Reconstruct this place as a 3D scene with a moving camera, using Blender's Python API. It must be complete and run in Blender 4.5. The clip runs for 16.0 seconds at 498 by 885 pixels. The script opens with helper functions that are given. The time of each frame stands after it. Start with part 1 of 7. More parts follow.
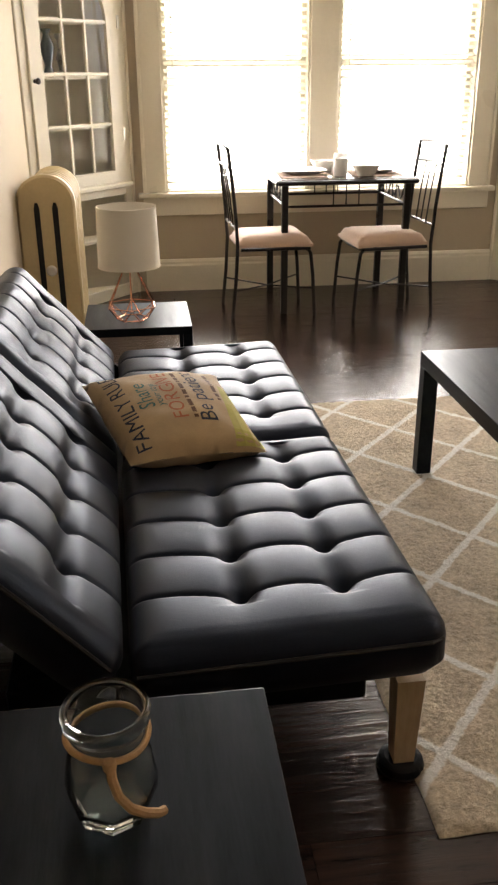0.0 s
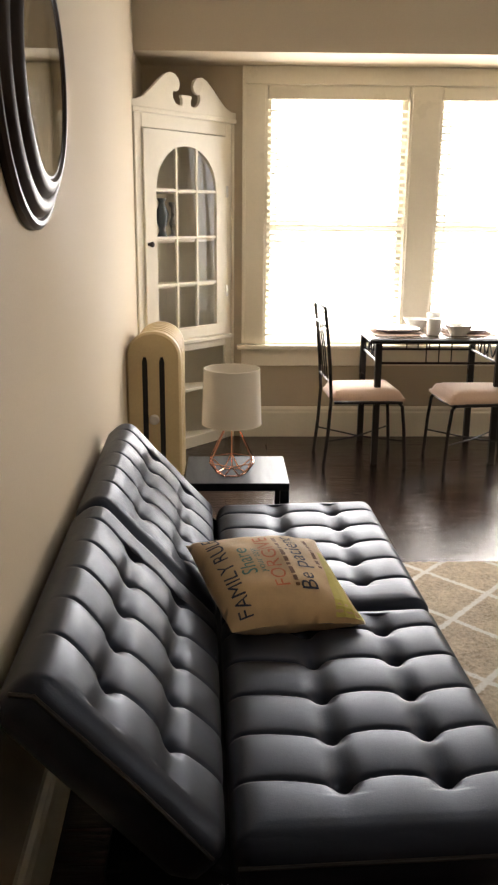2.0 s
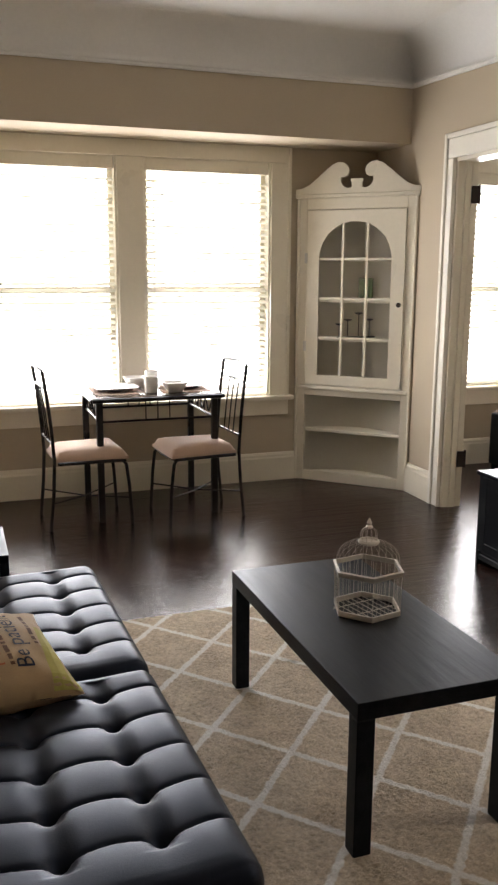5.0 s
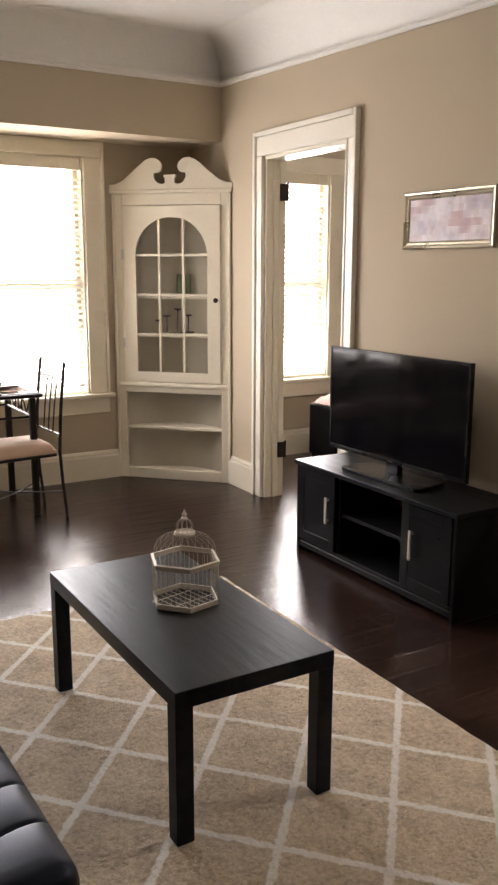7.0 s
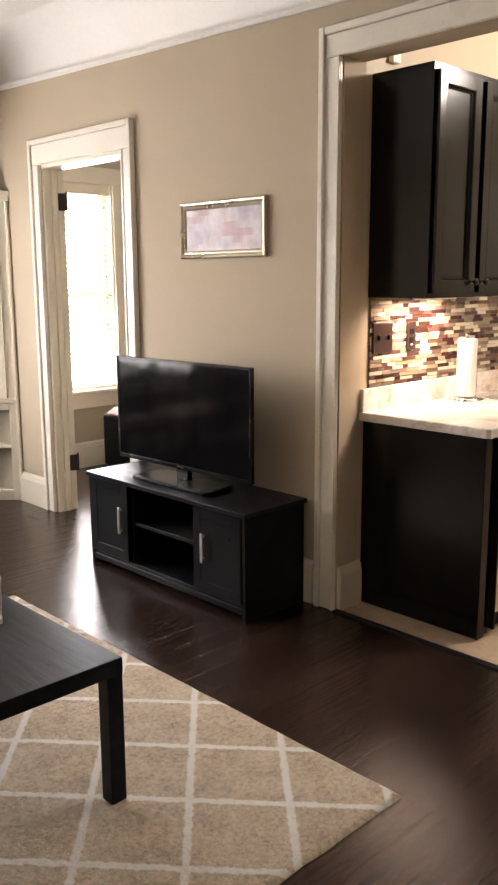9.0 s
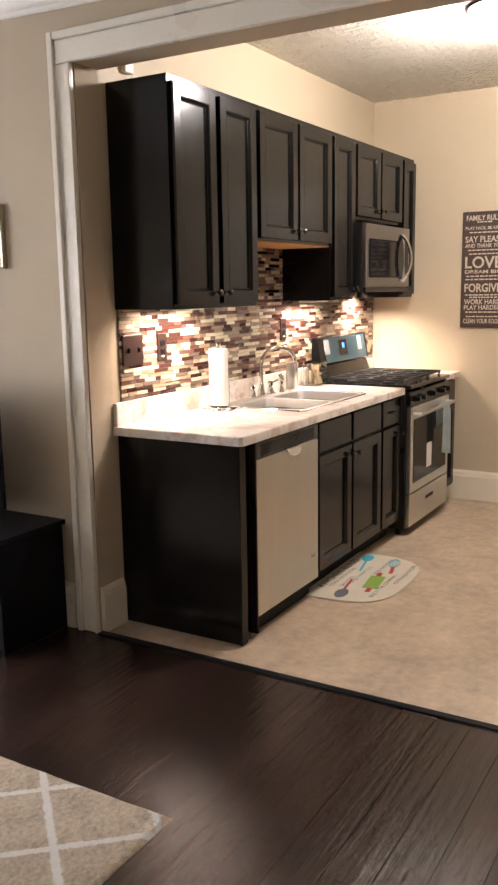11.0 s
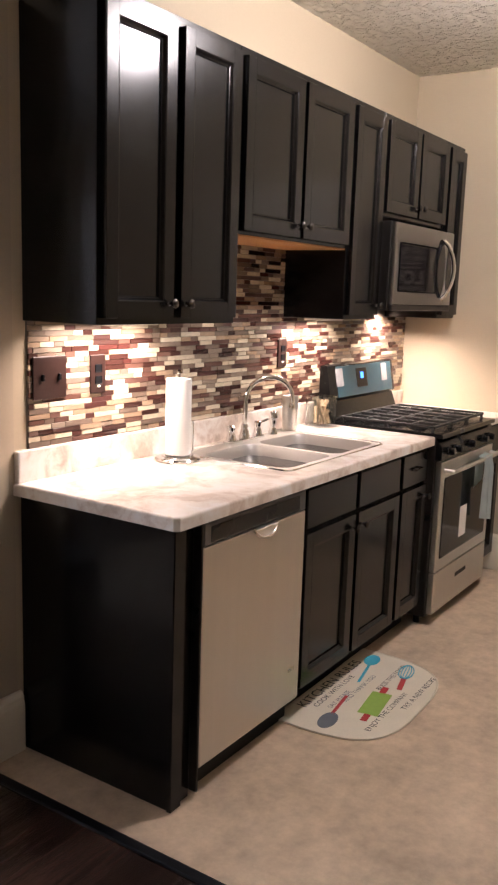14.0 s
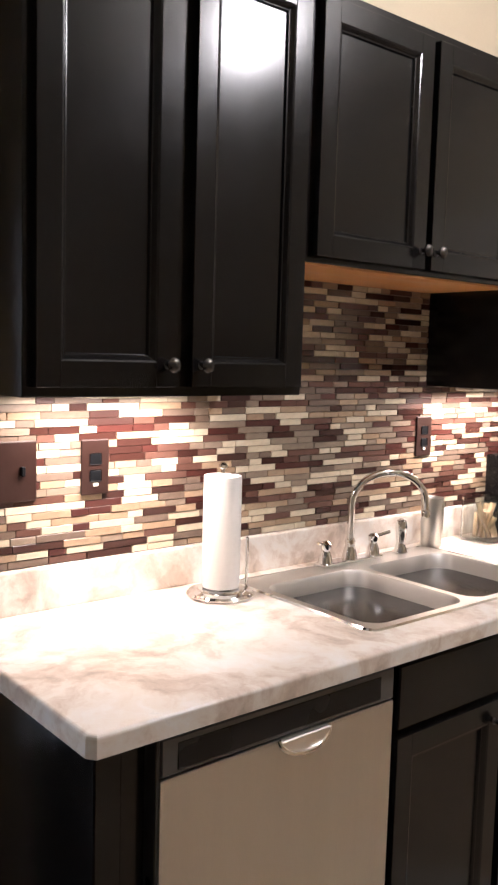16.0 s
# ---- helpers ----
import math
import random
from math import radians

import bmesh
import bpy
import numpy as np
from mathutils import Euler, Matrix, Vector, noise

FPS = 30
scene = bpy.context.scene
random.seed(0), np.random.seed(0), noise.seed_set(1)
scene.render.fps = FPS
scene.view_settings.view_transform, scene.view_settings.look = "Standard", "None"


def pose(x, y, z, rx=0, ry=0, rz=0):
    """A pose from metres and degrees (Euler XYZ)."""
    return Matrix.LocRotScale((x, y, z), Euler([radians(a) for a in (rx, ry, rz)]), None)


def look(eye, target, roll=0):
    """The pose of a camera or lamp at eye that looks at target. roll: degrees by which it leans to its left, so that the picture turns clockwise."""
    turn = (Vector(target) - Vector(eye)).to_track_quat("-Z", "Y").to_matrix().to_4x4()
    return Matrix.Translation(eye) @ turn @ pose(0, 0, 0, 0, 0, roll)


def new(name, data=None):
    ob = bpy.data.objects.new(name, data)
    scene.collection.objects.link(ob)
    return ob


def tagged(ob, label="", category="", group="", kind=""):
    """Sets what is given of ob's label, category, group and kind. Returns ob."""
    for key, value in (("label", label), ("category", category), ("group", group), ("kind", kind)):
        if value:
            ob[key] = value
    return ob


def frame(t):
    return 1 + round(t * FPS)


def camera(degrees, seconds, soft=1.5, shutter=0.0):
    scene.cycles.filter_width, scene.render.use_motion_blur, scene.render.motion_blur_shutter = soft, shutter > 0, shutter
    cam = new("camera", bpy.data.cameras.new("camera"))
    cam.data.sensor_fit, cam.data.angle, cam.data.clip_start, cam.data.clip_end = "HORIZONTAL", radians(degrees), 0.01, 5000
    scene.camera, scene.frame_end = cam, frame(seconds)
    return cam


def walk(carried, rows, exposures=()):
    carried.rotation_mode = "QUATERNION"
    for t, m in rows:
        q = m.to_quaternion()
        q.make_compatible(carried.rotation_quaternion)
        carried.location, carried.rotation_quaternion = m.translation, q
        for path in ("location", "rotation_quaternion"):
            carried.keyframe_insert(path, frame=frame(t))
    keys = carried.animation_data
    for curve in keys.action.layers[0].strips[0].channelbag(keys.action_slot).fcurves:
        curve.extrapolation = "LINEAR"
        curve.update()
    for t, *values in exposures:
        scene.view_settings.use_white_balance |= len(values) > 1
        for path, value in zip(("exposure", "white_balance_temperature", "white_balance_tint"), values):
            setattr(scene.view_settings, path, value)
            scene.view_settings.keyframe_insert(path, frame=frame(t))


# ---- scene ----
cam = camera(32.7, 16.0, 2.4)
METRES, EYE, TILT, LEAN, TURN = 3.5, 1.38, 0.0, 0.0, -8.7
PATH = [
    (0, (0.462, 0.734, 1.335), (0.689, 2.553, 0.534), -0.4),
    (0.5, (0.419, 0.741, 1.344), (0.487, 2.577, 0.554), -0.1),
    (1, (0.41, 0.716, 1.379), (0.44, 2.569, 0.628), -0.3),
    (1.5, (0.408, 0.729, 1.4), (0.46, 2.617, 0.745), 0.1),
    (2, (0.389, 0.717, 1.456), (0.445, 2.649, 0.941), 0.4),
    (2.5, (0.377, 0.694, 1.517), (0.437, 2.653, 1.119), 0.8),
    (3, (0.401, 0.697, 1.512), (0.559, 2.659, 1.156), 1.1),
    (3.5, (0.426, 0.685, 1.514), (0.733, 2.629, 1.156), 0.9),
    (4, (0.445, 0.67, 1.52), (0.874, 2.588, 1.153), 0.8),
    (4.2, (0.453, 0.659, 1.529), (0.932, 2.564, 1.153), 0.6),
    (6.3, (0.518, 0.627, 1.52), (1.386, 2.382, 1.112), 0.4),
    (6.5, (0.526, 0.618, 1.516), (1.428, 2.356, 1.108), 0.3),
    (7, (0.539, 0.605, 1.516), (1.54, 2.288, 1.113), 0.2),
    (7.5, (0.552, 0.597, 1.509), (1.647, 2.223, 1.115), 0.1),
    (8, (0.561, 0.577, 1.509), (1.75, 2.138, 1.124), -0.0),
    (8.5, (0.579, 0.555, 1.51), (1.868, 2.035, 1.13), -0.1),
    (9, (0.592, 0.537, 1.505), (1.957, 1.949, 1.127), -0.3),
    (9.5, (0.622, 0.52, 1.507), (2.076, 1.839, 1.124), -0.5),
    (10, (0.646, 0.498, 1.523), (2.206, 1.691, 1.142), -0.5),
    (10.2, (0.664, 0.493, 1.5), (2.251, 1.653, 1.133), -0.8),
    (12.3, (0.845, 0.717, 1.506), (2.632, 1.527, 1.118), 0.3),
    (12.5, (0.93, 0.762, 1.51), (2.708, 1.596, 1.133), 0.2),
    (13, (1.189, 0.798, 1.509), (2.935, 1.706, 1.155), 0.9),
    (13.5, (1.488, 0.782, 1.526), (3.183, 1.786, 1.185), 2.4),
    (14, (1.814, 0.867, 1.522), (3.461, 1.95, 1.18), 1.9),
    (14.5, (2.161, 0.915, 1.527), (3.742, 2.096, 1.202), 1.9),
    (15, (2.49, 0.918, 1.526), (3.954, 2.245, 1.215), 2.2),
    (15.5, (2.749, 1.029, 1.532), (4.132, 2.447, 1.25), 1.8),
    (16, (2.967, 1.137, 1.511), (4.235, 2.67, 1.308), 1.6),
]
# seconds, stops, kelvin, tint: the camera darkens a little towards the windows and turns cooler under the kitchen lamps
EXPOSURE = [(0, 0.02, 6850, 13), (1.5, 0.05, 7000, 13), (2.5, -0.25, 6500, 13), (3.3, -0.53, 6350, 13), (4.2, -0.62, 6300, 13), (6.3, -0.43, 6650, 17), (7.5, -0.12, 6680, 18), (8.5, -0.03, 6650, 18), (10.2, 0.26, 6250, 16), (12.5, -0.2, 5900, 22), (14, -0.16, 5850, 22), (16, -0.29, 5550, 17)]
walk(cam, [(t, look(eye, target, roll)) for t, eye, target, roll in PATH], EXPOSURE)
# ==== world, daylight and lamps ====
world = bpy.data.worlds.new("sky")
scene.world = world
world.use_nodes = True
wn = world.node_tree
sky = wn.nodes.new("ShaderNodeTexSky")
sky.sky_type, sky.sun_disc, sky.sun_elevation, sky.sun_rotation = "NISHITA", False, radians(48), radians(200)
wn.links.new(sky.outputs[0], wn.nodes["Background"].inputs[0])
wn.nodes["Background"].inputs[1].default_value = 0.12


def lamp_area(name, at, target, sx, sy, watts, colour):
    data = bpy.data.lights.new(name, "AREA")
    data.shape, data.size, data.size_y, data.energy, data.color = "RECTANGLE", sx, sy, watts, colour
    ob = new(name, data)
    ob.matrix_world = look(at, target)
    return ob


def lamp_point(name, at, watts, colour, radius):
    data = bpy.data.lights.new(name, "POINT")
    data.energy, data.color, data.shadow_soft_size = watts, colour, radius
    ob = new(name, data)
    ob.location = at
    return ob


DAY = (0.98, 0.98, 1.0)
WARM = (1.0, 0.79, 0.60)
for wx in (1.10, 2.19):
    lamp_area("window_light", (wx, 6.342, 1.42), (wx, 0.0, 0.9), 0.90, 1.55, 46, DAY).data.spread = radians(170)
lamp_area("bedroom_window_light", (4.31, 6.342, 1.42), (4.31, 0.0, 0.9), 0.75, 1.5, 60, DAY)
lamp_point("kitchen_ceiling_lamp_light", (4.95, 1.62, 2.655), 110, (1.0, 0.90, 0.77), 0.10)
for ux in (3.98, 5.36):
    lamp_area("under_cabinet_light", (ux, 2.80, 1.402), (ux, 2.95, 0.9), 0.42, 0.05, 9, WARM).data.spread = radians(150)
lamp_area("microwave_light", (6.16, 2.82, 1.466), (6.20, 2.84, 0.90), 0.16, 0.06, 14, WARM).data.spread = radians(140)

# ==== materials ====


def nodes_of(name):
    m = bpy.data.materials.new(name)
    m.use_nodes = True
    nt = m.node_tree
    return m, nt, nt.nodes["Principled BSDF"]


def node(nt, kind, **values):
    n = nt.nodes.new(kind)
    for k, v in values.items():
        n.inputs[k.replace("_", " ")].default_value = v
    return n


def ramp(nt, fac, stops, constant=False):
    r = nt.nodes.new("ShaderNodeValToRGB")
    e = r.color_ramp.elements
    while len(e) < len(stops):
        e.new(0.5)
    for el, (p, c) in zip(e, stops):
        el.position, el.color = p, (*c, 1)
    if constant:
        r.color_ramp.interpolation = "CONSTANT"
    nt.links.new(fac, r.inputs[0])
    return r.outputs[0]


def coords(nt, scale=(1, 1, 1)):
    tc = nt.nodes.new("ShaderNodeTexCoord")
    mp = nt.nodes.new("ShaderNodeMapping")
    mp.inputs["Scale"].default_value = scale
    nt.links.new(tc.outputs["Object"], mp.inputs[0])
    return mp.outputs[0]


def noise_tex(nt, vec, scale, detail=4.0, rough=0.55):
    n = nt.nodes.new("ShaderNodeTexNoise")
    n.inputs["Scale"].default_value, n.inputs["Detail"].default_value, n.inputs["Roughness"].default_value = scale, detail, rough
    nt.links.new(vec, n.inputs["Vector"])
    return n.outputs["Fac"]


def bump(nt, bsdf, height, strength, distance):
    b = nt.nodes.new("ShaderNodeBump")
    b.inputs["Strength"].default_value, b.inputs["Distance"].default_value = strength, distance
    nt.links.new(height, b.inputs["Height"])
    nt.links.new(b.outputs[0], bsdf.inputs["Normal"])
    return b


def mul(c, k):
    return tuple(min(1.0, v * k) for v in c)


def surface(name, colour, rough=0.5, metal=0.0, vary=0.12, coarse=2.5, fine=60.0, bump_depth=0.0008, stretch=(1, 1, 1), rough_vary=0.12, spec=0.5, coat=0.0, sheen=0.0):
    """A plain real surface: colour mottled at two scales, uneven gloss and fine relief."""
    m, nt, b = nodes_of(name)
    v = coords(nt, stretch)
    big, small = noise_tex(nt, v, coarse), noise_tex(nt, v, fine, 5.0, 0.65)
    mixer = nt.nodes.new("ShaderNodeMath")
    mixer.operation = "MULTIPLY_ADD"
    mixer.inputs[1].default_value = 0.45
    nt.links.new(small, mixer.inputs[0])
    half = nt.nodes.new("ShaderNodeMath")
    half.operation = "MULTIPLY"
    half.inputs[1].default_value = 0.55
    nt.links.new(big, half.inputs[0])
    nt.links.new(half.outputs[0], mixer.inputs[2])
    col = ramp(nt, mixer.outputs[0], ((0.3, mul(colour, 1 - vary)), (0.7, mul(colour, 1 + vary))))
    nt.links.new(col, b.inputs["Base Color"])
    rr = nt.nodes.new("ShaderNodeMapRange")
    rr.inputs["From Min"].default_value, rr.inputs["From Max"].default_value = 0.3, 0.7
    rr.inputs["To Min"].default_value, rr.inputs["To Max"].default_value = max(0.02, rough - rough_vary), min(1.0, rough + rough_vary)
    nt.links.new(big, rr.inputs["Value"])
    nt.links.new(rr.outputs[0], b.inputs["Roughness"])
    b.inputs["Metallic"].default_value = metal
    b.inputs["Specular IOR Level"].default_value = spec
    b.inputs["Coat Weight"].default_value = coat
    b.inputs["Sheen Weight"].default_value = sheen
    if bump_depth:
        bump(nt, b, small, 0.6, bump_depth)
    return m


def brushed(name, colour, rough, stretch):
    m = surface(name, colour, rough, 1.0, 0.04, 1.2, 40.0, 0.0, stretch, 0.012)
    return m


def glass(name, tint=(1, 1, 1), rough=0.0):
    """Thin clear glass: mostly see-through with a gloss that grows at grazing angles."""
    m, nt, b = nodes_of(name)
    out = nt.nodes["Material Output"]
    nt.nodes.remove(b)
    clear = nt.nodes.new("ShaderNodeBsdfTransparent")
    clear.inputs[0].default_value = (*tint, 1)
    gloss = nt.nodes.new("ShaderNodeBsdfGlossy")
    gloss.inputs["Roughness"].default_value = rough
    lw = nt.nodes.new("ShaderNodeLayerWeight")
    lw.inputs[0].default_value = 0.5
    pw = nt.nodes.new("ShaderNodeMath")
    pw.operation = "POWER"
    pw.inputs[1].default_value = 5.0
    nt.links.new(lw.outputs["Facing"], pw.inputs[0])
    fr = nt.nodes.new("ShaderNodeMath")
    fr.operation = "MULTIPLY_ADD"
    fr.inputs[1].default_value, fr.inputs[2].default_value = 0.9, 0.04
    nt.links.new(pw.outputs[0], fr.inputs[0])
    mixer = nt.nodes.new("ShaderNodeMixShader")
    nt.links.new(fr.outputs[0], mixer.inputs[0])
    nt.links.new(clear.outputs[0], mixer.inputs[1])
    nt.links.new(gloss.outputs[0], mixer.inputs[2])
    nt.links.new(mixer.outputs[0], out.inputs[0])
    return m


def emitter(name, colour, strength):
    m, nt, b = nodes_of(name)
    b.inputs["Base Color"].default_value = (*colour, 1)
    b.inputs["Emission Color"].default_value = (*colour, 1)
    b.inputs["Emission Strength"].default_value = strength
    return m


def wood_grain(name, dark, light, rough, scale, stretch, depth=0.0006, random=True, coat=0.0, spec=0.5, rough_vary=0.07):
    """Stained timber: grain drawn out along one axis, with a tone of its own for each board."""
    m, nt, b = nodes_of(name)
    v = coords(nt, stretch)
    if random:
        info = nt.nodes.new("ShaderNodeObjectInfo")
        shift = nt.nodes.new("ShaderNodeVectorMath")
        shift.operation = "MULTIPLY_ADD"
        shift.inputs[1].default_value = (37.0, 37.0, 37.0)
        nt.links.new(info.outputs["Random"], shift.inputs[0])
        nt.links.new(v, shift.inputs[2])
        v = shift.outputs[0]
    warp = noise_tex(nt, v, scale, 6.0, 0.6)
    fine = noise_tex(nt, v, scale * 9, 3.0, 0.7)
    s = nt.nodes.new("ShaderNodeMath")
    s.operation = "MULTIPLY_ADD"
    s.inputs[1].default_value = 0.35
    nt.links.new(fine, s.inputs[0])
    nt.links.new(warp, s.inputs[2])
    col = ramp(nt, s.outputs[0], ((0.42, dark), (0.9, light)))
    if random:
        hsv = nt.nodes.new("ShaderNodeHueSaturation")
        rng = nt.nodes.new("ShaderNodeMapRange")
        rng.inputs["To Min"].default_value, rng.inputs["To Max"].default_value = 0.72, 1.3
        nt.links.new(info.outputs["Random"], rng.inputs["Value"])
        nt.links.new(rng.outputs[0], hsv.inputs["Value"])
        nt.links.new(col, hsv.inputs["Color"])
        col = hsv.outputs[0]
    nt.links.new(col, b.inputs["Base Color"])
    rr = nt.nodes.new("ShaderNodeMapRange")
    rr.inputs["To Min"].default_value, rr.inputs["To Max"].default_value = max(0.03, rough - rough_vary), rough + rough_vary
    nt.links.new(warp, rr.inputs["Value"])
    nt.links.new(rr.outputs[0], b.inputs["Roughness"])
    b.inputs["Coat Weight"].default_value = coat
    b.inputs["Specular IOR Level"].default_value = spec
    bump(nt, b, warp, 0.5, depth)
    return m


M_WALL = surface("greige_wall_paint", (0.50, 0.421, 0.31), 0.8, vary=0.05, coarse=1.2, fine=140, bump_depth=0.0006, spec=0.22)
M_KWALL = surface("tan_kitchen_paint", (0.53, 0.445, 0.31), 0.6, vary=0.05, coarse=1.2, fine=140, bump_depth=0.0006)
M_TRIM = surface("cream_gloss_trim", (0.79, 0.73, 0.60), 0.33, vary=0.05, coarse=3, fine=50, bump_depth=0.0004, rough_vary=0.08)
M_WHITE = surface("white_gloss_paint", (0.80, 0.76, 0.66), 0.33, vary=0.04, coarse=3, fine=50, bump_depth=0.0004, rough_vary=0.08)
M_CEIL = surface("white_plaster_ceiling", (0.80, 0.78, 0.74), 0.75, vary=0.05, coarse=2, fine=45, bump_depth=0.004)
M_KCEIL, kt, kb = nodes_of("knockdown_textured_ceiling")
kb.inputs["Base Color"].default_value, kb.inputs["Roughness"].default_value = (0.88, 0.83, 0.72, 1), 0.8
kv = coords(kt)
bump(kt, kb, ramp(kt, noise_tex(kt, kv, 17, 4, 0.6), ((0.44, (0, 0, 0)), (0.56, (1, 1, 1)))), 1.0, 0.022)
M_FLOOR = wood_grain("dark_hardwood", (0.012, 0.0070, 0.0056), (0.036, 0.0185, 0.0135), 0.20, 3.4, (1.0, 13, 13), 0.0052, coat=0.0, spec=0.45)
# warm gloss colour stands in for the kitchen light's reddish reflection
M_FLOOR.node_tree.nodes["Principled BSDF"].inputs["Specular Tint"].default_value = (1.0, 0.91, 0.85, 1)
M_SUB = surface("floor_gap", (0.008, 0.006, 0.005), 0.8)
M_VINYL = surface("mottled_beige_vinyl", (0.50, 0.385, 0.27), 0.48, vary=0.36, coarse=4, fine=18, bump_depth=0, rough_vary=0.04)
M_BLACKWOOD = wood_grain("black_brown_oak", (0.0030, 0.0030, 0.0034), (0.014, 0.014, 0.016), 0.36, 2.4, (9, 1.0, 9), 0.0032, spec=0.16, rough_vary=0.17)
# tinted gloss paints in the bluish window sheen on the table tops
M_BLACKWOOD.node_tree.nodes["Principled BSDF"].inputs["Specular Tint"].default_value = (0.60, 0.80, 1.0, 1)
M_BLACK = surface("black_laminate", (0.005, 0.0055, 0.0065), 0.38, spec=0.12, vary=0.2, coarse=4, fine=80, bump_depth=0.0003)
M_METALBLACK = surface("black_powder_coat", (0.014, 0.012, 0.011), 0.35, 0.2, vary=0.2, bump_depth=0.0003)
M_CHROME = surface("chrome", (0.82, 0.81, 0.79), 0.09, 1.0, 0.04, bump_depth=0, rough_vary=0.04)
M_STEEL = brushed("brushed_steel", (0.60, 0.58, 0.545), 0.33, (16, 16, 1))
M_SINK = brushed("satin_sink_steel", (0.74, 0.72, 0.68), 0.36, (12, 1, 1))
M_GLASS = glass("clear_glass")
M_PANE = glass("old_window_glass", (0.96, 0.97, 0.96))
M_IRON = surface("dark_bronze", (0.03, 0.02, 0.016), 0.42, 0.6, 0.2)

# ==== building blocks ====


def add_box(bm, x0, x1, y0, y1, z0, z1, bevel=0.0, segments=1):
    made = bmesh.ops.create_cube(bm, size=1.0)["verts"]
    for v in made:
        v.co = ((x0 + x1) / 2 + v.co.x * (x1 - x0), (y0 + y1) / 2 + v.co.y * (y1 - y0), (z0 + z1) / 2 + v.co.z * (z1 - z0))
    if bevel:
        edges = {e for v in made for e in v.link_edges}
        bmesh.ops.bevel(bm, geom=list(edges), offset=bevel, segments=segments, affect="EDGES", profile=0.6)
    return bm


def box(x0, x1, y0, y1, z0, z1, bevel=0.0, segments=1):
    return add_box(bmesh.new(), x0, x1, y0, y1, z0, z1, bevel, segments)


def add_tube(bm, pts, radius, sides=8, closed=False):
    """A round bar along points."""
    pts = [Vector(p) for p in pts]
    rings = []
    n = len(pts)
    up = None
    for i, p in enumerate(pts):
        if closed:
            d = pts[(i + 1) % n] - pts[i - 1]
        else:
            d = pts[min(i + 1, n - 1)] - pts[max(i - 1, 0)]
        d.normalize()
        if up is None:
            up = d.orthogonal().normalized()
        up = (up - d * up.dot(d))
        up = up.normalized() if up.length > 1e-6 else d.orthogonal().normalized()
        side = d.cross(up)
        rings.append([bm.verts.new(p + radius * (math.cos(a) * up + math.sin(a) * side)) for a in (2 * math.pi * k / sides for k in range(sides))])
    for i in range(n if closed else n - 1):
        a, b = rings[i], rings[(i + 1) % n]
        for k in range(sides):
            bm.faces.new((a[k], a[(k + 1) % sides], b[(k + 1) % sides], b[k]))
    if not closed:
        bm.faces.new(list(reversed(rings[0])))
        bm.faces.new(rings[-1])
    return bm


def tube(pts, radius, sides=8, closed=False):
    return add_tube(bmesh.new(), pts, radius, sides, closed)


def add_lathe(bm, profile, sides=32, at=(0, 0, 0)):
    """A turned shape from (radius, height) pairs."""
    rings = []
    for r, z in profile:
        rings.append([bm.verts.new((at[0] + r * math.cos(2 * math.pi * k / sides), at[1] + r * math.sin(2 * math.pi * k / sides), at[2] + z)) for k in range(sides)])
    for a, b in zip(rings, rings[1:]):
        for k in range(sides):
            bm.faces.new((a[k], a[(k + 1) % sides], b[(k + 1) % sides], b[k]))
    bm.faces.new(list(reversed(rings[0])))
    bm.faces.new(rings[-1])
    return bm


def lathe(profile, sides=32, at=(0, 0, 0)):
    return add_lathe(bmesh.new(), profile, sides, at)


def prism(outline, depth, axis="y", at=0.0, bevel=0.0):
    """A flat outline pushed through a depth. axis y: outline is (x, z); axis z: (x, y); axis x: (y, z)."""
    bm = bmesh.new()

    def place(p, d):
        return {"y": (p[0], d, p[1]), "z": (p[0], p[1], d), "x": (d, p[0], p[1])}[axis]
    a = [bm.verts.new(place(p, at)) for p in outline]
    b = [bm.verts.new(place(p, at + depth)) for p in outline]
    bm.faces.new(a)
    bm.faces.new(list(reversed(b)))
    n = len(outline)
    for k in range(n):
        bm.faces.new((a[k], b[k], b[(k + 1) % n], a[(k + 1) % n]))
    bmesh.ops.recalc_face_normals(bm, faces=bm.faces)
    if bevel:
        bmesh.ops.bevel(bm, geom=list(bm.edges), offset=bevel, segments=1, affect="EDGES")
    return bm


def finish(name, bm, material, smooth=False):
    bmesh.ops.recalc_face_normals(bm, faces=bm.faces)
    me = bpy.data.meshes.new(name)
    bm.to_mesh(me)
    bm.free()
    if material:
        me.materials.append(material)
    if smooth:
        me.polygons.foreach_set("use_smooth", [True] * len(me.polygons))
        me.set_sharp_from_angle(angle=radians(38))
    return new(name, me)


def part(name, bm, material, parent, label="", smooth=False):
    ob = finish(name, bm, material, smooth)
    ob.parent = parent
    return tagged(ob, label)


def thing(name, m, label, category, group=""):
    ob = new(name)
    ob.empty_display_size = 0.1
    ob.matrix_basis = m
    return tagged(ob, label, category, group)


def solid(name, bm, material, label, category, group="", smooth=False):
    return tagged(finish(name, bm, material, smooth), label, category, group)


def setting(name, bm, material, label="", smooth=False):
    return tagged(finish(name, bm, material, smooth), label, "", "", "structure")


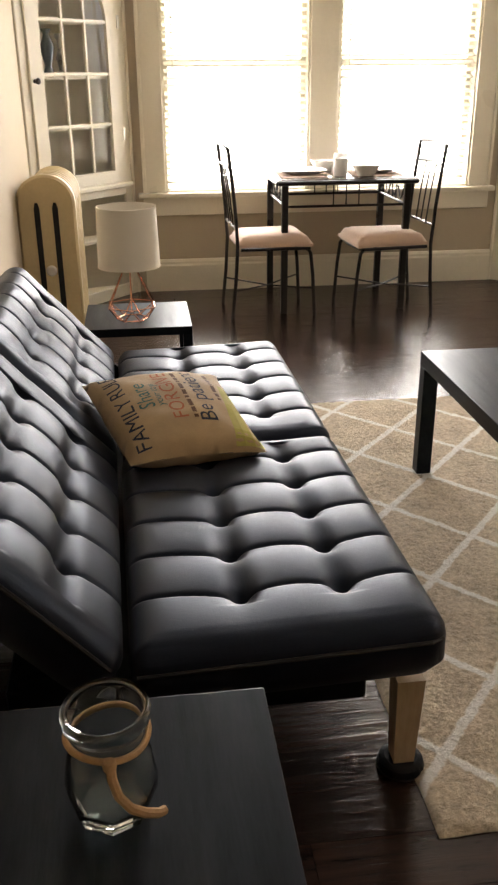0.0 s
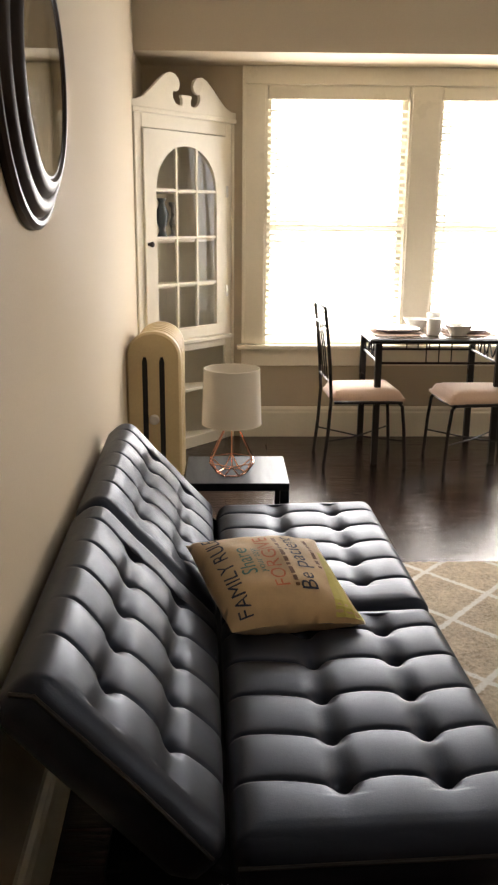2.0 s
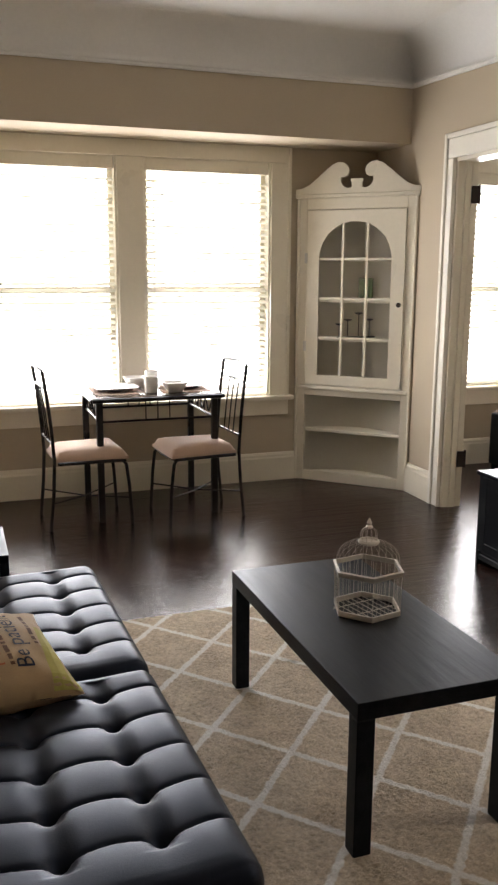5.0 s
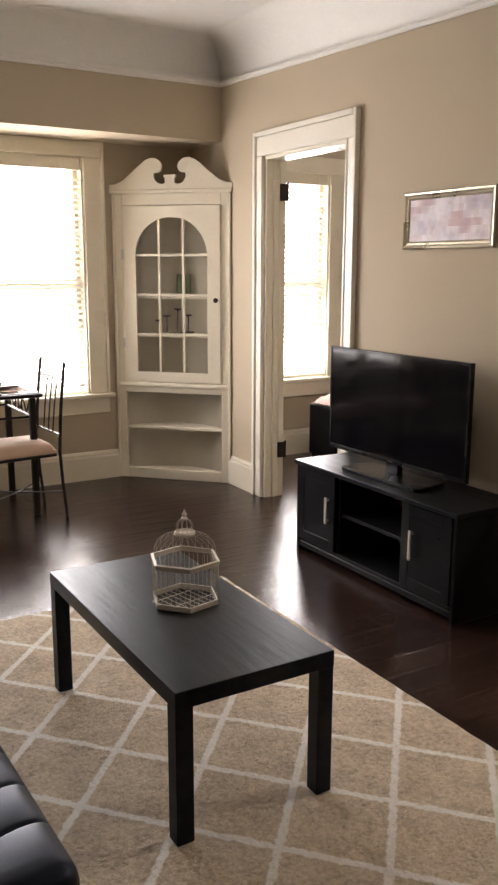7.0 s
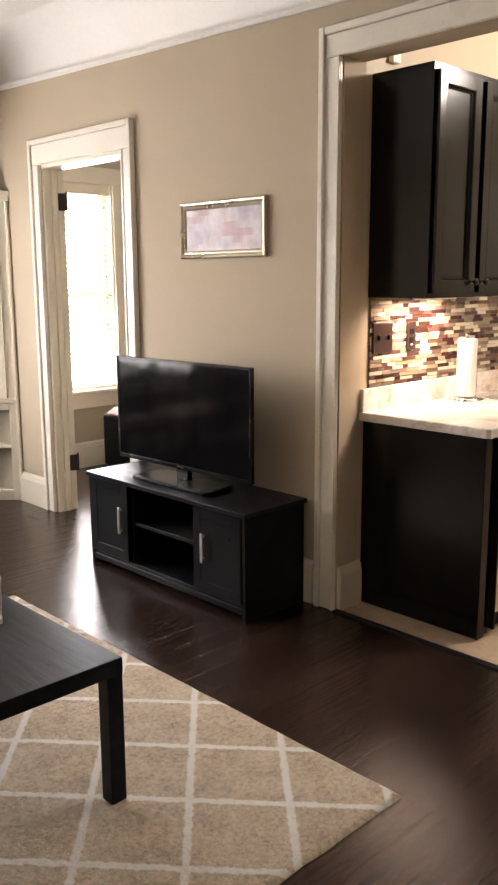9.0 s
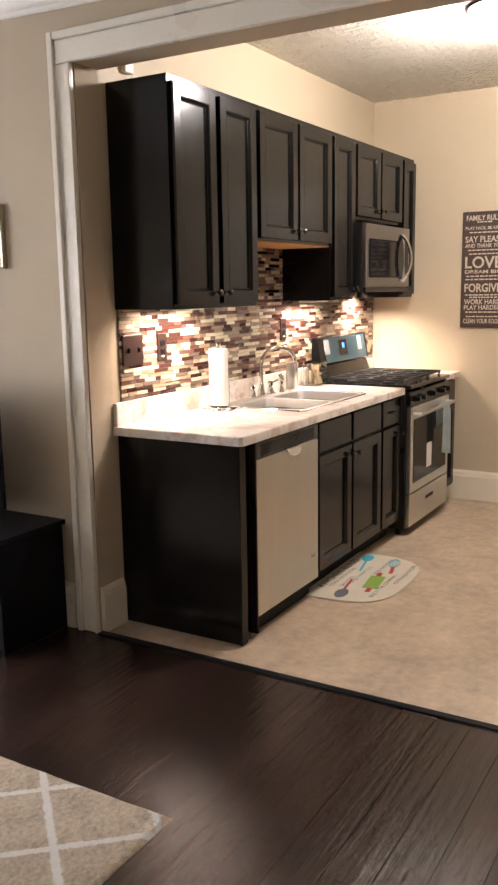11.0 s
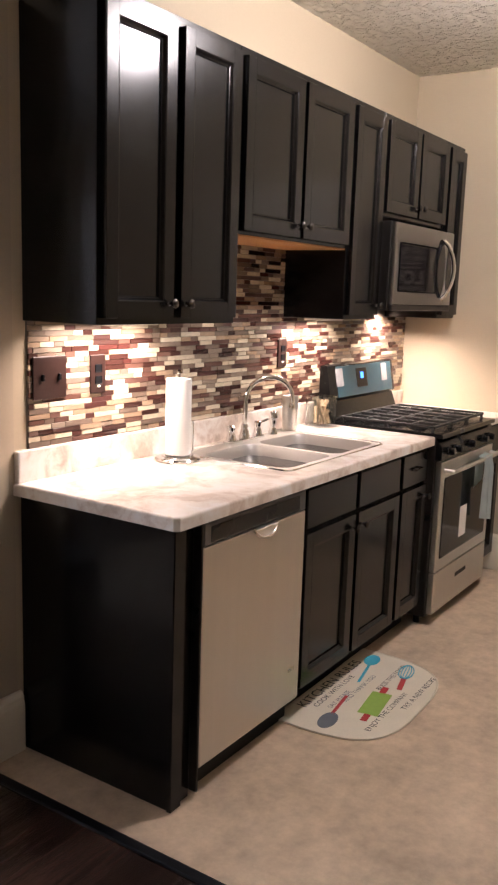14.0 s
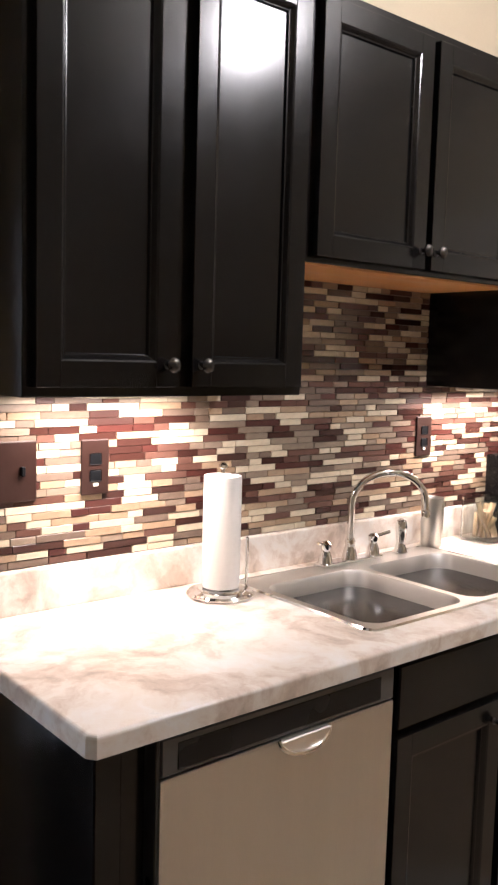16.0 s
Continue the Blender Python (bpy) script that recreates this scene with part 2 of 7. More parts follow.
def profile_run(profile, a, b, out):
    """A moulding along a wall from a to b: profile is (distance out from the wall, height)."""
    bm = bmesh.new()
    a, b, out = Vector(a), Vector(b), Vector(out)
    ra = [bm.verts.new(a + out * d + Vector((0, 0, h))) for d, h in profile]
    rb = [bm.verts.new(b + out * d + Vector((0, 0, h))) for d, h in profile]
    n = len(profile)
    for k in range(n):
        bm.faces.new((ra[k], rb[k], rb[(k + 1) % n], ra[(k + 1) % n]))
    bm.faces.new(ra)
    bm.faces.new(list(reversed(rb)))
    return bm


# ==== the shell ====
XL, XR, YB, YW = -0.125, 3.455, -1.5, 6.36
YBEAM, ZBEAM, ZCOVE, ZC = 5.89, 2.350, 2.695, 2.96
SAG = 0.030  # the east moulding drops this much a metre towards the south
XK, KX1, KY, ZK = 3.60, 6.585, 2.925, 2.775
BX1 = 6.90
WINS = ((0.642, 1.560), (1.737, 2.636))
WZ0, WZ1 = 0.635, 2.245

LEAN_W = 0.0277


def west(y):
    """The west wall's face at y: it runs in a little towards the south."""
    return XL + max(0.0, 5.80 - y) * LEAN_W


bm = prism([(XL, YW), (XL, 5.80), (west(YB), YB), (XL - 0.2, YB), (XL - 0.2, YW)], 3.10, "z", -0.05)
setting("wall_west", bm, M_WALL, "greige painted plaster wall behind the sofa")
bm = bmesh.new()
xs = [XL - 0.15, WINS[0][0], WINS[0][1], WINS[1][0], WINS[1][1], 3.92, 4.705, BX1 + 0.15]
for i in (0, 2, 4, 6):
    add_box(bm, xs[i], xs[i + 1], YW, YW + 0.20, -0.05, 3.05)
for i in (1, 3, 5):
    add_box(bm, xs[i], xs[i + 1], YW, YW + 0.20, -0.05, WZ0)
    add_box(bm, xs[i], xs[i + 1], YW, YW + 0.20, WZ1, 3.05)
setting("wall_north", bm, M_WALL, "greige painted plaster wall with tall sash windows")
bm = bmesh.new()
for y0, y1, z0, z1 in ((YB, 0.55, -0.05, 3.05), (0.55, KY, 2.400, 3.05), (KY, 4.465, -0.05, 3.05), (4.465, 5.322, 2.20, 3.05), (5.322, YW, -0.05, 3.05)):
    add_box(bm, XR, XK, y0, y1, z0, z1)
setting("wall_east", bm, M_WALL, "greige painted plaster wall with door and wide kitchen opening")
setting("wall_south", box(XL - 0.15, KX1 + 0.15, YB - 0.15, YB, -0.05, 3.05), M_WALL, "plain greige painted wall")
setting("wall_kitchen_north", box(XK, KX1 + 0.15, KY, KY + 0.12, -0.05, 3.05), M_KWALL, "tan painted kitchen wall behind the cabinets")
bm = bmesh.new()
for y0, y1, z0, z1 in ((YB, 0.90, -0.05, 3.05), (0.90, 1.72, 2.10, 3.05), (1.72, KY, -0.05, 3.05)):
    add_box(bm, KX1, KX1 + 0.15, y0, y1, z0, z1)
setting("wall_kitchen_east", bm, M_KWALL, "tan painted kitchen wall with a white door")
setting("wall_bedroom_east", box(BX1, BX1 + 0.15, KY + 0.12, YW, -0.05, 3.05), M_WALL, "greige painted bedroom wall")

# dropped beam over the window alcove
setting("beam", box(XL, XR, YBEAM, YW, ZBEAM, 3.05), M_WALL, "greige boxed beam over the window alcove")
# living-room ceiling with a plaster cove all round
bm = box(XL - 0.15, XK, YB - 0.15, YW, ZC, ZC + 0.1)
R = ZC - ZCOVE - 0.03


def cove(bm, a, b, out):
    prof = [(0.0, ZCOVE + 0.028)] + [(R * (1 - math.cos(t)), ZCOVE + 0.028 + R * math.sin(t)) for t in (math.pi / 2 * k / 12 for k in range(1, 13))]
    prof = [(d, min(h, ZC - 0.002)) for d, h in prof]
    a, b, out = Vector(a), Vector(b), Vector(out)
    drop, a.z = a.z, 0.0
    ra = [bm.verts.new(a + out * d + Vector((0, 0, h + drop * (ZC - h) / (ZC - prof[0][1])))) for d, h in prof]
    rb = [bm.verts.new(b + out * d + Vector((0, 0, h))) for d, h in prof]
    ca, cb = bm.verts.new(a + Vector((0, 0, ZC + 0.01))), bm.verts.new(b + Vector((0, 0, ZC + 0.01)))
    for k in range(len(prof) - 1):
        f = bm.faces.new((ra[k], rb[k], rb[k + 1], ra[k + 1]))
        f.smooth = True
    bm.faces.new(ra + [ca])
    bm.faces.new(list(reversed(rb)) + [cb])


cove(bm, (XL, YBEAM, 0), (XR, YBEAM, 0), (0, -1, 0))
cove(bm, (XR, YB, -SAG * (YBEAM - YB)), (XR, YBEAM, 0), (-1, 0, 0))
cove(bm, (west(YB), YB, 0), (XL, YBEAM, 0), (1, 0, 0))
cove(bm, (XL, YB, 0), (XR, YB, 0), (0, 1, 0))
setting("ceiling", bm, M_CEIL, "white plaster ceiling with curved coved edges")
MOULD = ((0, 0), (0.012, 0.0), (0.016, 0.006), (0.016, 0.018), (0.024, 0.022), (0.024, 0.028), (0, 0.03))
for a, b, out in (((XL, YBEAM, ZCOVE), (XR, YBEAM, ZCOVE), (0, -1, 0)), ((XR, YB, ZCOVE - SAG * (YBEAM - YB)), (XR, YBEAM - 0.025, ZCOVE), (-1, 0, 0)), ((west(YB), YB, ZCOVE), (XL, YBEAM - 0.025, ZCOVE), (1, 0, 0))):
    setting("trim_cove", profile_run(MOULD, a, b, out), M_CEIL, "thin white picture moulding under the cove")
setting("ceiling_kitchen", box(XK, KX1 + 0.15, YB, KY, ZK, ZK + 0.1), M_KCEIL, "white knockdown-textured kitchen ceiling")
setting("ceiling_bedroom", box(XK, BX1 + 0.15, KY + 0.12, YW, 2.85, 2.95), M_CEIL, "white bedroom ceiling")

# floors
floor = setting("floor", box(XL - 0.15, XK - 0.165, YB, YW, -0.06, -0.012), M_SUB, "dark espresso hand-scraped hardwood floor")
floor_bed = setting("floor_bedroom", box(XK - 0.165, BX1, KY, YW, -0.06, 0.0), M_FLOOR, "dark hardwood bedroom floor")
setting("floor_kitchen", box(XK - 0.165, KX1, YB, KY, -0.06, -0.002), M_VINYL, "mottled beige vinyl kitchen floor")
setting("trim_threshold", box(3.425, 3.462, 0.55, KY, -0.004, 0.007, 0.003), M_BLACKWOOD, "dark wooden threshold strip at the kitchen")

# baseboards
BASE = ((0, 0), (0.022, 0), (0.022, 0.165), (0.017, 0.178), (0.017, 0.19), (0.008, 0.205), (0, 0.207))
for a, b, out in (((0.49, YW, 0), (2.84, YW, 0), (0, -1, 0)), ((west(YB), YB, 0), (XL, 5.75, 0), (1, 0, 0)),
                  ((XR, 3.06, 0), (XR, 4.362, 0), (-1, 0, 0)), ((XR, 5.425, 0), (XR, 5.745, 0), (-1, 0, 0)),
                  ((XR, YB, 0), (XR, 0.42, 0), (-1, 0, 0)), ((XR + 0.003, KY, 0), (XK + 0.012, KY, 0), (0, -1, 0)), ((KX1, 1.842, 0), (KX1, KY, 0), (-1, 0, 0)),
                  ((XK, YW, 0), (BX1, YW, 0), (0, -1, 0)), ((XL, YB, 0), (XR, YB, 0), (0, 1, 0))):
    setting("baseboard", profile_run(BASE, a, b, out), M_TRIM, "tall cream painted baseboard")

# ==== windows, doors and trim ====
M_BLIND = surface("white_blind_slat", (0.84, 0.82, 0.78), 0.5, vary=0.03, bump_depth=0)
bn = M_BLIND.node_tree
thin = bn.nodes.new("ShaderNodeBsdfTranslucent")
thin.inputs[0].default_value = (0.90, 0.88, 0.80, 1)
both = bn.nodes.new("ShaderNodeMixShader")
both.inputs[0].default_value = 0.62
bn.links.new(bn.nodes["Principled BSDF"].outputs[0], both.inputs[1])
bn.links.new(thin.outputs[0], both.inputs[2])
bn.links.new(both.outputs[0], bn.nodes["Material Output"].inputs[0])
M_DAY = emitter("bright_daylight_outside", (1.0, 0.985, 0.95), 13.0)
day = tagged(finish("backdrop", box(-8, 16, 11.0, 11.1, -3, 9), M_DAY), "hazy white overexposed street daylight", "", "", "structure")
setting("ground", box(-30, 40, 6.60, 60, -0.9, -0.6), surface("pale_concrete", (0.5, 0.48, 0.44), 0.8), "pale sunlit ground outside the windows")


def window(name, x0, x1, label):
    w = thing(name, pose(0, 0, 0), label, "window")
    w["kind"] = "structure"
    bm = bmesh.new()
    y0, y1 = YW + 0.075, YW + 0.115
    zm = 1.385
    for a, b, c, d, yy in ((x0, x0 + 0.045, WZ0, WZ1, 0), (x1 - 0.045, x1, WZ0, WZ1, 0), (x0, x1, WZ0, WZ0 + 0.065, 0), (x0, x1, WZ1 - 0.05, WZ1, 0)):
        add_box(bm, a, b, y0 + yy, y1 + yy, c, d, 0.004)
    add_box(bm, x0 + 0.045, x1 - 0.045, y0 + 0.003, y1 + 0.006, zm - 0.022, zm + 0.022, 0.004)
    part("window_frame", bm, M_TRIM, w, "cream painted sash frame")
    bm = bmesh.new()
    for a, b, c, d in ((x0 - 0.001, x0 + 0.014, WZ0, WZ1), (x1 - 0.014, x1 + 0.001, WZ0, WZ1), (x0 + 0.014, x1 - 0.014, WZ1 - 0.006, WZ1 + 0.001)):
        add_box(bm, a, b, YW - 0.004, YW + 0.0745, c, d)
    part("jamb", bm, M_TRIM, w, "cream painted window jamb")
    part("pane", box(x0 + 0.045, x1 - 0.045, y0 + 0.016, y0 + 0.020, WZ0 + 0.065, zm - 0.022), M_PANE, w).visible_shadow = False
    part("pane", box(x0 + 0.045, x1 - 0.045, y0 + 0.024, y0 + 0.028, zm + 0.022, WZ1 - 0.05), M_PANE, w).visible_shadow = False
    return w


def blind(x0, x1):
    b = thing("window_blind", pose((x0 + x1) / 2, YW + 0.028, WZ0), "white horizontal slatted window blind, lowered with slats open", "blind", "window blinds")
    w = x1 - x0 - 0.034
    part("headrail", box(-w / 2, w / 2, -0.026, 0.028, WZ1 - WZ0 - 0.082, WZ1 - WZ0 - 0.003, 0.004), M_TRIM, b, "cream valance over the blind")
    me = None
    n = 35
    for k in range(n):
        z = 0.035 + k * (WZ1 - WZ0 - 0.14) / n
        if me is None:
            bm = bmesh.new()
            rows = [[bm.verts.new((sx * w / 2, -0.024 + 0.048 * j / 4, 0.0035 * (1 - ((j - 2) / 2) ** 2) + dz)) for j in range(5) for dz in (0,)] for sx in (-1, 1)]
            for j in range(4):
                bm.faces.new((rows[0][j], rows[1][j], rows[1][j + 1], rows[0][j + 1]))
            bmesh.ops.solidify(bm, geom=list(bm.faces), thickness=0.0022)
            ob = part("slat", bm, M_BLIND, b)
            me = ob.data
        else:
            ob = new("slat", me)
            ob.parent = b
        ob.matrix_basis = pose(0, 0, z, 27, 0, 0)
    part("bottom_rail", box(-w / 2, w / 2, -0.024, 0.024, 0.006, 0.022, 0.004), M_BLIND, b)
    for s in (-0.36, 0.36):
        part("ladder_cord", tube([(s * w, -0.027, 0.02), (s * w, -0.027, WZ1 - WZ0 - 0.08)], 0.0013, 5), M_BLIND, b)
    part("wand", tube([(-w * 0.44, -0.034, 0.72), (-w * 0.44, -0.034, WZ1 - WZ0 - 0.07)], 0.0028, 6), M_STEEL, b, "thin tilt wand")
    return b


for i, (x0, x1) in enumerate(WINS):
    window("window_%d" % (i + 1), x0, x1, "tall cream sash window with bright daylight outside")
    blind(x0, x1)
window("window_3", 3.92, 4.705, "tall cream bedroom sash window with daylight outside")
blind(3.92, 4.705)

CAS = 0.022
bm = bmesh.new()
for a, b in ((0.507, 0.642), (1.560, 1.737), (2.636, 2.771)):
    add_box(bm, a, b, YW - CAS, YW, WZ0, WZ1 - 0.001, 0.003)
add_box(bm, 0.507, 2.771, YW - CAS - 0.002, YW, WZ1, ZBEAM - 0.001, 0.003)
add_box(bm, 0.497, 0.519, YW - CAS - 0.012, YW - CAS + 0.002, WZ0, ZBEAM - 0.002, 0.003)
add_box(bm, 2.759, 2.781, YW - CAS - 0.012, YW - CAS + 0.002, WZ0, ZBEAM - 0.002, 0.003)
setting("trim_window", bm, M_TRIM, "wide cream painted window casing")
setting("trim_window_sill", box(0.467, 2.811, YW - 0.062, YW + 0.05, WZ0 - 0.034, WZ0 - 0.002, 0.008, 2), M_TRIM, "cream painted window stool")
setting("trim_window_apron", box(0.497, 2.781, YW - 0.024, YW, WZ0 - 0.145, WZ0 - 0.034, 0.004), M_TRIM, "cream painted apron under the window stool")
bm = bmesh.new()
for a, b in ((3.79, 3.92), (4.705, 4.84)):
    add_box(bm, a, b, YW - CAS, YW, WZ0, WZ1 - 0.001, 0.003)
add_box(bm, 3.79, 4.84, YW - CAS - 0.002, YW, WZ1, WZ1 + 0.125, 0.003)
add_box(bm, 3.75, 4.87, YW - 0.06, YW + 0.05, WZ0 - 0.034, WZ0 - 0.002, 0.006)
add_box(bm, 3.79, 4.84, YW - 0.024, YW, WZ0 - 0.15, WZ0 - 0.034, 0.004)
setting("trim_bedroom_window", bm, M_TRIM, "cream painted bedroom window casing")


def casing(name, y0, y1, z1, w, x, out, head=None, label=""):
    """Door casing on a wall of constant x: flat boards with a raised back band; out is -1 or 1."""
    bm = bmesh.new()
    head = head or w

    def slab(ya, yb, za, zb, d, b=0.004):
        xs = sorted((x, x + out * d))
        add_box(bm, xs[0], xs[1], ya, yb, za, zb, b)
    for ya, yb, oy in ((y0 - w, y0, y0 - w), (y1, y1 + w, y1 + w)):
        slab(ya, yb, 0, z1 - 0.001, 0.020)
        slab(min(oy, oy + (0.028 if oy < y0 else -0.028)) - 0.001, max(oy, oy + (0.028 if oy < y0 else -0.028)) + 0.001, 0, z1 + head + 0.001, 0.034)
        inner = y0 if oy < y0 else y1
        slab(inner - (0.016 if oy < y0 else -0.002), inner + (-0.002 if oy < y0 else 0.016), 0, z1 - 0.001, 0.026, 0.002)
    slab(y0 - w + 0.03, y1 + w - 0.03, z1, z1 + head - 0.031, 0.022)
    slab(y0 - w + 0.03, y1 + w - 0.03, z1 + head - 0.03, z1 + head, 0.034)
    return setting(name, bm, M_WHITE, label)


casing("trim_bedroom_door", 4.465, 5.322, 2.20, 0.100, XR, -1, 0.145, "wide white painted door casing with back band")
casing("trim_kitchen_opening", 0.55, KY + 0.005, 2.400, 0.108, XR, -1, 0.12, "wide white painted casing round the kitchen opening")
casing("trim_kitchen_door", 0.90, 1.72, 2.10, 0.122, KX1, -1, 0.125, "white painted casing round the kitchen door")
# jamb lining of the bedroom door, with stop
bm = bmesh.new()
add_box(bm, XR + 0.001, XK - 0.001, 5.302, 5.324, 0, 2.20)
add_box(bm, XR + 0.001, XK - 0.001, 4.463, 4.485, 0, 2.20)
add_box(bm, XR + 0.001, XK - 0.001, 4.485, 5.302, 2.178, 2.20)
add_box(bm, XR + 0.05, XR + 0.09, 5.287, 5.304, 0, 2.18, 0.003)
add_box(bm, XR + 0.05, XR + 0.09, 4.483, 4.50, 0, 2.18, 0.003)
setting("trim_bedroom_jamb", bm, M_TRIM, "cream painted door jamb with stop")


def bedroom_door():
    d = thing("door_1", pose(XK - 0.012, 5.287, 0.008, 0, 0, 76), "cream painted panel door standing wide open into the bedroom", "door")
    d["kind"] = "structure"
    bm = box(0, 0.79, 0, 0.038, 0, 2.16, 0.002)
    part("leaf", bm, M_TRIM, d)
    for z0, z1 in ((0.22, 0.92), (1.08, 2.02)):
        bm = bmesh.new()
        for a, b, c, e in ((0.11, 0.13, z0, z1), (0.66, 0.68, z0, z1), (0.13, 0.66, z0, z0 + 0.02), (0.13, 0.66, z1 - 0.02, z1)):
            add_box(bm, a, b, -0.006, 0.001, c, e, 0.002)
        part("panel_moulding", bm, M_TRIM, d)
    for z in (0.314, 1.975):
        bm = box(-0.014, -0.001, -0.012, 0.040, z - 0.052, z + 0.052, 0.002)
        add_lathe(bm, ((0.0075, -0.055), (0.0075, 0.055), (0.004, 0.062)), 10, (-0.008, -0.012, z))
        part("hinge", bm, M_IRON, d, "black butt hinge")
    part("door_handle", lathe(((0.008, 0), (0.008, 0.03), (0.026, 0.04), (0.028, 0.055), (0.016, 0.066)), 16, (0.73, -0.02, 0.98)), M_IRON, d)
    return d


bedroom_door()


def kitchen_door():
    d = thing("door_2", pose(KX1 + 0.03, 0.907, 0.02), "white painted panelled kitchen door, closed", "door")
    d["kind"] = "structure"
    part("leaf", box(0, 0.04, 0, 0.805, 0.02, 2.09, 0.003), M_WHITE, d)
    for z0, z1 in ((0.15, 0.95), (1.12, 1.95)):
        for a, b in ((0.09, 0.37), (0.44, 0.72)):
            part("panel", box(-0.006, 0.001, a, b, z0, z1, 0.005), M_WHITE, d)
    part("sweep", box(-0.008, 0.046, 0.005, 0.80, -0.016, 0.028, 0.002), M_BLACK, d, "black rubber door sweep")
    for z in (0.33, 1.12, 1.86):
        part("hinge", box(-0.012, 0.002, 0.798, 0.813, z - 0.05, z + 0.05, 0.002), M_IRON, d)
    part("door_handle", lathe(((0.026, 0), (0.026, 0.006), (0.01, 0.012), (0.01, 0.035), (0.027, 0.045), (0.027, 0.06), (0.012, 0.068)), 16, (-0.03, 0.07, 0.98)), M_CHROME, d)


kitchen_door()

# ==== corner cupboards ====


def arch_points(w, z0, zspring, zmax, n=20):
    pts = [(-w, z0)]
    for k in range(n + 1):
        a = math.pi * (1 - k / n)
        pts.append((w * math.cos(a), zspring + (zmax - zspring) * math.sin(a)))
    pts.append((w, z0))
    return pts


def plate_with_hole(outer, hole, depth, at):
    """A board (x, z outline) with a hole through it, in the xz plane."""
    bm = bmesh.new()
    loops = []
    for pts in (outer, hole):
        vs = [bm.verts.new((p[0], at, p[1])) for p in pts]
        loops.append([bm.edges.new((vs[k], vs[(k + 1) % len(vs)])) for k in range(len(vs))])
    bmesh.ops.triangle_fill(bm, use_beauty=True, edges=loops[0] + loops[1])
    res = bmesh.ops.extrude_face_region(bm, geom=list(bm.faces))
    for v in res["geom"]:
        if isinstance(v, bmesh.types.BMVert):
            v.co.y += depth
    bmesh.ops.recalc_face_normals(bm, faces=bm.faces)
    return bm


def pediment():
    """Half of a broken swan-neck pediment, then its mirror image."""
    half = [(0.445, 2.04), (0.445, 2.075), (0.40, 2.078), (0.345, 2.10), (0.28, 2.150), (0.22, 2.200), (0.175, 2.232), (0.135, 2.246), (0.095, 2.240), (0.066, 2.218), (0.055, 2.188),
            (0.064, 2.160), (0.088, 2.146), (0.110, 2.148), (0.116, 2.128), (0.110, 2.104), (0.092, 2.084), (0.068, 2.074), (0.05, 2.074), (0.036, 2.080), (0.036, 2.112), (0.044, 2.120), (0.044, 2.134)]
    return [(x, z) for x, z in half] + [(-x, z) for x, z in reversed(half)]


M_INNER = surface("cream_cupboard_lining", (0.93, 0.87, 0.73), 0.5, vary=0.04, bump_depth=0.0003)


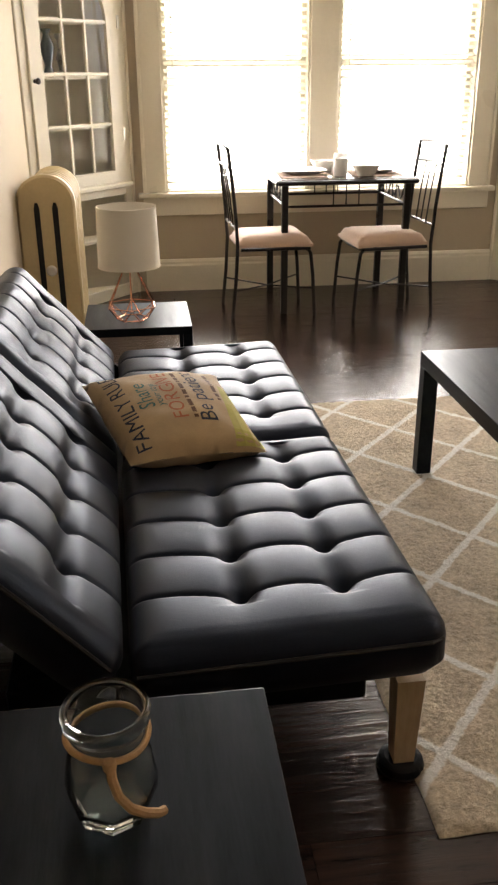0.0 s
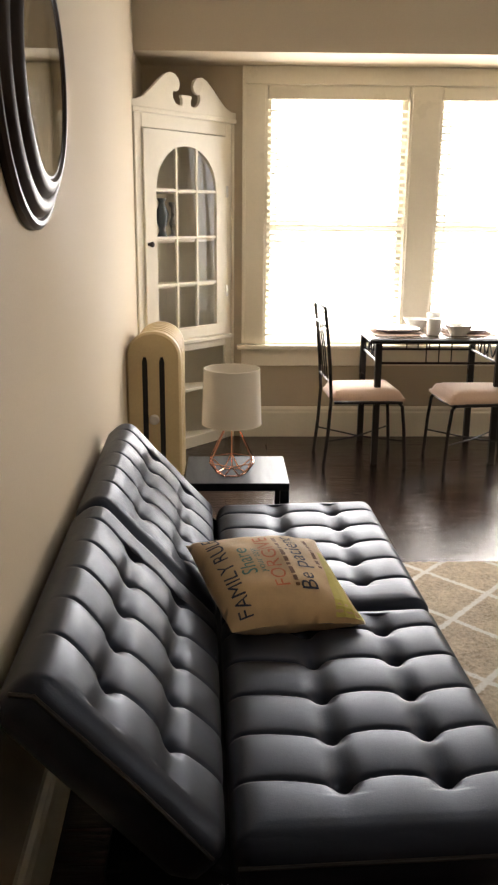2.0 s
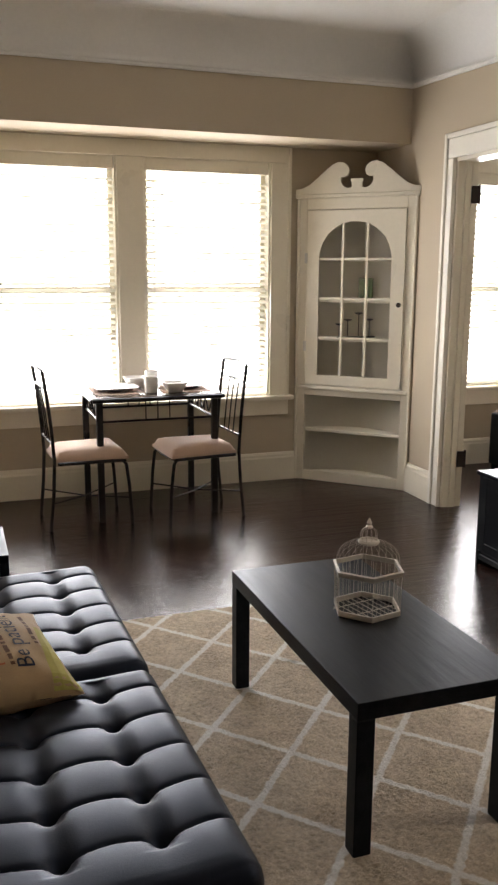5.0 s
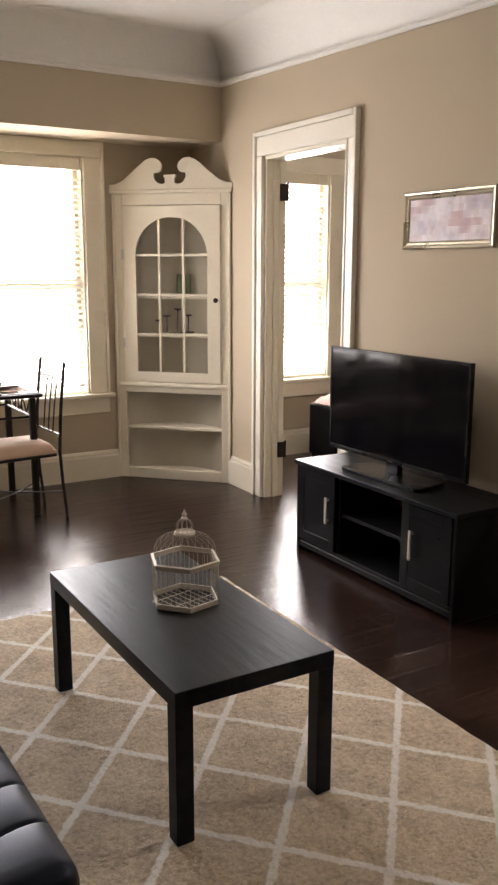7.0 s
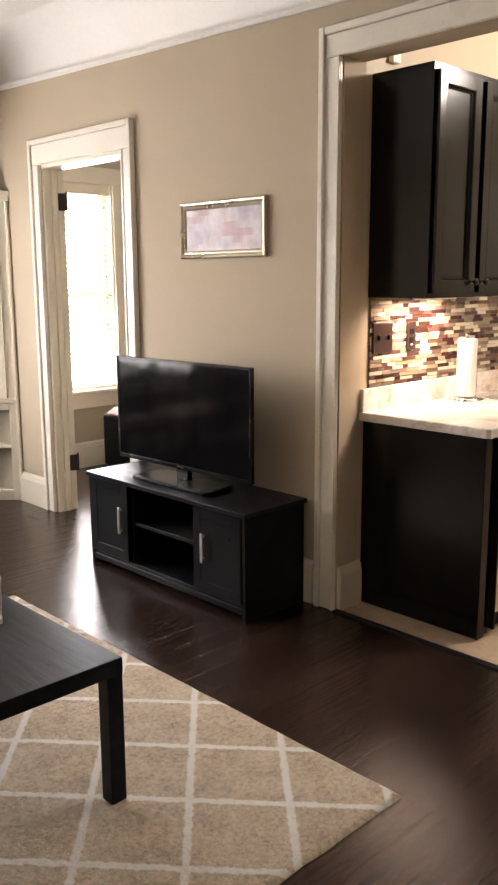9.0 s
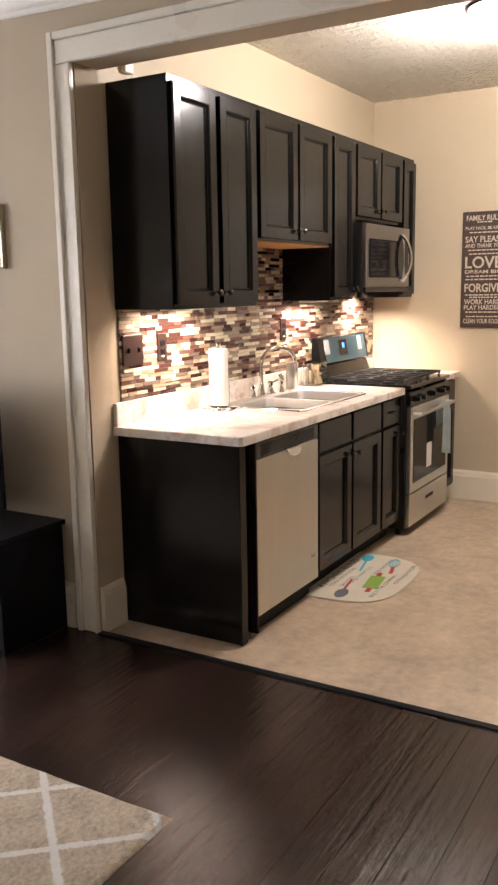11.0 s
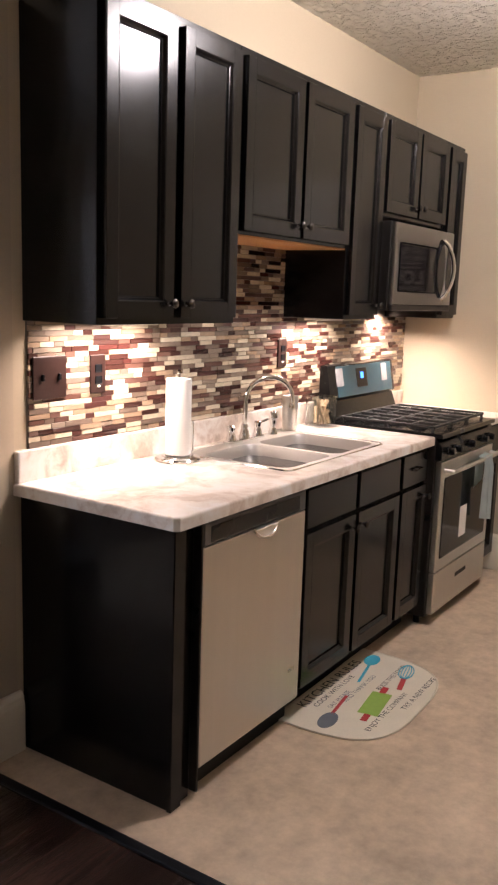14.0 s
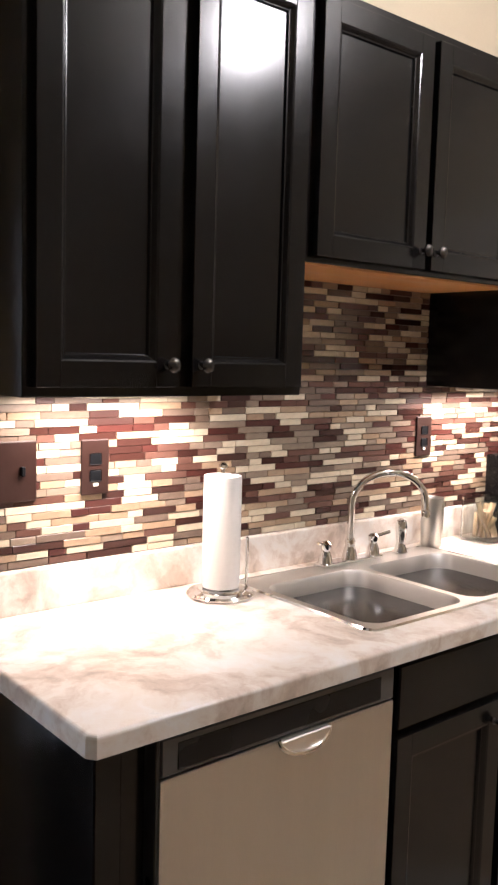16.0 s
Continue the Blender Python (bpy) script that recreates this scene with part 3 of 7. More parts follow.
def corner_cupboard(m, flip, label):
    c = thing("corner_cupboard", m, label, "cupboard", "corner cupboards")
    W2 = 0.430
    # local frame: x along the face, y into the corner, z up
    part("pediment", prism(pediment(), 0.022, "y", -0.012, 0.002), M_TRIM, c, "cream broken swan-neck pediment")
    bm = bmesh.new()
    for s in (-1, 1):
        xs = sorted((s * W2, s * (W2 - 0.072)))
        add_box(bm, xs[0], xs[1], 0, 0.025, 0, 2.04, 0.003)
    add_box(bm, -W2 + 0.072, W2 - 0.072, 0, 0.025, 1.935, 2.04, 0.003)
    add_box(bm, -W2 + 0.072, W2 - 0.072, 0, 0.025, 0.635, 0.712, 0.003)
    add_box(bm, -W2 + 0.072, W2 - 0.072, 0, 0.025, 0, 0.075, 0.003)
    part("face_frame", bm, M_TRIM, c)
    part("cornice", box(-W2 - 0.012, W2 + 0.012, -0.022, 0.02, 2.012, 2.04, 0.005), M_TRIM, c)
    part("ledge", box(-W2 + 0.02, W2 - 0.02, -0.02, 0.012, 0.680, 0.708, 0.005), M_TRIM, c)
    for s in (-1, 1):
        xs = sorted((s * W2, s * (W2 - 0.02)))
        part("edge_bead", box(xs[0], xs[1], -0.016, 0.002, 0, 2.012, 0.006), M_TRIM, c)
    # inside: a back bowed like a niche, and shelves
    bm = bmesh.new()
    ha, deep = W2 - 0.035, 0.43 * W2
    cols = []
    for k in range(25):
        x = -ha + 2 * ha * k / 24
        y = 0.027 + deep * (1 - (x / ha) ** 2)
        cols.append((bm.verts.new((x, y, 0.0)), bm.verts.new((x, y, 2.035))))
    for p, q in zip(cols, cols[1:]):
        bm.faces.new((p[0], q[0], q[1], p[1]))
    bmesh.ops.solidify(bm, geom=list(bm.faces), thickness=0.008)
    part("back_panel", bm, M_INNER, c, smooth=True)
    inner = [(-W2 + 0.05, 0.030), (W2 - 0.05, 0.030), (0.0, W2 - 0.05)]
    for z in (0.055, 0.385, 0.700, 1.050, 1.320, 1.610, 2.02):
        part("shelf", prism(inner, 0.02, "z", z - 0.02, 0.002), M_INNER, c)
    # glazed door
    dw = W2 - 0.077
    door = part("door", plate_with_hole([(-dw, 0.716), (dw, 0.716), (dw, 1.930), (-dw, 1.930)], arch_points(0.262, 0.785, 1.600, 1.855), 0.022, -0.010), M_TRIM, c, "cream cupboard door with arched glazing")
    bm = bmesh.new()
    for x in (-0.088, 0.088):
        top = 1.600 + 0.255 * math.sqrt(1 - (x / 0.262) ** 2)
        add_box(bm, x - 0.009, x + 0.009, -0.007, 0.009, 0.786, top + 0.004, 0.003)
    for z in (1.052, 1.328, 1.600):
        add_box(bm, -0.261, 0.261, -0.0055, 0.0075, z - 0.009, z + 0.009, 0.003)
    part("muntins", bm, M_TRIM, door)
    xs = (-0.262, -0.088, 0.088, 0.262)
    zs = (0.786, 1.052, 1.328, 1.600)
    for i in range(3):
        for k in range(3):
            part("pane", box(xs[i] + 0.009, xs[i + 1] - 0.009, 0.000, 0.002, zs[k] + 0.009, zs[k + 1] - 0.009), M_GLASS, door).visible_shadow = False
        a, b = xs[i] + (0.009 if i else 0.003), xs[i + 1] - (0.009 if i < 2 else 0.003)
        top = [(a + (b - a) * k / 8, 1.598 + 0.25 * math.sqrt(max(0.0, 1 - ((a + (b - a) * k / 8) / 0.262) ** 2))) for k in range(9)]
        part("pane", prism([(a, 1.609)] + [p for p in top if p[1] > 1.612] + [(b, 1.609)], 0.002, "y", 0.0), M_GLASS, door).visible_shadow = False
    part("knob", lathe(((0.011, 0.0), (0.007, 0.006), (0.007, 0.014), (0.016, 0.022), (0.017, 0.030), (0.009, 0.037)), 16), M_IRON, door, "dark metal knob").matrix_basis = pose(flip * (dw - 0.024), -0.010, 1.295, 90, 0, 0)
    for z in (0.99, 1.605):
        part("hinge", box(-0.010, 0.010, -0.014, -0.009, z - 0.035, z + 0.035, 0.001), M_STEEL, door).matrix_basis = pose(-flip * (dw + 0.006), 0, 0)
    return c


hw = 0.435
CR = pose((2.84 + XR) / 2, (YW + 5.745) / 2, 0, 0, 0, -45)
CL = pose(0.157, 6.03, 0, 0, 0, 49)
corner_cupboard(CR, 1, "cream corner cupboard with arched glazed door and open shelves")
corner_cupboard(CL, -1, "cream corner cupboard with arched glazed door beside the radiator")
M_DKGLASS = surface("dark_blue_glass", (0.06, 0.085, 0.10), 0.12, vary=0.15, bump_depth=0)
M_CHINA = surface("white_china", (0.78, 0.76, 0.71), 0.22, vary=0.03, bump_depth=0)
M_SILVERED = surface("pewter", (0.36, 0.35, 0.33), 0.3, 0.9, 0.1)


def at_cup(cm, x, y, z):
    return Matrix.Translation(cm @ Vector((x, y, z)))


v1 = solid("vase", lathe(((0.028, 0), (0.032, 0.01), (0.018, 0.05), (0.034, 0.11), (0.040, 0.15), (0.022, 0.19), (0.016, 0.21), (0.03, 0.235), (0.028, 0.237), (0.012, 0.20)), 20), M_DKGLASS, "dark blue-grey glass vase inside the cupboard", "vase", smooth=True)
v1.matrix_basis = at_cup(CL, -0.11, 0.10, 1.321)
v2 = solid("candlestick", lathe(((0.035, 0), (0.035, 0.012), (0.01, 0.03), (0.016, 0.06), (0.026, 0.09), (0.012, 0.13), (0.011, 0.18), (0.026, 0.20), (0.026, 0.215), (0.012, 0.216)), 20), M_SILVERED, "dark pewter candlestick inside the cupboard", "candlestick", smooth=True)
v2.matrix_basis = at_cup(CL, -0.015, 0.10, 1.321)
for k in range(4):
    pl = solid("plate", lathe(((0.05, 0), (0.055, 0.004), (0.10, 0.016), (0.105, 0.018), (0.10, 0.021), (0.05, 0.009), (0.01, 0.008)), 28), M_CHINA, "white china plate in a stack in the cupboard", "plate", "stacked plates", True)
    pl.matrix_basis = at_cup(CL, -0.10, 0.135, 0.701 + 0.0125 * k)
ch = thing("candle_holder", at_cup(CR, 0.0, 0.12, 1.051), "black iron branched candle holder inside the cupboard", "candle holder")
part("base_bar", box(-0.17, 0.17, -0.012, 0.012, 0.0, 0.012, 0.003), M_METALBLACK, ch)
for x, h in ((-0.15, 0.09), (-0.085, 0.12), (0.0, 0.165), (0.085, 0.12), (0.15, 0.075)):
    part("stem", tube([(x, 0, 0.012), (x, 0, h)], 0.004, 6), M_METALBLACK, ch)
    part("cup", lathe(((0.008, 0), (0.026, 0.006), (0.028, 0.014), (0.02, 0.014)), 14, (x, 0, h)), M_METALBLACK, ch)
gb = solid("book", box(0, 0.10, 0, 0.02, 0, 0.15, 0.003), surface("green_cover", (0.10, 0.16, 0.05), 0.5), "green covered book standing in the cupboard", "book")
gb.matrix_basis = at_cup(CR, -0.02, 0.16, 1.321) @ pose(0, 0, 0, 0, 0, -45)
for k in range(3):
    pl = solid("plate", lathe(((0.05, 0), (0.055, 0.004), (0.09, 0.016), (0.095, 0.018), (0.09, 0.021), (0.05, 0.009), (0.01, 0.008)), 28), M_CHINA, "white china plate in a stack in the cupboard", "plate", "stacked plates", True)
    pl.matrix_basis = at_cup(CR, -0.13, 0.135, 0.701 + 0.0125 * k)

# ==== radiator ====
M_RAD = surface("yellowed_cream_enamel", (0.50, 0.385, 0.21), 0.4, vary=0.1, coarse=4, fine=60, bump_depth=0.0008)


def radiator():
    r = thing("radiator", pose(XL + 0.160, 4.86, 0), "yellowed cream cast-iron column radiator beside the sofa", "radiator")
    n = 9
    me = None
    for k in range(n):
        if me is None:
            bm = bmesh.new()
            # one section: three columns joined by rounded heads, seen from the end
            out = []
            for j in range(17):
                a = math.pi * j / 16
                out.append((-0.135 * math.cos(a), 0.785 + 0.125 * math.sin(a)))
            out = [(-0.135, 0.07), (-0.135, 0.77)] + out[1:-1] + [(0.135, 0.77), (0.135, 0.07)]
            bm = prism(out, 0.056, "y", 0.0, 0.012)
            ob = part("section", bm, M_RAD, r, smooth=True)
            me = ob.data
        else:
            ob = new("section", me)
            ob.parent = r
        ob.matrix_basis = pose(0, 0.063 * k, 0) @ Matrix.Diagonal((0.95, 1, 0.985, 1)) if k else pose(0, 0, 0)
    # flat dark strips on the end section paint the shade between its columns
    for x in (-0.042, 0.042):
        bm = bmesh.new()
        out = [(x - 0.013, 0.25), (x + 0.013, 0.25), (x + 0.013, 0.76), (x + 0.006, 0.785), (x - 0.006, 0.785), (x - 0.013, 0.76)]
        part("slot_shade", prism(out, 0.004, "y", -0.0015), M_SUB, r, "dark strip standing in for the shade between radiator columns")
    for x in (-0.042, 0.042):
        part("slot_shade", prism([(x - 0.013, 0.10), (x + 0.013, 0.10), (x + 0.013, 0.20), (x - 0.013, 0.20)], 0.004, "y", -0.0015), M_SUB, r)
    part("boss", lathe(((0.026, 0), (0.026, 0.006), (0.018, 0.012), (0.006, 0.013)), 18), M_STEEL, r, "round steel end plug").matrix_basis = pose(0, 0.0, 0.47, 90, 0, 0)
    for x in (-0.09, 0.09):
        for y in (0.02, 0.063 * n - 0.03):
            part("foot", lathe(((0.026, 0), (0.02, 0.02), (0.017, 0.075)), 12, (x, y, 0)), M_RAD, r)
    part("pipe", tube([(0.0, 0.063 * n - 0.01, 0.12), (0.0, 0.063 * n + 0.05, 0.12), (0.0, 0.063 * n + 0.06, 0.06), (0.0, 0.063 * n + 0.06, 0.0)], 0.016, 10), M_RAD, r)


radiator()

# ==== oval mirror ====
M_MFRAME = surface("black_lacquer_frame", (0.018, 0.010, 0.008), 0.38, vary=0.2, bump_depth=0.0002, spec=0.13)


def oval_mirror():
    mir = thing("mirror", pose(west(2.67), 2.67, 1.745, 0, 0, 1.59), "round wall mirror in a stepped dark lacquered frame", "mirror")
    prof = ((0.0, 0.0), (0.0, 0.014), (-0.008, 0.022), (-0.016, 0.022), (-0.020, 0.018), (-0.030, 0.032), (-0.042, 0.038), (-0.050, 0.036), (-0.054, 0.032), (-0.064, 0.046), (-0.074, 0.052), (-0.082, 0.052), (-0.088, 0.046), (-0.093, 0.046))
    prof = [(d * 1.25, h) for d, h in prof]
    bm = bmesh.new()
    n = 64
    rings = []
    for k in range(n):
        a = 2 * math.pi * k / n
        rings.append([bm.verts.new((h, (0.352 + d) * math.cos(a), (0.322 + d) * math.sin(a))) for d, h in prof])
    for k in range(n):
        a, b = rings[k], rings[(k + 1) % n]
        for j in range(len(prof) - 1):
            bm.faces.new((a[j], a[j + 1], b[j + 1], b[j]))
    part("frame", bm, M_MFRAME, mir, smooth=True)
    bm = bmesh.new()
    bm.faces.new([bm.verts.new((0.0465, 0.238 * math.cos(2 * math.pi * k / n), 0.208 * math.sin(2 * math.pi * k / n))) for k in range(n)])
    bmesh.ops.solidify(bm, geom=list(bm.faces), thickness=0.004)
    mm = surface("mirror_silver", (0.86, 0.87, 0.86), 0.03, 1.0, 0.01, bump_depth=0, rough_vary=0.01)
    part("mirror_glass", bm, mm, mir, "silvered mirror glass")


oval_mirror()

# ==== sofa ====
M_LEATHER = surface("black_faux_leather", (0.0090, 0.0085, 0.0105), 0.43, vary=0.18, coarse=7, fine=240, bump_depth=0.0007, rough_vary=0.05, spec=0.40)
# the sky's blue sheen is put into the leather's highlight colour
M_LEATHER.node_tree.nodes["Principled BSDF"].inputs["Specular Tint"].default_value = (0.50, 0.66, 1.0, 1)
M_PIPING = surface("black_piping", (0.010, 0.009, 0.009), 0.4, bump_depth=0)
M_BEECH = wood_grain("pale_beech", (0.36, 0.25, 0.14), (0.55, 0.41, 0.26), 0.4, 3.0, (6, 6, 1), 0.0004)


def cushion(w, l, thick, cols, rows, r=0.045, flip=1):
    """A button-tufted pad: x 0..w, y 0..l, top near z = thick; pleats run across between the button rows."""
    def grid_line(total, step):
        n = int(round(total / step))
        base = [total * k / n for k in range(n + 1)]
        extra = [0.004, 0.010, 0.018, 0.028]
        return sorted(set([round(v, 5) for v in base] + extra + [round(total - e, 5) for e in extra]))
    gx, gy = grid_line(w, 0.0110), grid_line(l, 0.0044)
    span = [0.0] + list(cols) + [w]
    pos = [0.0] + list(rows) + [l]

    def bow(x):
        """How far a pleat arches away between two buttons, 0 at a button."""
        for k, (a, b) in enumerate(zip(span, span[1:])):
            if a <= x <= b:
                f = (x - a) / (b - a)
                if k == 0:
                    return math.sin(math.pi / 2 * min(1.0, (1 - f) * 1.5))
                if k == len(span) - 2:
                    return math.sin(math.pi / 2 * min(1.0, f * 1.5))
                return math.sin(math.pi * f) ** 0.8
        return 0.0

    def height(x, y):
        d = min(x, w - x, y, l - y)
        z = thick
        if d < r:
            z -= r - math.sqrt(max(0.0, r * r - (r - d) ** 2))
        edge = min(1.0, d / 0.06)
        arch = bow(x)
        yw = y - 0.030 * arch * flip
        near = min(abs(yw - b) for b in rows)
        band, part_way = 0.0, 0.5
        for a, b in zip(pos, pos[1:]):
            if a <= yw <= b:
                part_way = (yw - a) / (b - a)
                band = math.sin(math.pi * part_way)
        if flip < 0:
            part_way = 1 - part_way
        z += (0.0062 + 0.0030 * arch) * (band ** 0.5) * edge
        z -= 0.0052 * math.exp(-(near / 0.0042) ** 2) * min(1.0, d / 0.03)
        for c in cols:
            # the gap between two pads opens behind each button and closes again
            v = (x - c) / 0.027
            if abs(v) < 3 and min(rows) - 0.03 < y < max(rows) + 0.10:
                z -= 0.023 * math.exp(-v * v) * max(0.0, 1 - part_way * 1.08) ** 1.05 * edge
            for b in rows:
                q = math.hypot((x - c), (y - b - 0.006 * flip) * 0.9)
                if q < 0.08:
                    z -= 0.024 * math.exp(-(q / 0.019) ** 2)
        return z

    def plan(x, y):
        """Rounded corners in plan."""
        rc = 0.045
        cx, cy = min(max(x, rc), w - rc), min(max(y, rc), l - rc)
        dx, dy = x - cx, y - cy
        if dx and dy:
            m = max(abs(dx), abs(dy)) / math.hypot(dx, dy)
            return cx + dx * m, cy + dy * m
        return x, y
    bm = bmesh.new()
    top = [[bm.verts.new((*plan(x, y), height(x, y))) for y in gy] for x in gx]
    for i in range(len(gx) - 1):
        for j in range(len(gy) - 1):
            bm.faces.new((top[i][j], top[i + 1][j], top[i + 1][j + 1], top[i][j + 1]))
    rim = [top[i][0] for i in range(len(gx))] + [top[-1][j] for j in range(1, len(gy))] + [top[i][-1] for i in range(len(gx) - 2, -1, -1)] + [top[0][j] for j in range(len(gy) - 2, 0, -1)]
    low, mid = [], []
    for v in rim:
        mid.append(bm.verts.new((v.co.x, v.co.y, 0.030)))
        low.append(bm.verts.new((w / 2 + (v.co.x - w / 2) * (1 - 0.036 / w), l / 2 + (v.co.y - l / 2) * (1 - 0.036 / l), 0.0)))
    n = len(rim)
    for k in range(n):
        bm.faces.new((rim[k], mid[k], mid[(k + 1) % n], rim[(k + 1) % n]))
        bm.faces.new((mid[k], low[k], low[(k + 1) % n], mid[(k + 1) % n]))
    bm.faces.new(low)
    return bm


SY0, SY1, SM = 1.960, 3.800, 2.880


def sofa():
    s = thing("sofa", pose(0, 0, 0), "black tufted faux-leather futon sofa against the wall", "sofa")
    L1, L2 = SM - SY0 - 0.002, SY1 - SM - 0.002
    rows = [L1 * k / 6 for k in range(1, 6)]
    seat = cushion(0.598, L1, 0.125, (0.222, 0.424), rows)
    a = part("seat", seat, M_LEATHER, s, smooth=True)
    # the whole sofa follows the slanting wall
    slant = Matrix.Rotation(radians(1.59), 4, "Z")
    tip = Matrix.Rotation(radians(-1.0), 4, "Y")
    a.matrix_basis = Matrix.Translation((0.402, SY0, 0.268)) @ slant @ tip
    b = new("seat", a.data)
    b.parent = s
    b.matrix_basis = Matrix.Translation((0.380, SM + 0.002, 0.268)) @ slant @ tip
    back = cushion(0.498, L1, 0.115, (0.176, 0.345), rows, 0.045, -1)
    c = part("backrest", back, M_LEATHER, s, smooth=True)
    # local x runs up the back; its top face looks out over the seat
    rot = Matrix(((-0.669, 0, 0.743), (0, -1, 0), (0.743, 0, 0.669))).to_4x4()
    c.matrix_basis = Matrix.Translation((0.322, SY0, 0.290)) @ slant @ Matrix.Translation((0, L1, 0)) @ rot
    d = new("backrest", c.data)
    d.parent = s
    d.matrix_basis = Matrix.Translation((0.297, SM + 0.002, 0.290)) @ slant @ Matrix.Translation((0, L1, 0)) @ rot
    # piping round the outer edges
    part("piping", tube([(0.412, SY0 + 0.001, 0.350), (0.957, SY0 + 0.016, 0.362), (0.980, SY0 + 0.027, 0.362), (0.990, SY0 + 0.056, 0.364)], 0.0045, 6), M_PIPING, s)
    p = [Vector((0.322, SY0, 0.290)) + rot.to_3x3() @ Vector((x, 0, z)) for x, z in ((0.03, 0.088), (0.25, 0.092), (0.467, 0.088), (0.496, 0.06))]
    part("piping", tube(p, 0.0045, 6), M_PIPING, s)
    bm = box(0.30, 0.85, SY0 + 0.06, SY1 - 0.05, 0.205, 0.272, 0.006)
    part("frame", bm, M_BLACK, s, "black steel-and-board underframe")
    for y in (SY0 + 0.03, SY1 - 0.03):
        part("side_bracket", prism([(0.20, 0.35), (0.24, 0.21), (0.42, 0.21), (0.42, 0.30), (0.32, 0.36)], 0.02, "y", y - 0.01), M_BLACK, s)
    for x, y in ((0.940, SY0 + 0.085), (0.875, SY1 - 0.062), (0.19, SY0 + 0.165), (0.15, SY1 - 0.115)):
        bm = bmesh.new()
        bmesh.ops.create_cone(bm, cap_ends=True, segments=4, radius1=0.030, radius2=0.040, depth=0.215)
        bmesh.ops.rotate(bm, verts=bm.verts, matrix=Matrix.Rotation(math.pi / 4, 3, "Z"))
        bmesh.ops.translate(bm, verts=bm.verts, vec=(x, y, 0.1325))
        leg = part("leg", bm, M_BEECH, s, "pale wooden leg")
        part("foot_cap", lathe(((0.048, 0.0), (0.050, 0.008), (0.046, 0.022), (0.034, 0.027)), 20, (x, y, 0.0)), M_BLACK, leg, "round black floor protector")
    part("back_frame", box(0.16, 0.22, SY0 + 0.10, SY1 - 0.10, 0.22, 0.262, 0.004), M_BLACK, s)


sofa()

# ==== pillow with printed words ====
M_BURLAP = surface("burlap", (0.44, 0.31, 0.17), 0.85, vary=0.22, coarse=14, fine=420, bump_depth=0.0016, sheen=0.2)
M_LIME = surface("lime_edge_print", (0.40, 0.36, 0.10), 0.85, vary=0.2, bump_depth=0.001)
PRINTS = {"navy": surface("navy_print", (0.02, 0.028, 0.05), 0.8), "teal": surface("teal_print", (0.06, 0.16, 0.14), 0.8), "red": surface("rust_print", (0.42, 0.13, 0.06), 0.8), "brown": surface("brown_print", (0.12, 0.06, 0.03), 0.8)}


def words(text, size, centre=True, bold=0.0):
    """The outline of a line of writing as a flat mesh in xy."""
    cu = bpy.data.curves.new("writing", "FONT")
    cu.body, cu.size = text, size
    cu.resolution_u = 3
    cu.offset = bold
    if centre:
        cu.align_x, cu.align_y = "CENTER", "CENTER"
    ob = bpy.data.objects.new("writing", cu)
    scene.collection.objects.link(ob)
    bpy.context.view_layer.update()
    me = bpy.data.meshes.new_from_object(ob.evaluated_get(bpy.context.evaluated_depsgraph_get()))
    bpy.data.objects.remove(ob)
    bm = bmesh.new()
    bm.from_mesh(me)
    bpy.data.meshes.remove(me)
    return bm


def pieces(name, bm, material, parent):
    """Each separate stroke or letter of a line of writing as a part of its own."""
    left = set(bm.verts)
    while left:
        todo, island = [left.pop()], []
        while todo:
            v = todo.pop()
            island.append(v)
            for e in v.link_edges:
                w = e.other_vert(v)
                if w in left:
                    left.remove(w)
                    todo.append(w)
        one = bmesh.new()
        twin = {v: one.verts.new(v.co) for v in island}
        for f in {f for v in island for f in v.link_faces}:
            one.faces.new([twin[v] for v in f.verts])
        part(name, one, material, parent)
    bm.free()


PS, PW = 0.222, 0.204


def puff(u, v):
    """Half thickness of the pillow at u, v in -1..1."""
    return 0.082 * max(0.0, (1 - u * u)) ** 0.45 * max(0.0, (1 - v * v)) ** 0.45


def pillow_point(u, v, side):
    k = 1 - 0.085 * (1 - abs(v) ** 2) * abs(u) ** 3
    j = 1 - 0.085 * (1 - abs(u) ** 2) * abs(v) ** 3
    return Vector((PW * u * k + 0.045 * (0.25 * (1 - u) * (1 - v)) ** 2, PS * v * j, side * (puff(u, v) + 0.007 * noise.noise((u * 3, v * 3, side * 3)) + 0.0022 * noise.noise((u * 9, v * 9, side * 5))))) 


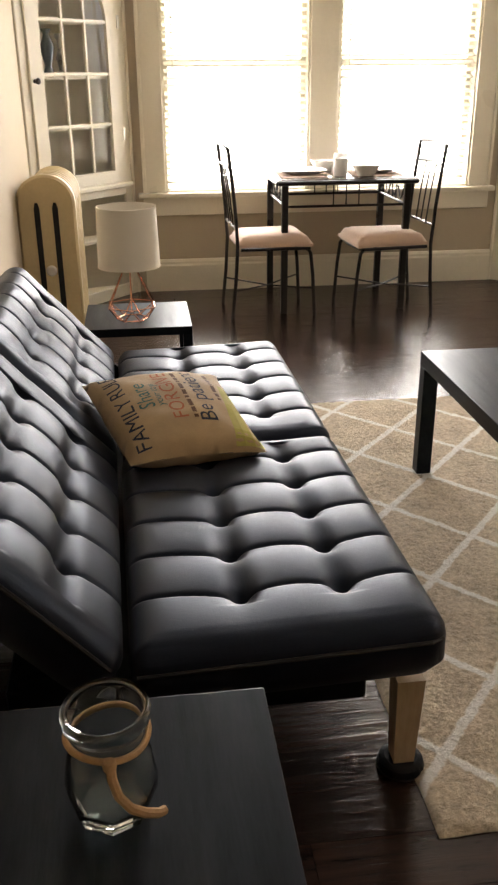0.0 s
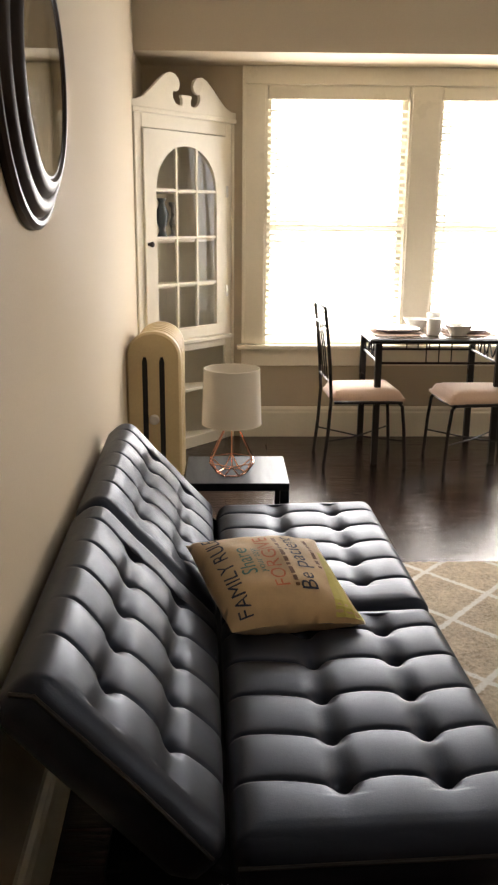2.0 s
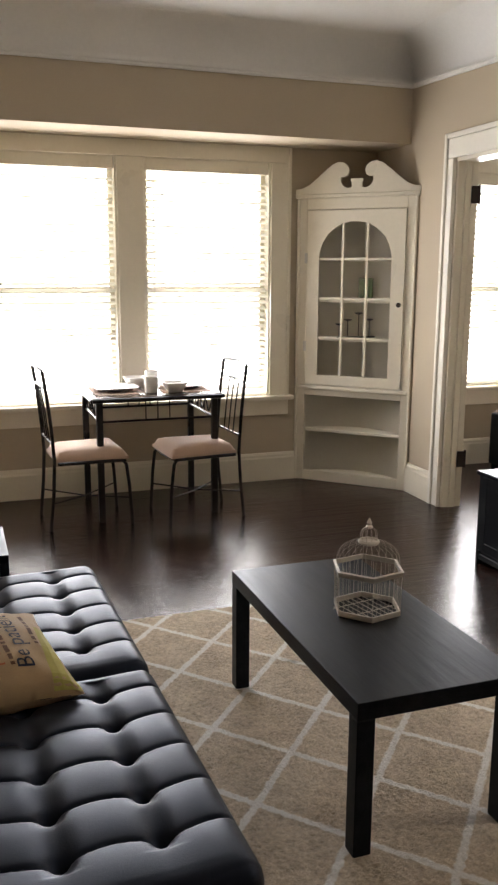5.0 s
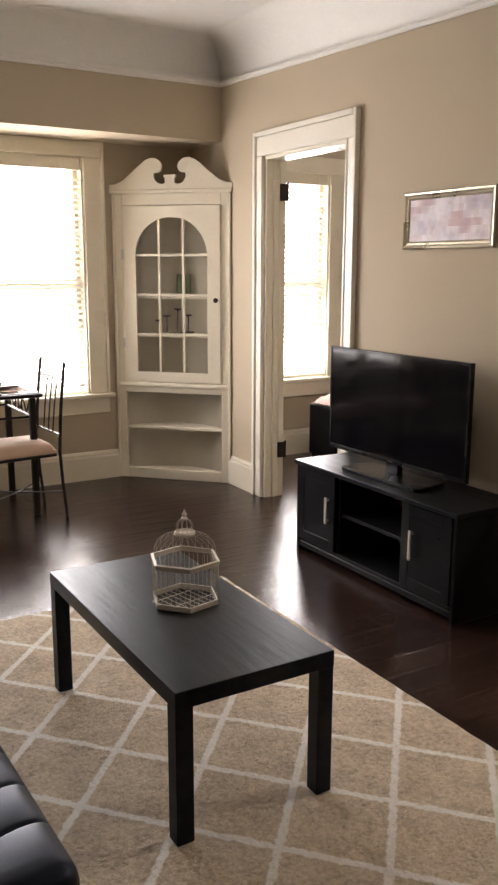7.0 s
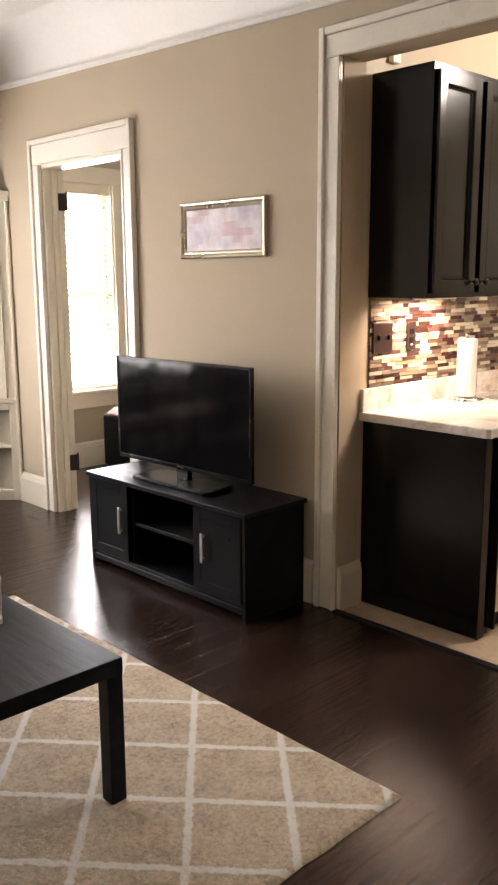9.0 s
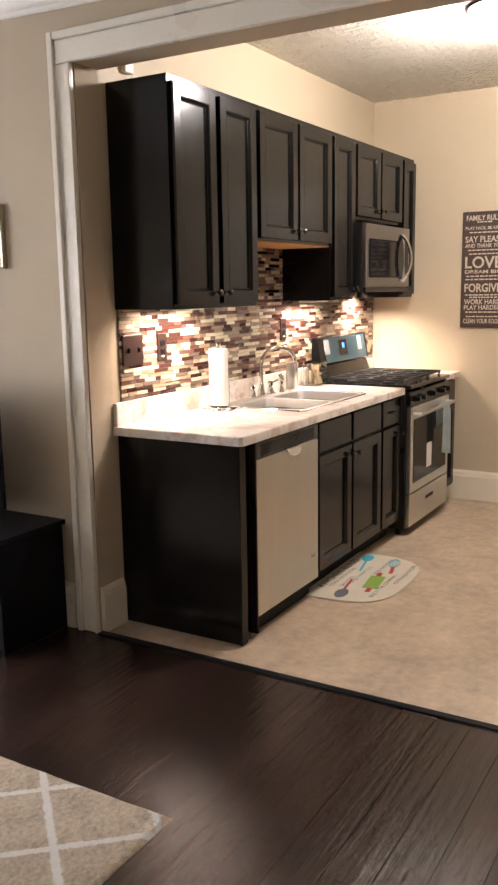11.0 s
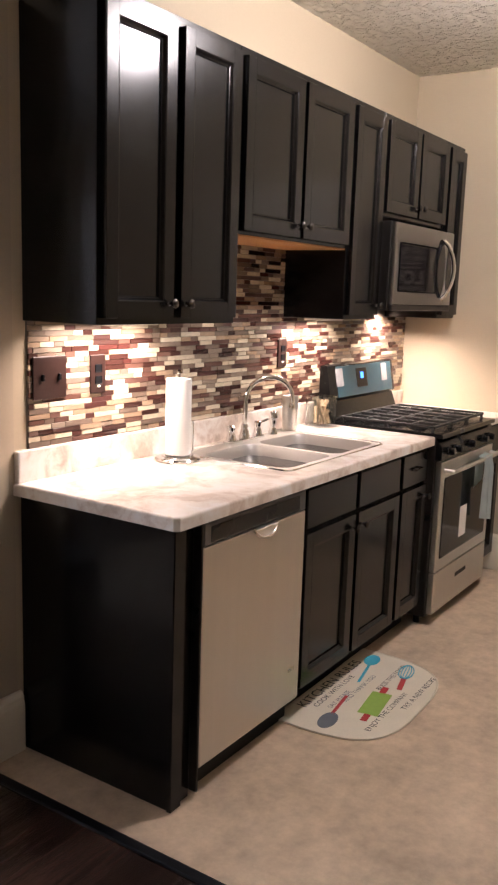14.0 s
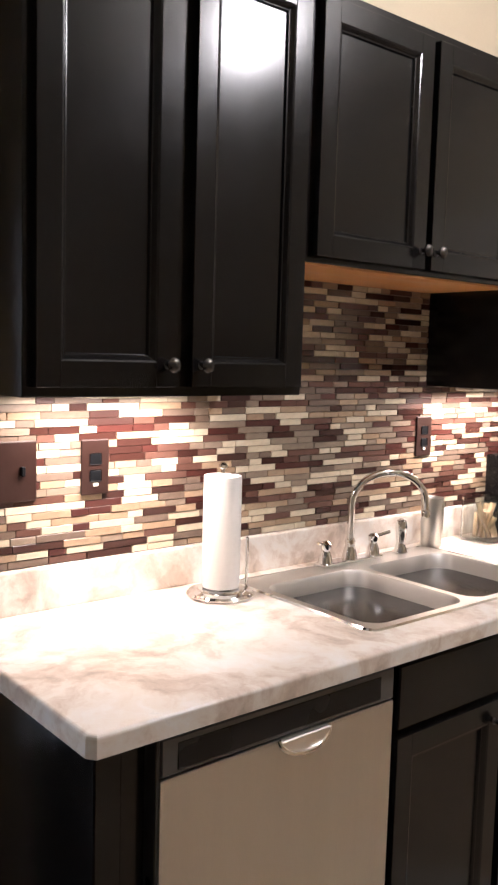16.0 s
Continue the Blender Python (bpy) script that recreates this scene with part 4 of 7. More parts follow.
def pillow():
    m = Matrix.Translation((0.515, 2.918, 0.462)) @ Euler((radians(8.5), radians(3), radians(12.6))).to_matrix().to_4x4()
    p = thing("throw_pillow", m, "burlap throw pillow printed with coloured family words", "pillow")
    bm = bmesh.new()
    n = 26
    for side in (1, -1):
        g = [[bm.verts.new(pillow_point(-1 + 2 * i / n, -1 + 2 * j / n, side)) for j in range(n + 1)] for i in range(n + 1)]
        for i in range(n):
            for j in range(n):
                bm.faces.new((g[i][j], g[i + 1][j], g[i + 1][j + 1], g[i][j + 1]))
    bmesh.ops.remove_doubles(bm, verts=bm.verts, dist=0.0008)
    part("cover", bm, M_BURLAP, p, smooth=True)
    # each line reads along +y; lines follow one another along +x
    lines = (("FAMILY RULES", 0.074, -0.72, "navy", 1.0), ("Share", 0.072, -0.42, "teal", 0.9), ("your toys", 0.036, -0.24, "teal", 1), ("FORGIVE", 0.066, -0.04, "red", 1.1), ("Be patient", 0.078, 0.34, "navy", 1.0))
    for text, size, u0, ink, stretch in lines:
        t = words(text, size)
        for v in t.verts:
            along, across = v.co.x / PS * stretch, -v.co.y / PS
            u, w = u0 + across, max(-0.93, min(0.93, along * 0.92))
            q = pillow_point(u, w, 1)
            v.co = q + Vector((0, 0, 0.0022))
        pieces("printed_letter", t, PRINTS[ink], p)
    for u0, w0, w1 in ((0.12, -0.6, 0.5), (0.60, -0.2, 0.6)):
        bm = bmesh.new()
        k = 0
        w = w0
        while w < w1:
            a, b = w, w + 0.05 + 0.05 * ((k * 7) % 3)
            vs = [bm.verts.new(pillow_point(u, x, 1) + Vector((0, 0, 0.002))) for u, x in ((u0, a), (u0 + 0.06, a), (u0 + 0.06, b), (u0, b))]
            bm.faces.new(vs)
            w, k = b + 0.035, k + 1
        pieces("printed_word", bm, PRINTS["brown"], p)
    bm = bmesh.new()
    g = [[bm.verts.new(pillow_point(0.74 + 0.255 * i / 3 - 0.14 * (1 - i / 3) * (1 - j / 12), -0.98 + 1.25 * j / 12, 1) + Vector((0, 0, 0.0018))) for j in range(13)] for i in range(4)]
    for i in range(3):
        for j in range(12):
            bm.faces.new((g[i][j], g[i + 1][j], g[i + 1][j + 1], g[i][j + 1]))
    part("printed_edge", bm, M_LIME, p, "lime green printed corner")


pillow()

# ==== side tables, lamp and jar ====


def four_leg_table(name, m, w, l, h, top, leg, label, category, group=""):
    t = thing(name, m, label, category, group)
    part("tabletop", box(0, w, 0, l, h - top, h, 0.0025, 2), M_BLACKWOOD, t)
    me = None
    for x, y in ((0, 0), (w - leg, 0), (0, l - leg), (w - leg, l - leg)):
        if me is None:
            ob = part("leg", box(0.0005, leg, 0.0005, leg, 0, h - top, 0.0025), M_BLACKWOOD, t)
            me = ob.data
        else:
            ob = new("leg", me)
            ob.parent = t
        ob.matrix_basis = pose(x if x == 0 else x - 0.0005, y if y == 0 else y - 0.0005, 0)
    return t


four_leg_table("side_table", pose(0.205, 1.290, 0), 0.41, 0.50, 0.45, 0.038, 0.04, "small square black wooden side table at the sofa end", "side table", "side tables")
four_leg_table("side_table", pose(0.230, 3.870, 0), 0.41, 0.39, 0.45, 0.032, 0.036, "small square black wooden side table carrying a lamp", "side table", "side tables")
four_leg_table("coffee_table", pose(1.393, 2.403, 0.012), 0.500, 1.022, 0.444, 0.05, 0.052, "black-brown wooden coffee table standing on the rug", "coffee table")

M_COPPER = surface("rose_gold_wire", (0.78, 0.38, 0.26), 0.22, 1.0, 0.05, bump_depth=0)
M_SHADE = surface("white_linen_shade", (0.80, 0.74, 0.64), 0.8, vary=0.03, coarse=3, fine=300, bump_depth=0.0005)


def table_lamp():
    l = thing("table_lamp", pose(0.415, 4.010, 0.45), "small table lamp with white drum shade and copper wire base", "lamp")
    b = lathe(((0.118, 0.208), (0.111, 0.428), (0.109, 0.428), (0.116, 0.208)), 40)
    # open drum: drop the closing faces
    for f in [f for f in b.faces if len(f.verts) > 4]:
        b.faces.remove(f)
    ring = list(b.verts)
    n = 40
    for k in range(n):
        b.faces.new((ring[3 * n + k], ring[3 * n + (k + 1) % n], ring[(k + 1) % n], ring[k]))
    shade = part("shade", b, M_SHADE, l, "white fabric drum shade", smooth=True)
    for z, r in ((0.428, 0.110), (0.208, 0.117)):
        part("shade_rim", tube([(r * math.cos(2 * math.pi * k / 40), r * math.sin(2 * math.pi * k / 40), z) for k in range(40)], 0.0025, 6, True), M_SHADE, shade)
    s = 6
    lo = [(0.060 * math.cos(2 * math.pi * k / s), 0.060 * math.sin(2 * math.pi * k / s), 0.003) for k in range(s)]
    mid = [(0.100 * math.cos(2 * math.pi * (k + 0.5) / s), 0.100 * math.sin(2 * math.pi * (k + 0.5) / s), 0.055) for k in range(s)]
    hi = [(0.022 * math.cos(2 * math.pi * (k + 0.5) / s), 0.022 * math.sin(2 * math.pi * (k + 0.5) / s), 0.205) for k in range(s)]
    bm = bmesh.new()
    for k in range(s):
        add_tube(bm, (lo[k], lo[(k + 1) % s]), 0.0026, 6)
        add_tube(bm, (mid[k], mid[(k + 1) % s]), 0.0026, 6)
        add_tube(bm, (lo[k], mid[k]), 0.0026, 6)
        add_tube(bm, (lo[(k + 1) % s], mid[k]), 0.0026, 6)
        add_tube(bm, (mid[k], hi[k]), 0.0026, 6)
    add_tube(bm, hi, 0.0026, 6, True)
    part("wire_base", bm, M_COPPER, l, "copper wire diamond base")
    part("socket", lathe(((0.024, 0.20), (0.024, 0.215), (0.016, 0.22), (0.016, 0.27), (0.02, 0.275)), 16), M_SHADE, l)


table_lamp()

M_JAR = bpy.data.materials.new("jar_glass")
M_JAR.use_nodes = True
jb = M_JAR.node_tree.nodes["Principled BSDF"]
jb.inputs["Transmission Weight"].default_value, jb.inputs["Roughness"].default_value, jb.inputs["IOR"].default_value = 1.0, 0.02, 1.47
jb.inputs["Base Color"].default_value = (0.93, 0.97, 0.95, 1)
M_ROPE = surface("jute_rope", (0.42, 0.25, 0.12), 0.85, vary=0.25, coarse=40, fine=300, bump_depth=0.002)


def jar():
    j = thing("glass_jar", pose(0.386, 1.578, 0.451) @ Matrix.Diagonal((1, 1, 1.1, 1)), "clear glass jar with jute rope round its neck", "jar")
    bm = bmesh.new()
    # outside and inside skins, eight-sided towards the foot
    outer = ((0.040, 0.0), (0.048, 0.004), (0.058, 0.028), (0.060, 0.050), (0.054, 0.085), (0.047, 0.112), (0.046, 0.124), (0.050, 0.132), (0.055, 0.138), (0.056, 0.150), (0.053, 0.155))
    inner = ((0.048, 0.153), (0.047, 0.140), (0.043, 0.124), (0.043, 0.112), (0.050, 0.085), (0.055, 0.050), (0.053, 0.030), (0.042, 0.012), (0.01, 0.010))
    n = 48
    rings = []
    for r, z in outer + inner:
        facet = max(0.0, min(1.0, (0.075 - z) / 0.05))
        ring = []
        for k in range(n):
            a = 2 * math.pi * k / n
            q = math.cos(math.pi / 8) / math.cos((a % (math.pi / 4)) - math.pi / 8)
            rr = r * (1 - facet + facet * q)
            ring.append(bm.verts.new((rr * math.cos(a), rr * math.sin(a), z)))
        rings.append(ring)
    for a, b in zip(rings, rings[1:]):
        for k in range(n):
            bm.faces.new((a[k], a[(k + 1) % n], b[(k + 1) % n], b[k]))
    bm.faces.new(list(reversed(rings[0])))
    bm.faces.new(rings[-1])
    part("jar_body", bm, M_JAR, j, smooth=True)
    loop = [(0.0515 * math.cos(2 * math.pi * k / 40), 0.0515 * math.sin(2 * math.pi * k / 40), 0.117 + 0.003 * math.sin(4 * math.pi * k / 40)) for k in range(40)]
    bm = tube(loop, 0.0042, 8, True)
    part("rope", bm, M_ROPE, j, "twisted jute rope loop", smooth=True)
    tail = [(0.005, -0.052, 0.116), (0.006, -0.060, 0.100), (0.012, -0.064, 0.078), (0.026, -0.064, 0.058), (0.042, -0.056, 0.042), (0.058, -0.046, 0.030), (0.066, -0.038, 0.026)]
    part("rope_tail", tube(tail, 0.0060, 8), M_ROPE, j, smooth=True)
    part("knot", lathe(((0.003, -0.009), (0.008, -0.005), (0.009, 0.0), (0.007, 0.006), (0.002, 0.009)), 12, (0.004, -0.056, 0.116)), M_ROPE, j, smooth=True)


jar()

# ==== bird cage on the coffee table ====
M_CAGE = surface("distressed_cream_metal", (0.56, 0.52, 0.45), 0.5, 0.2, 0.25, coarse=20, fine=120, bump_depth=0.0006)


def bird_cage():
    c = thing("bird_cage", pose(1.692, 2.945, 0.457, 0, 0, 12) @ Matrix.Diagonal((0.95, 0.95, 0.93, 1)), "small hexagonal cream metal decorative bird cage, empty", "bird cage")
    s = 6
    R0 = 0.118

    def hexa(r, z, turn=0.0):
        return [(r * math.cos(2 * math.pi * (k + turn) / s), r * math.sin(2 * math.pi * (k + turn) / s), z) for k in range(s)]
    bm = bmesh.new()
    for r0, r1, z0, z1 in ((R0 + 0.002, R0 - 0.004, 0.0, 0.018),):
        a, b, cc, d = hexa(r0, z0), hexa(r0, z1), hexa(r1, z1), hexa(r1, z0)
        rows = [[bm.verts.new(p) for p in q] for q in (a, b, cc, d)]
        for i in range(4):
            for k in range(s):
                bm.faces.new((rows[i][k], rows[i][(k + 1) % s], rows[(i + 1) % 4][(k + 1) % s], rows[(i + 1) % 4][k]))
    part("base_ring", bm, M_CAGE, c)
    bm = bmesh.new()
    for k in range(-4, 5):
        x = k * 0.024
        h = math.sqrt(max(0, (R0 * 0.87) ** 2 - x * x * 0.8))
        add_tube(bm, ((x, -h, 0.008), (x, h, 0.008)), 0.0012, 5)
    for y in (-0.04, 0.04):
        add_tube(bm, ((-R0 * 0.92, y, 0.010), (R0 * 0.92, y, 0.010)), 0.0014, 5)
    part("floor_grid", bm, M_CAGE, c)
    bm = bmesh.new()
    a, b, cc, d = hexa(R0 + 0.004, 0.140), hexa(R0 + 0.009, 0.157), hexa(R0 - 0.002, 0.159), hexa(R0 - 0.001, 0.142)
    rows = [[bm.verts.new(p) for p in q] for q in (a, b, cc, d)]
    for i in range(4):
        for k in range(s):
            bm.faces.new((rows[i][k], rows[i][(k + 1) % s], rows[(i + 1) % 4][(k + 1) % s], rows[(i + 1) % 4][k]))
    part("middle_ring", bm, M_CAGE, c, "scalloped cream metal band")
    low, high = hexa(R0, 0.016), hexa(R0 + 0.003, 0.142)
    me = bmesh.new()
    for k in range(s):
        for j in range(7):
            t = j / 7
            p = [low[k][i] * (1 - t) + low[(k + 1) % s][i] * t for i in range(3)]
            q = [high[k][i] * (1 - t) + high[(k + 1) % s][i] * t for i in range(3)]
            add_tube(me, (p, q), 0.0012 if j == 0 else 0.0005, 5)
    part("side_wires", me, M_CAGE, c)
    bm = bmesh.new()
    for k in range(24):
        a = 2 * math.pi * k / 24
        pts = []
        for j in range(8):
            u = j / 7 * math.pi / 2
            r = 0.102 * math.cos(u) + 0.028 * math.sin(u)
            pts.append((r * math.cos(a), r * math.sin(a), 0.158 + 0.085 * math.sin(u)))
        add_tube(bm, pts, 0.0006, 5)
    part("dome_wires", bm, M_CAGE, c)
    part("collar", lathe(((0.032, 0.238), (0.037, 0.245), (0.032, 0.252), (0.027, 0.245)), 24), M_CAGE, c)
    bm = bmesh.new()
    for k in range(10):
        a = 2 * math.pi * k / 10
        add_tube(bm, [(r * math.cos(a), r * math.sin(a), z) for r, z in ((0.026, 0.250), (0.029, 0.268), (0.024, 0.286), (0.006, 0.298))], 0.0011, 5)
    part("cupola_wires", bm, M_CAGE, c)
    part("finial", lathe(((0.008, 0.292), (0.012, 0.298), (0.006, 0.304), (0.010, 0.311), (0.005, 0.318), (0.002, 0.328)), 14), M_CAGE, c, smooth=True)


bird_cage()

# ==== rug ====


def rug_material():
    m, nt, b = nodes_of("beige_trellis_pile")
    tc = nt.nodes.new("ShaderNodeTexCoord")
    sep = nt.nodes.new("ShaderNodeSeparateXYZ")
    wob = nt.nodes.new("ShaderNodeTexNoise")
    wob.inputs["Scale"].default_value = 48.0
    nt.links.new(tc.outputs["Object"], wob.inputs["Vector"])
    off = nt.nodes.new("ShaderNodeVectorMath")
    off.operation = "MULTIPLY_ADD"
    off.inputs[1].default_value = (0.017, 0.017, 0.0)
    nt.links.new(wob.outputs["Color"], off.inputs[0])
    nt.links.new(tc.outputs["Object"], off.inputs[2])
    nt.links.new(off.outputs[0], sep.inputs[0])

    def op(kind, a, b2, c2=None):
        n = nt.nodes.new("ShaderNodeMath")
        n.operation = kind
        for i, v in enumerate((a, b2, c2)):
            if v is None:
                continue
            if isinstance(v, (int, float)):
                n.inputs[i].default_value = v
            else:
                nt.links.new(v, n.inputs[i])
        return n.outputs[0]
    u = op("DIVIDE", op("SUBTRACT", sep.outputs[0], 2.221), 0.392)
    v = op("DIVIDE", op("SUBTRACT", sep.outputs[1], 2.496), 0.436)
    d1 = op("PINGPONG", op("ADD", u, v), 0.5)
    d2 = op("PINGPONG", op("SUBTRACT", u, v), 0.5)
    near = op("MINIMUM", d1, d2)
    line = nt.nodes.new("ShaderNodeMapRange")
    line.inputs["From Min"].default_value, line.inputs["From Max"].default_value = 0.030, 0.050
    line.inputs["To Min"].default_value, line.inputs["To Max"].default_value = 1.0, 0.0
    nt.links.new(near, line.inputs["Value"])
    tuft = noise_tex(nt, tc.outputs["Object"], 62, 6, 0.75)
    patch = noise_tex(nt, tc.outputs["Object"], 9, 4, 0.6)
    s = op("MULTIPLY_ADD", tuft, 0.68, op("MULTIPLY", patch, 0.32))
    tan = ramp(nt, s, ((0.36, (0.36, 0.275, 0.175)), (0.46, (0.57, 0.455, 0.315)), (0.58, (0.77, 0.645, 0.48))))
    cream = ramp(nt, s, ((0.34, (0.88, 0.83, 0.75)), (0.50, (0.97, 0.945, 0.89))))
    mx = nt.nodes.new("ShaderNodeMix")
    mx.data_type = "RGBA"
    nt.links.new(line.outputs[0], mx.inputs[0])
    nt.links.new(tan, mx.inputs[6])
    nt.links.new(cream, mx.inputs[7])
    nt.links.new(mx.outputs[2], b.inputs["Base Color"])
    b.inputs["Roughness"].default_value = 0.95
    b.inputs["Sheen Weight"].default_value = 0.3
    bump(nt, b, op("ADD", s, op("MULTIPLY", line.outputs[0], 0.06)), 1.0, 0.022)
    return m


def rug():
    x0, x1, y0, y1 = 0.958, 2.486, 1.852, 4.138
    bm = bmesh.new()
    nx, ny = 290, 430

    def h(i, j):
        x, y = x0 + (x1 - x0) * i / nx, y0 + (y1 - y0) * j / ny
        e = min(1.0, min(i, nx - i, j, ny - j) / 3.0)
        wx = 0.004 * noise.noise((y * 9, 1.7, 0)) * (1 if i in (0, nx) else 0)
        wy = 0.004 * noise.noise((x * 9, 5.1, 0)) * (1 if j in (0, ny) else 0)
        return (x + wx, y + wy, 0.003 + e * (0.009 + 0.0036 * noise.noise((x * 75, y * 110, 0)) + 0.0018 * noise.noise((x * 33, y * 45, 7)) + 0.002 * noise.noise((x * 16, y * 16, 3))))
    g = [[bm.verts.new(h(i, j)) for j in range(ny + 1)] for i in range(nx + 1)]
    for i in range(nx):
        for j in range(ny):
            bm.faces.new((g[i][j], g[i + 1][j], g[i + 1][j + 1], g[i][j + 1]))
    edge = [g[i][0] for i in range(nx + 1)] + [g[nx][j] for j in range(1, ny + 1)] + [g[i][ny] for i in range(nx - 1, -1, -1)] + [g[0][j] for j in range(ny - 1, 0, -1)]
    low = [bm.verts.new((v.co.x, v.co.y, 0.001)) for v in edge]
    for k in range(len(edge)):
        bm.faces.new((edge[k], low[k], low[(k + 1) % len(edge)], edge[(k + 1) % len(edge)]))
    bm.faces.new(low)
    solid("rug", bm, rug_material(), "beige shaggy rug with a cream diamond trellis pattern", "rug", smooth=True)


rug()

# ==== dining set ====
M_SEATCLOTH = surface("dusty_rose_microfibre", (0.60, 0.42, 0.31), 0.85, vary=0.1, coarse=8, fine=300, bump_depth=0.0008, sheen=0.3)
M_TABLETOP = surface("dark_faux_marble", (0.10, 0.075, 0.06), 0.12, vary=0.35, coarse=12, fine=70, bump_depth=0.0001, rough_vary=0.04)


def dining_table():
    t = thing("dining_table", pose(1.655, 5.955, 0), "square black metal dining table laid for two by the window", "dining table")
    a, ay = 0.405, 0.325
    part("tabletop", box(-a, a, -ay + 0.01, ay - 0.01, 0.760, 0.774, 0.006, 2), M_TABLETOP, t)
    bm = bmesh.new()
    for s in (-1, 1):
        add_tube(bm, ((-a, s * (ay - 0.008), 0.755), (a, s * (ay - 0.008), 0.755)), 0.014, 8)
        add_tube(bm, ((s * a, -ay + 0.008, 0.755), (s * a, ay - 0.008, 0.755)), 0.014, 8)
    part("top_frame", bm, M_METALBLACK, t, smooth=True)
    for sx in (-1, 1):
        for sy in (-1, 1):
            x, y = sx * (a - 0.045), sy * (ay - 0.045)
            part("leg", box(x - 0.019, x + 0.019, y - 0.019, y + 0.019, 0, 0.760, 0.004), M_METALBLACK, t)
    for s in (-1, 1):
        for ax in (0, 1):
            bm = bmesh.new()
            e, f = (a - 0.05, ay - 0.05) if ax == 0 else (ay - 0.05, a - 0.05)

            def p(u, z):
                return (u, s * f, z) if ax == 0 else (s * f, u, z)
            add_tube(bm, (p(-e, 0.620), p(e, 0.620)), 0.008, 6)
            for u in (-0.075, 0.0, 0.075):
                add_tube(bm, (p(u, 0.620), p(u, 0.757)), 0.004, 5)
            if ax == 1:
                pts = [p(-e + 2 * e * k / 28, 0.674 + 0.034 * math.sin(k * 0.9)) for k in range(29)]
                add_tube(bm, pts, 0.005, 5)
            part("apron_rail", bm, M_METALBLACK, t)


dining_table()


def dining_chair(m):
    c = thing("dining_chair", m, "black metal dining chair with dusty rose cushioned seat", "chair", "dining chairs")
    # local: front towards +x, back at x = 0
    w = 0.19
    bm = bmesh.new()
    g = []
    n = 14
    for i in range(n + 1):
        for_row = []
        for j in range(n + 1):
            u, v = -1 + 2 * i / n, -1 + 2 * j / n
            k = 0.82 + 0.18 * (u + 1) / 2
            rim = max(abs(u), abs(v))
            for_row.append(bm.verts.new((0.225 + 0.215 * u, 0.205 * v * k, 0.425 + 0.058 * (1 - rim ** 4) ** 0.5 if rim < 1 else 0.425)))
        g.append(for_row)
    for i in range(n):
        for j in range(n):
            bm.faces.new((g[i][j], g[i + 1][j], g[i + 1][j + 1], g[i][j + 1]))
    edge = [g[i][0] for i in range(n + 1)] + [g[n][j] for j in range(1, n + 1)] + [g[i][n] for i in range(n - 1, -1, -1)] + [g[0][j] for j in range(n - 1, 0, -1)]
    bm.faces.new([bm.verts.new((v.co.x, v.co.y, 0.408)) for v in edge])
    bm.verts.ensure_lookup_table()
    low = list(bm.verts)[-len(edge):]
    for k in range(len(edge)):
        bm.faces.new((edge[k], low[k], low[(k + 1) % len(edge)], edge[(k + 1) % len(edge)]))
    part("seat", bm, M_SEATCLOTH, c, "dusty rose microfibre seat cushion", smooth=True)
    bm = bmesh.new()
    add_tube(bm, ((0.02, -w + 0.01, 0.400), (0.42, -w - 0.01, 0.400), (0.435, 0, 0.400), (0.42, w + 0.01, 0.400), (0.02, w - 0.01, 0.400)), 0.010, 8)
    part("seat_frame", bm, M_METALBLACK, c)
    for s in (-1, 1):
        part("back_post", tube([(-0.035, s * w, 0.0), (-0.012, s * w, 0.22), (0.0, s * w, 0.42), (-0.012, s * w, 0.62), (-0.030, s * w, 0.80), (-0.050, s * w, 0.955)], 0.0105, 8), M_METALBLACK, c, smooth=True)
        part("front_leg", tube([(0.455, s * (w + 0.015), 0.0), (0.440, s * (w + 0.010), 0.25), (0.425, s * (w + 0.008), 0.375), (0.40, s * w, 0.402), (0.33, s * w, 0.404)], 0.0105, 8), M_METALBLACK, c, smooth=True)

    def bx(z):
        return -0.012 - 0.038 * max(0.0, (z - 0.62) / 0.335) if z > 0.62 else -0.012 * (z - 0.42) / 0.2
    for z, sag in ((0.955, 0.02), (0.845, 0.012), (0.520, 0.0)):
        part("back_rail", tube([(bx(z) - sag * (1 - (k / 5) ** 2), w * k / 5, z + (0.012 if sag else 0) * (1 - (k / 5) ** 2)) for k in range(-5, 6)], 0.0075, 6), M_METALBLACK, c, smooth=True)
    for y in (-0.075, 0.0, 0.075):
        part("spindle", tube([(bx(0.52), y, 0.52), (bx(0.70) - 0.004, y, 0.70), (bx(0.845) - 0.010, y, 0.85)], 0.0045, 6), M_METALBLACK, c)
    for s in (-1, 1):
        part("stretcher", tube([(-0.018, s * w, 0.165), (0.21, 0, 0.150), (0.447, -s * (w + 0.012), 0.165)], 0.005, 6), M_METALBLACK, c)
    return c


dining_chair(pose(1.000, 5.765, 0, 0, 0, 3))
dining_chair(pose(2.115, 5.715, 0, 0, 0, 184))

M_MAT = surface("brown_woven_placemat", (0.30, 0.20, 0.14), 0.8, vary=0.2, coarse=30, fine=200, bump_depth=0.001)
TZ = 0.7742


def set_on_table(name, bm, material, x, y, z, label, category, group="", turn=0.0):
    ob = solid(name, bm, material, label, category, group, True)
    ob.matrix_basis = pose(x, y, z, 0, 0, turn)
    return ob


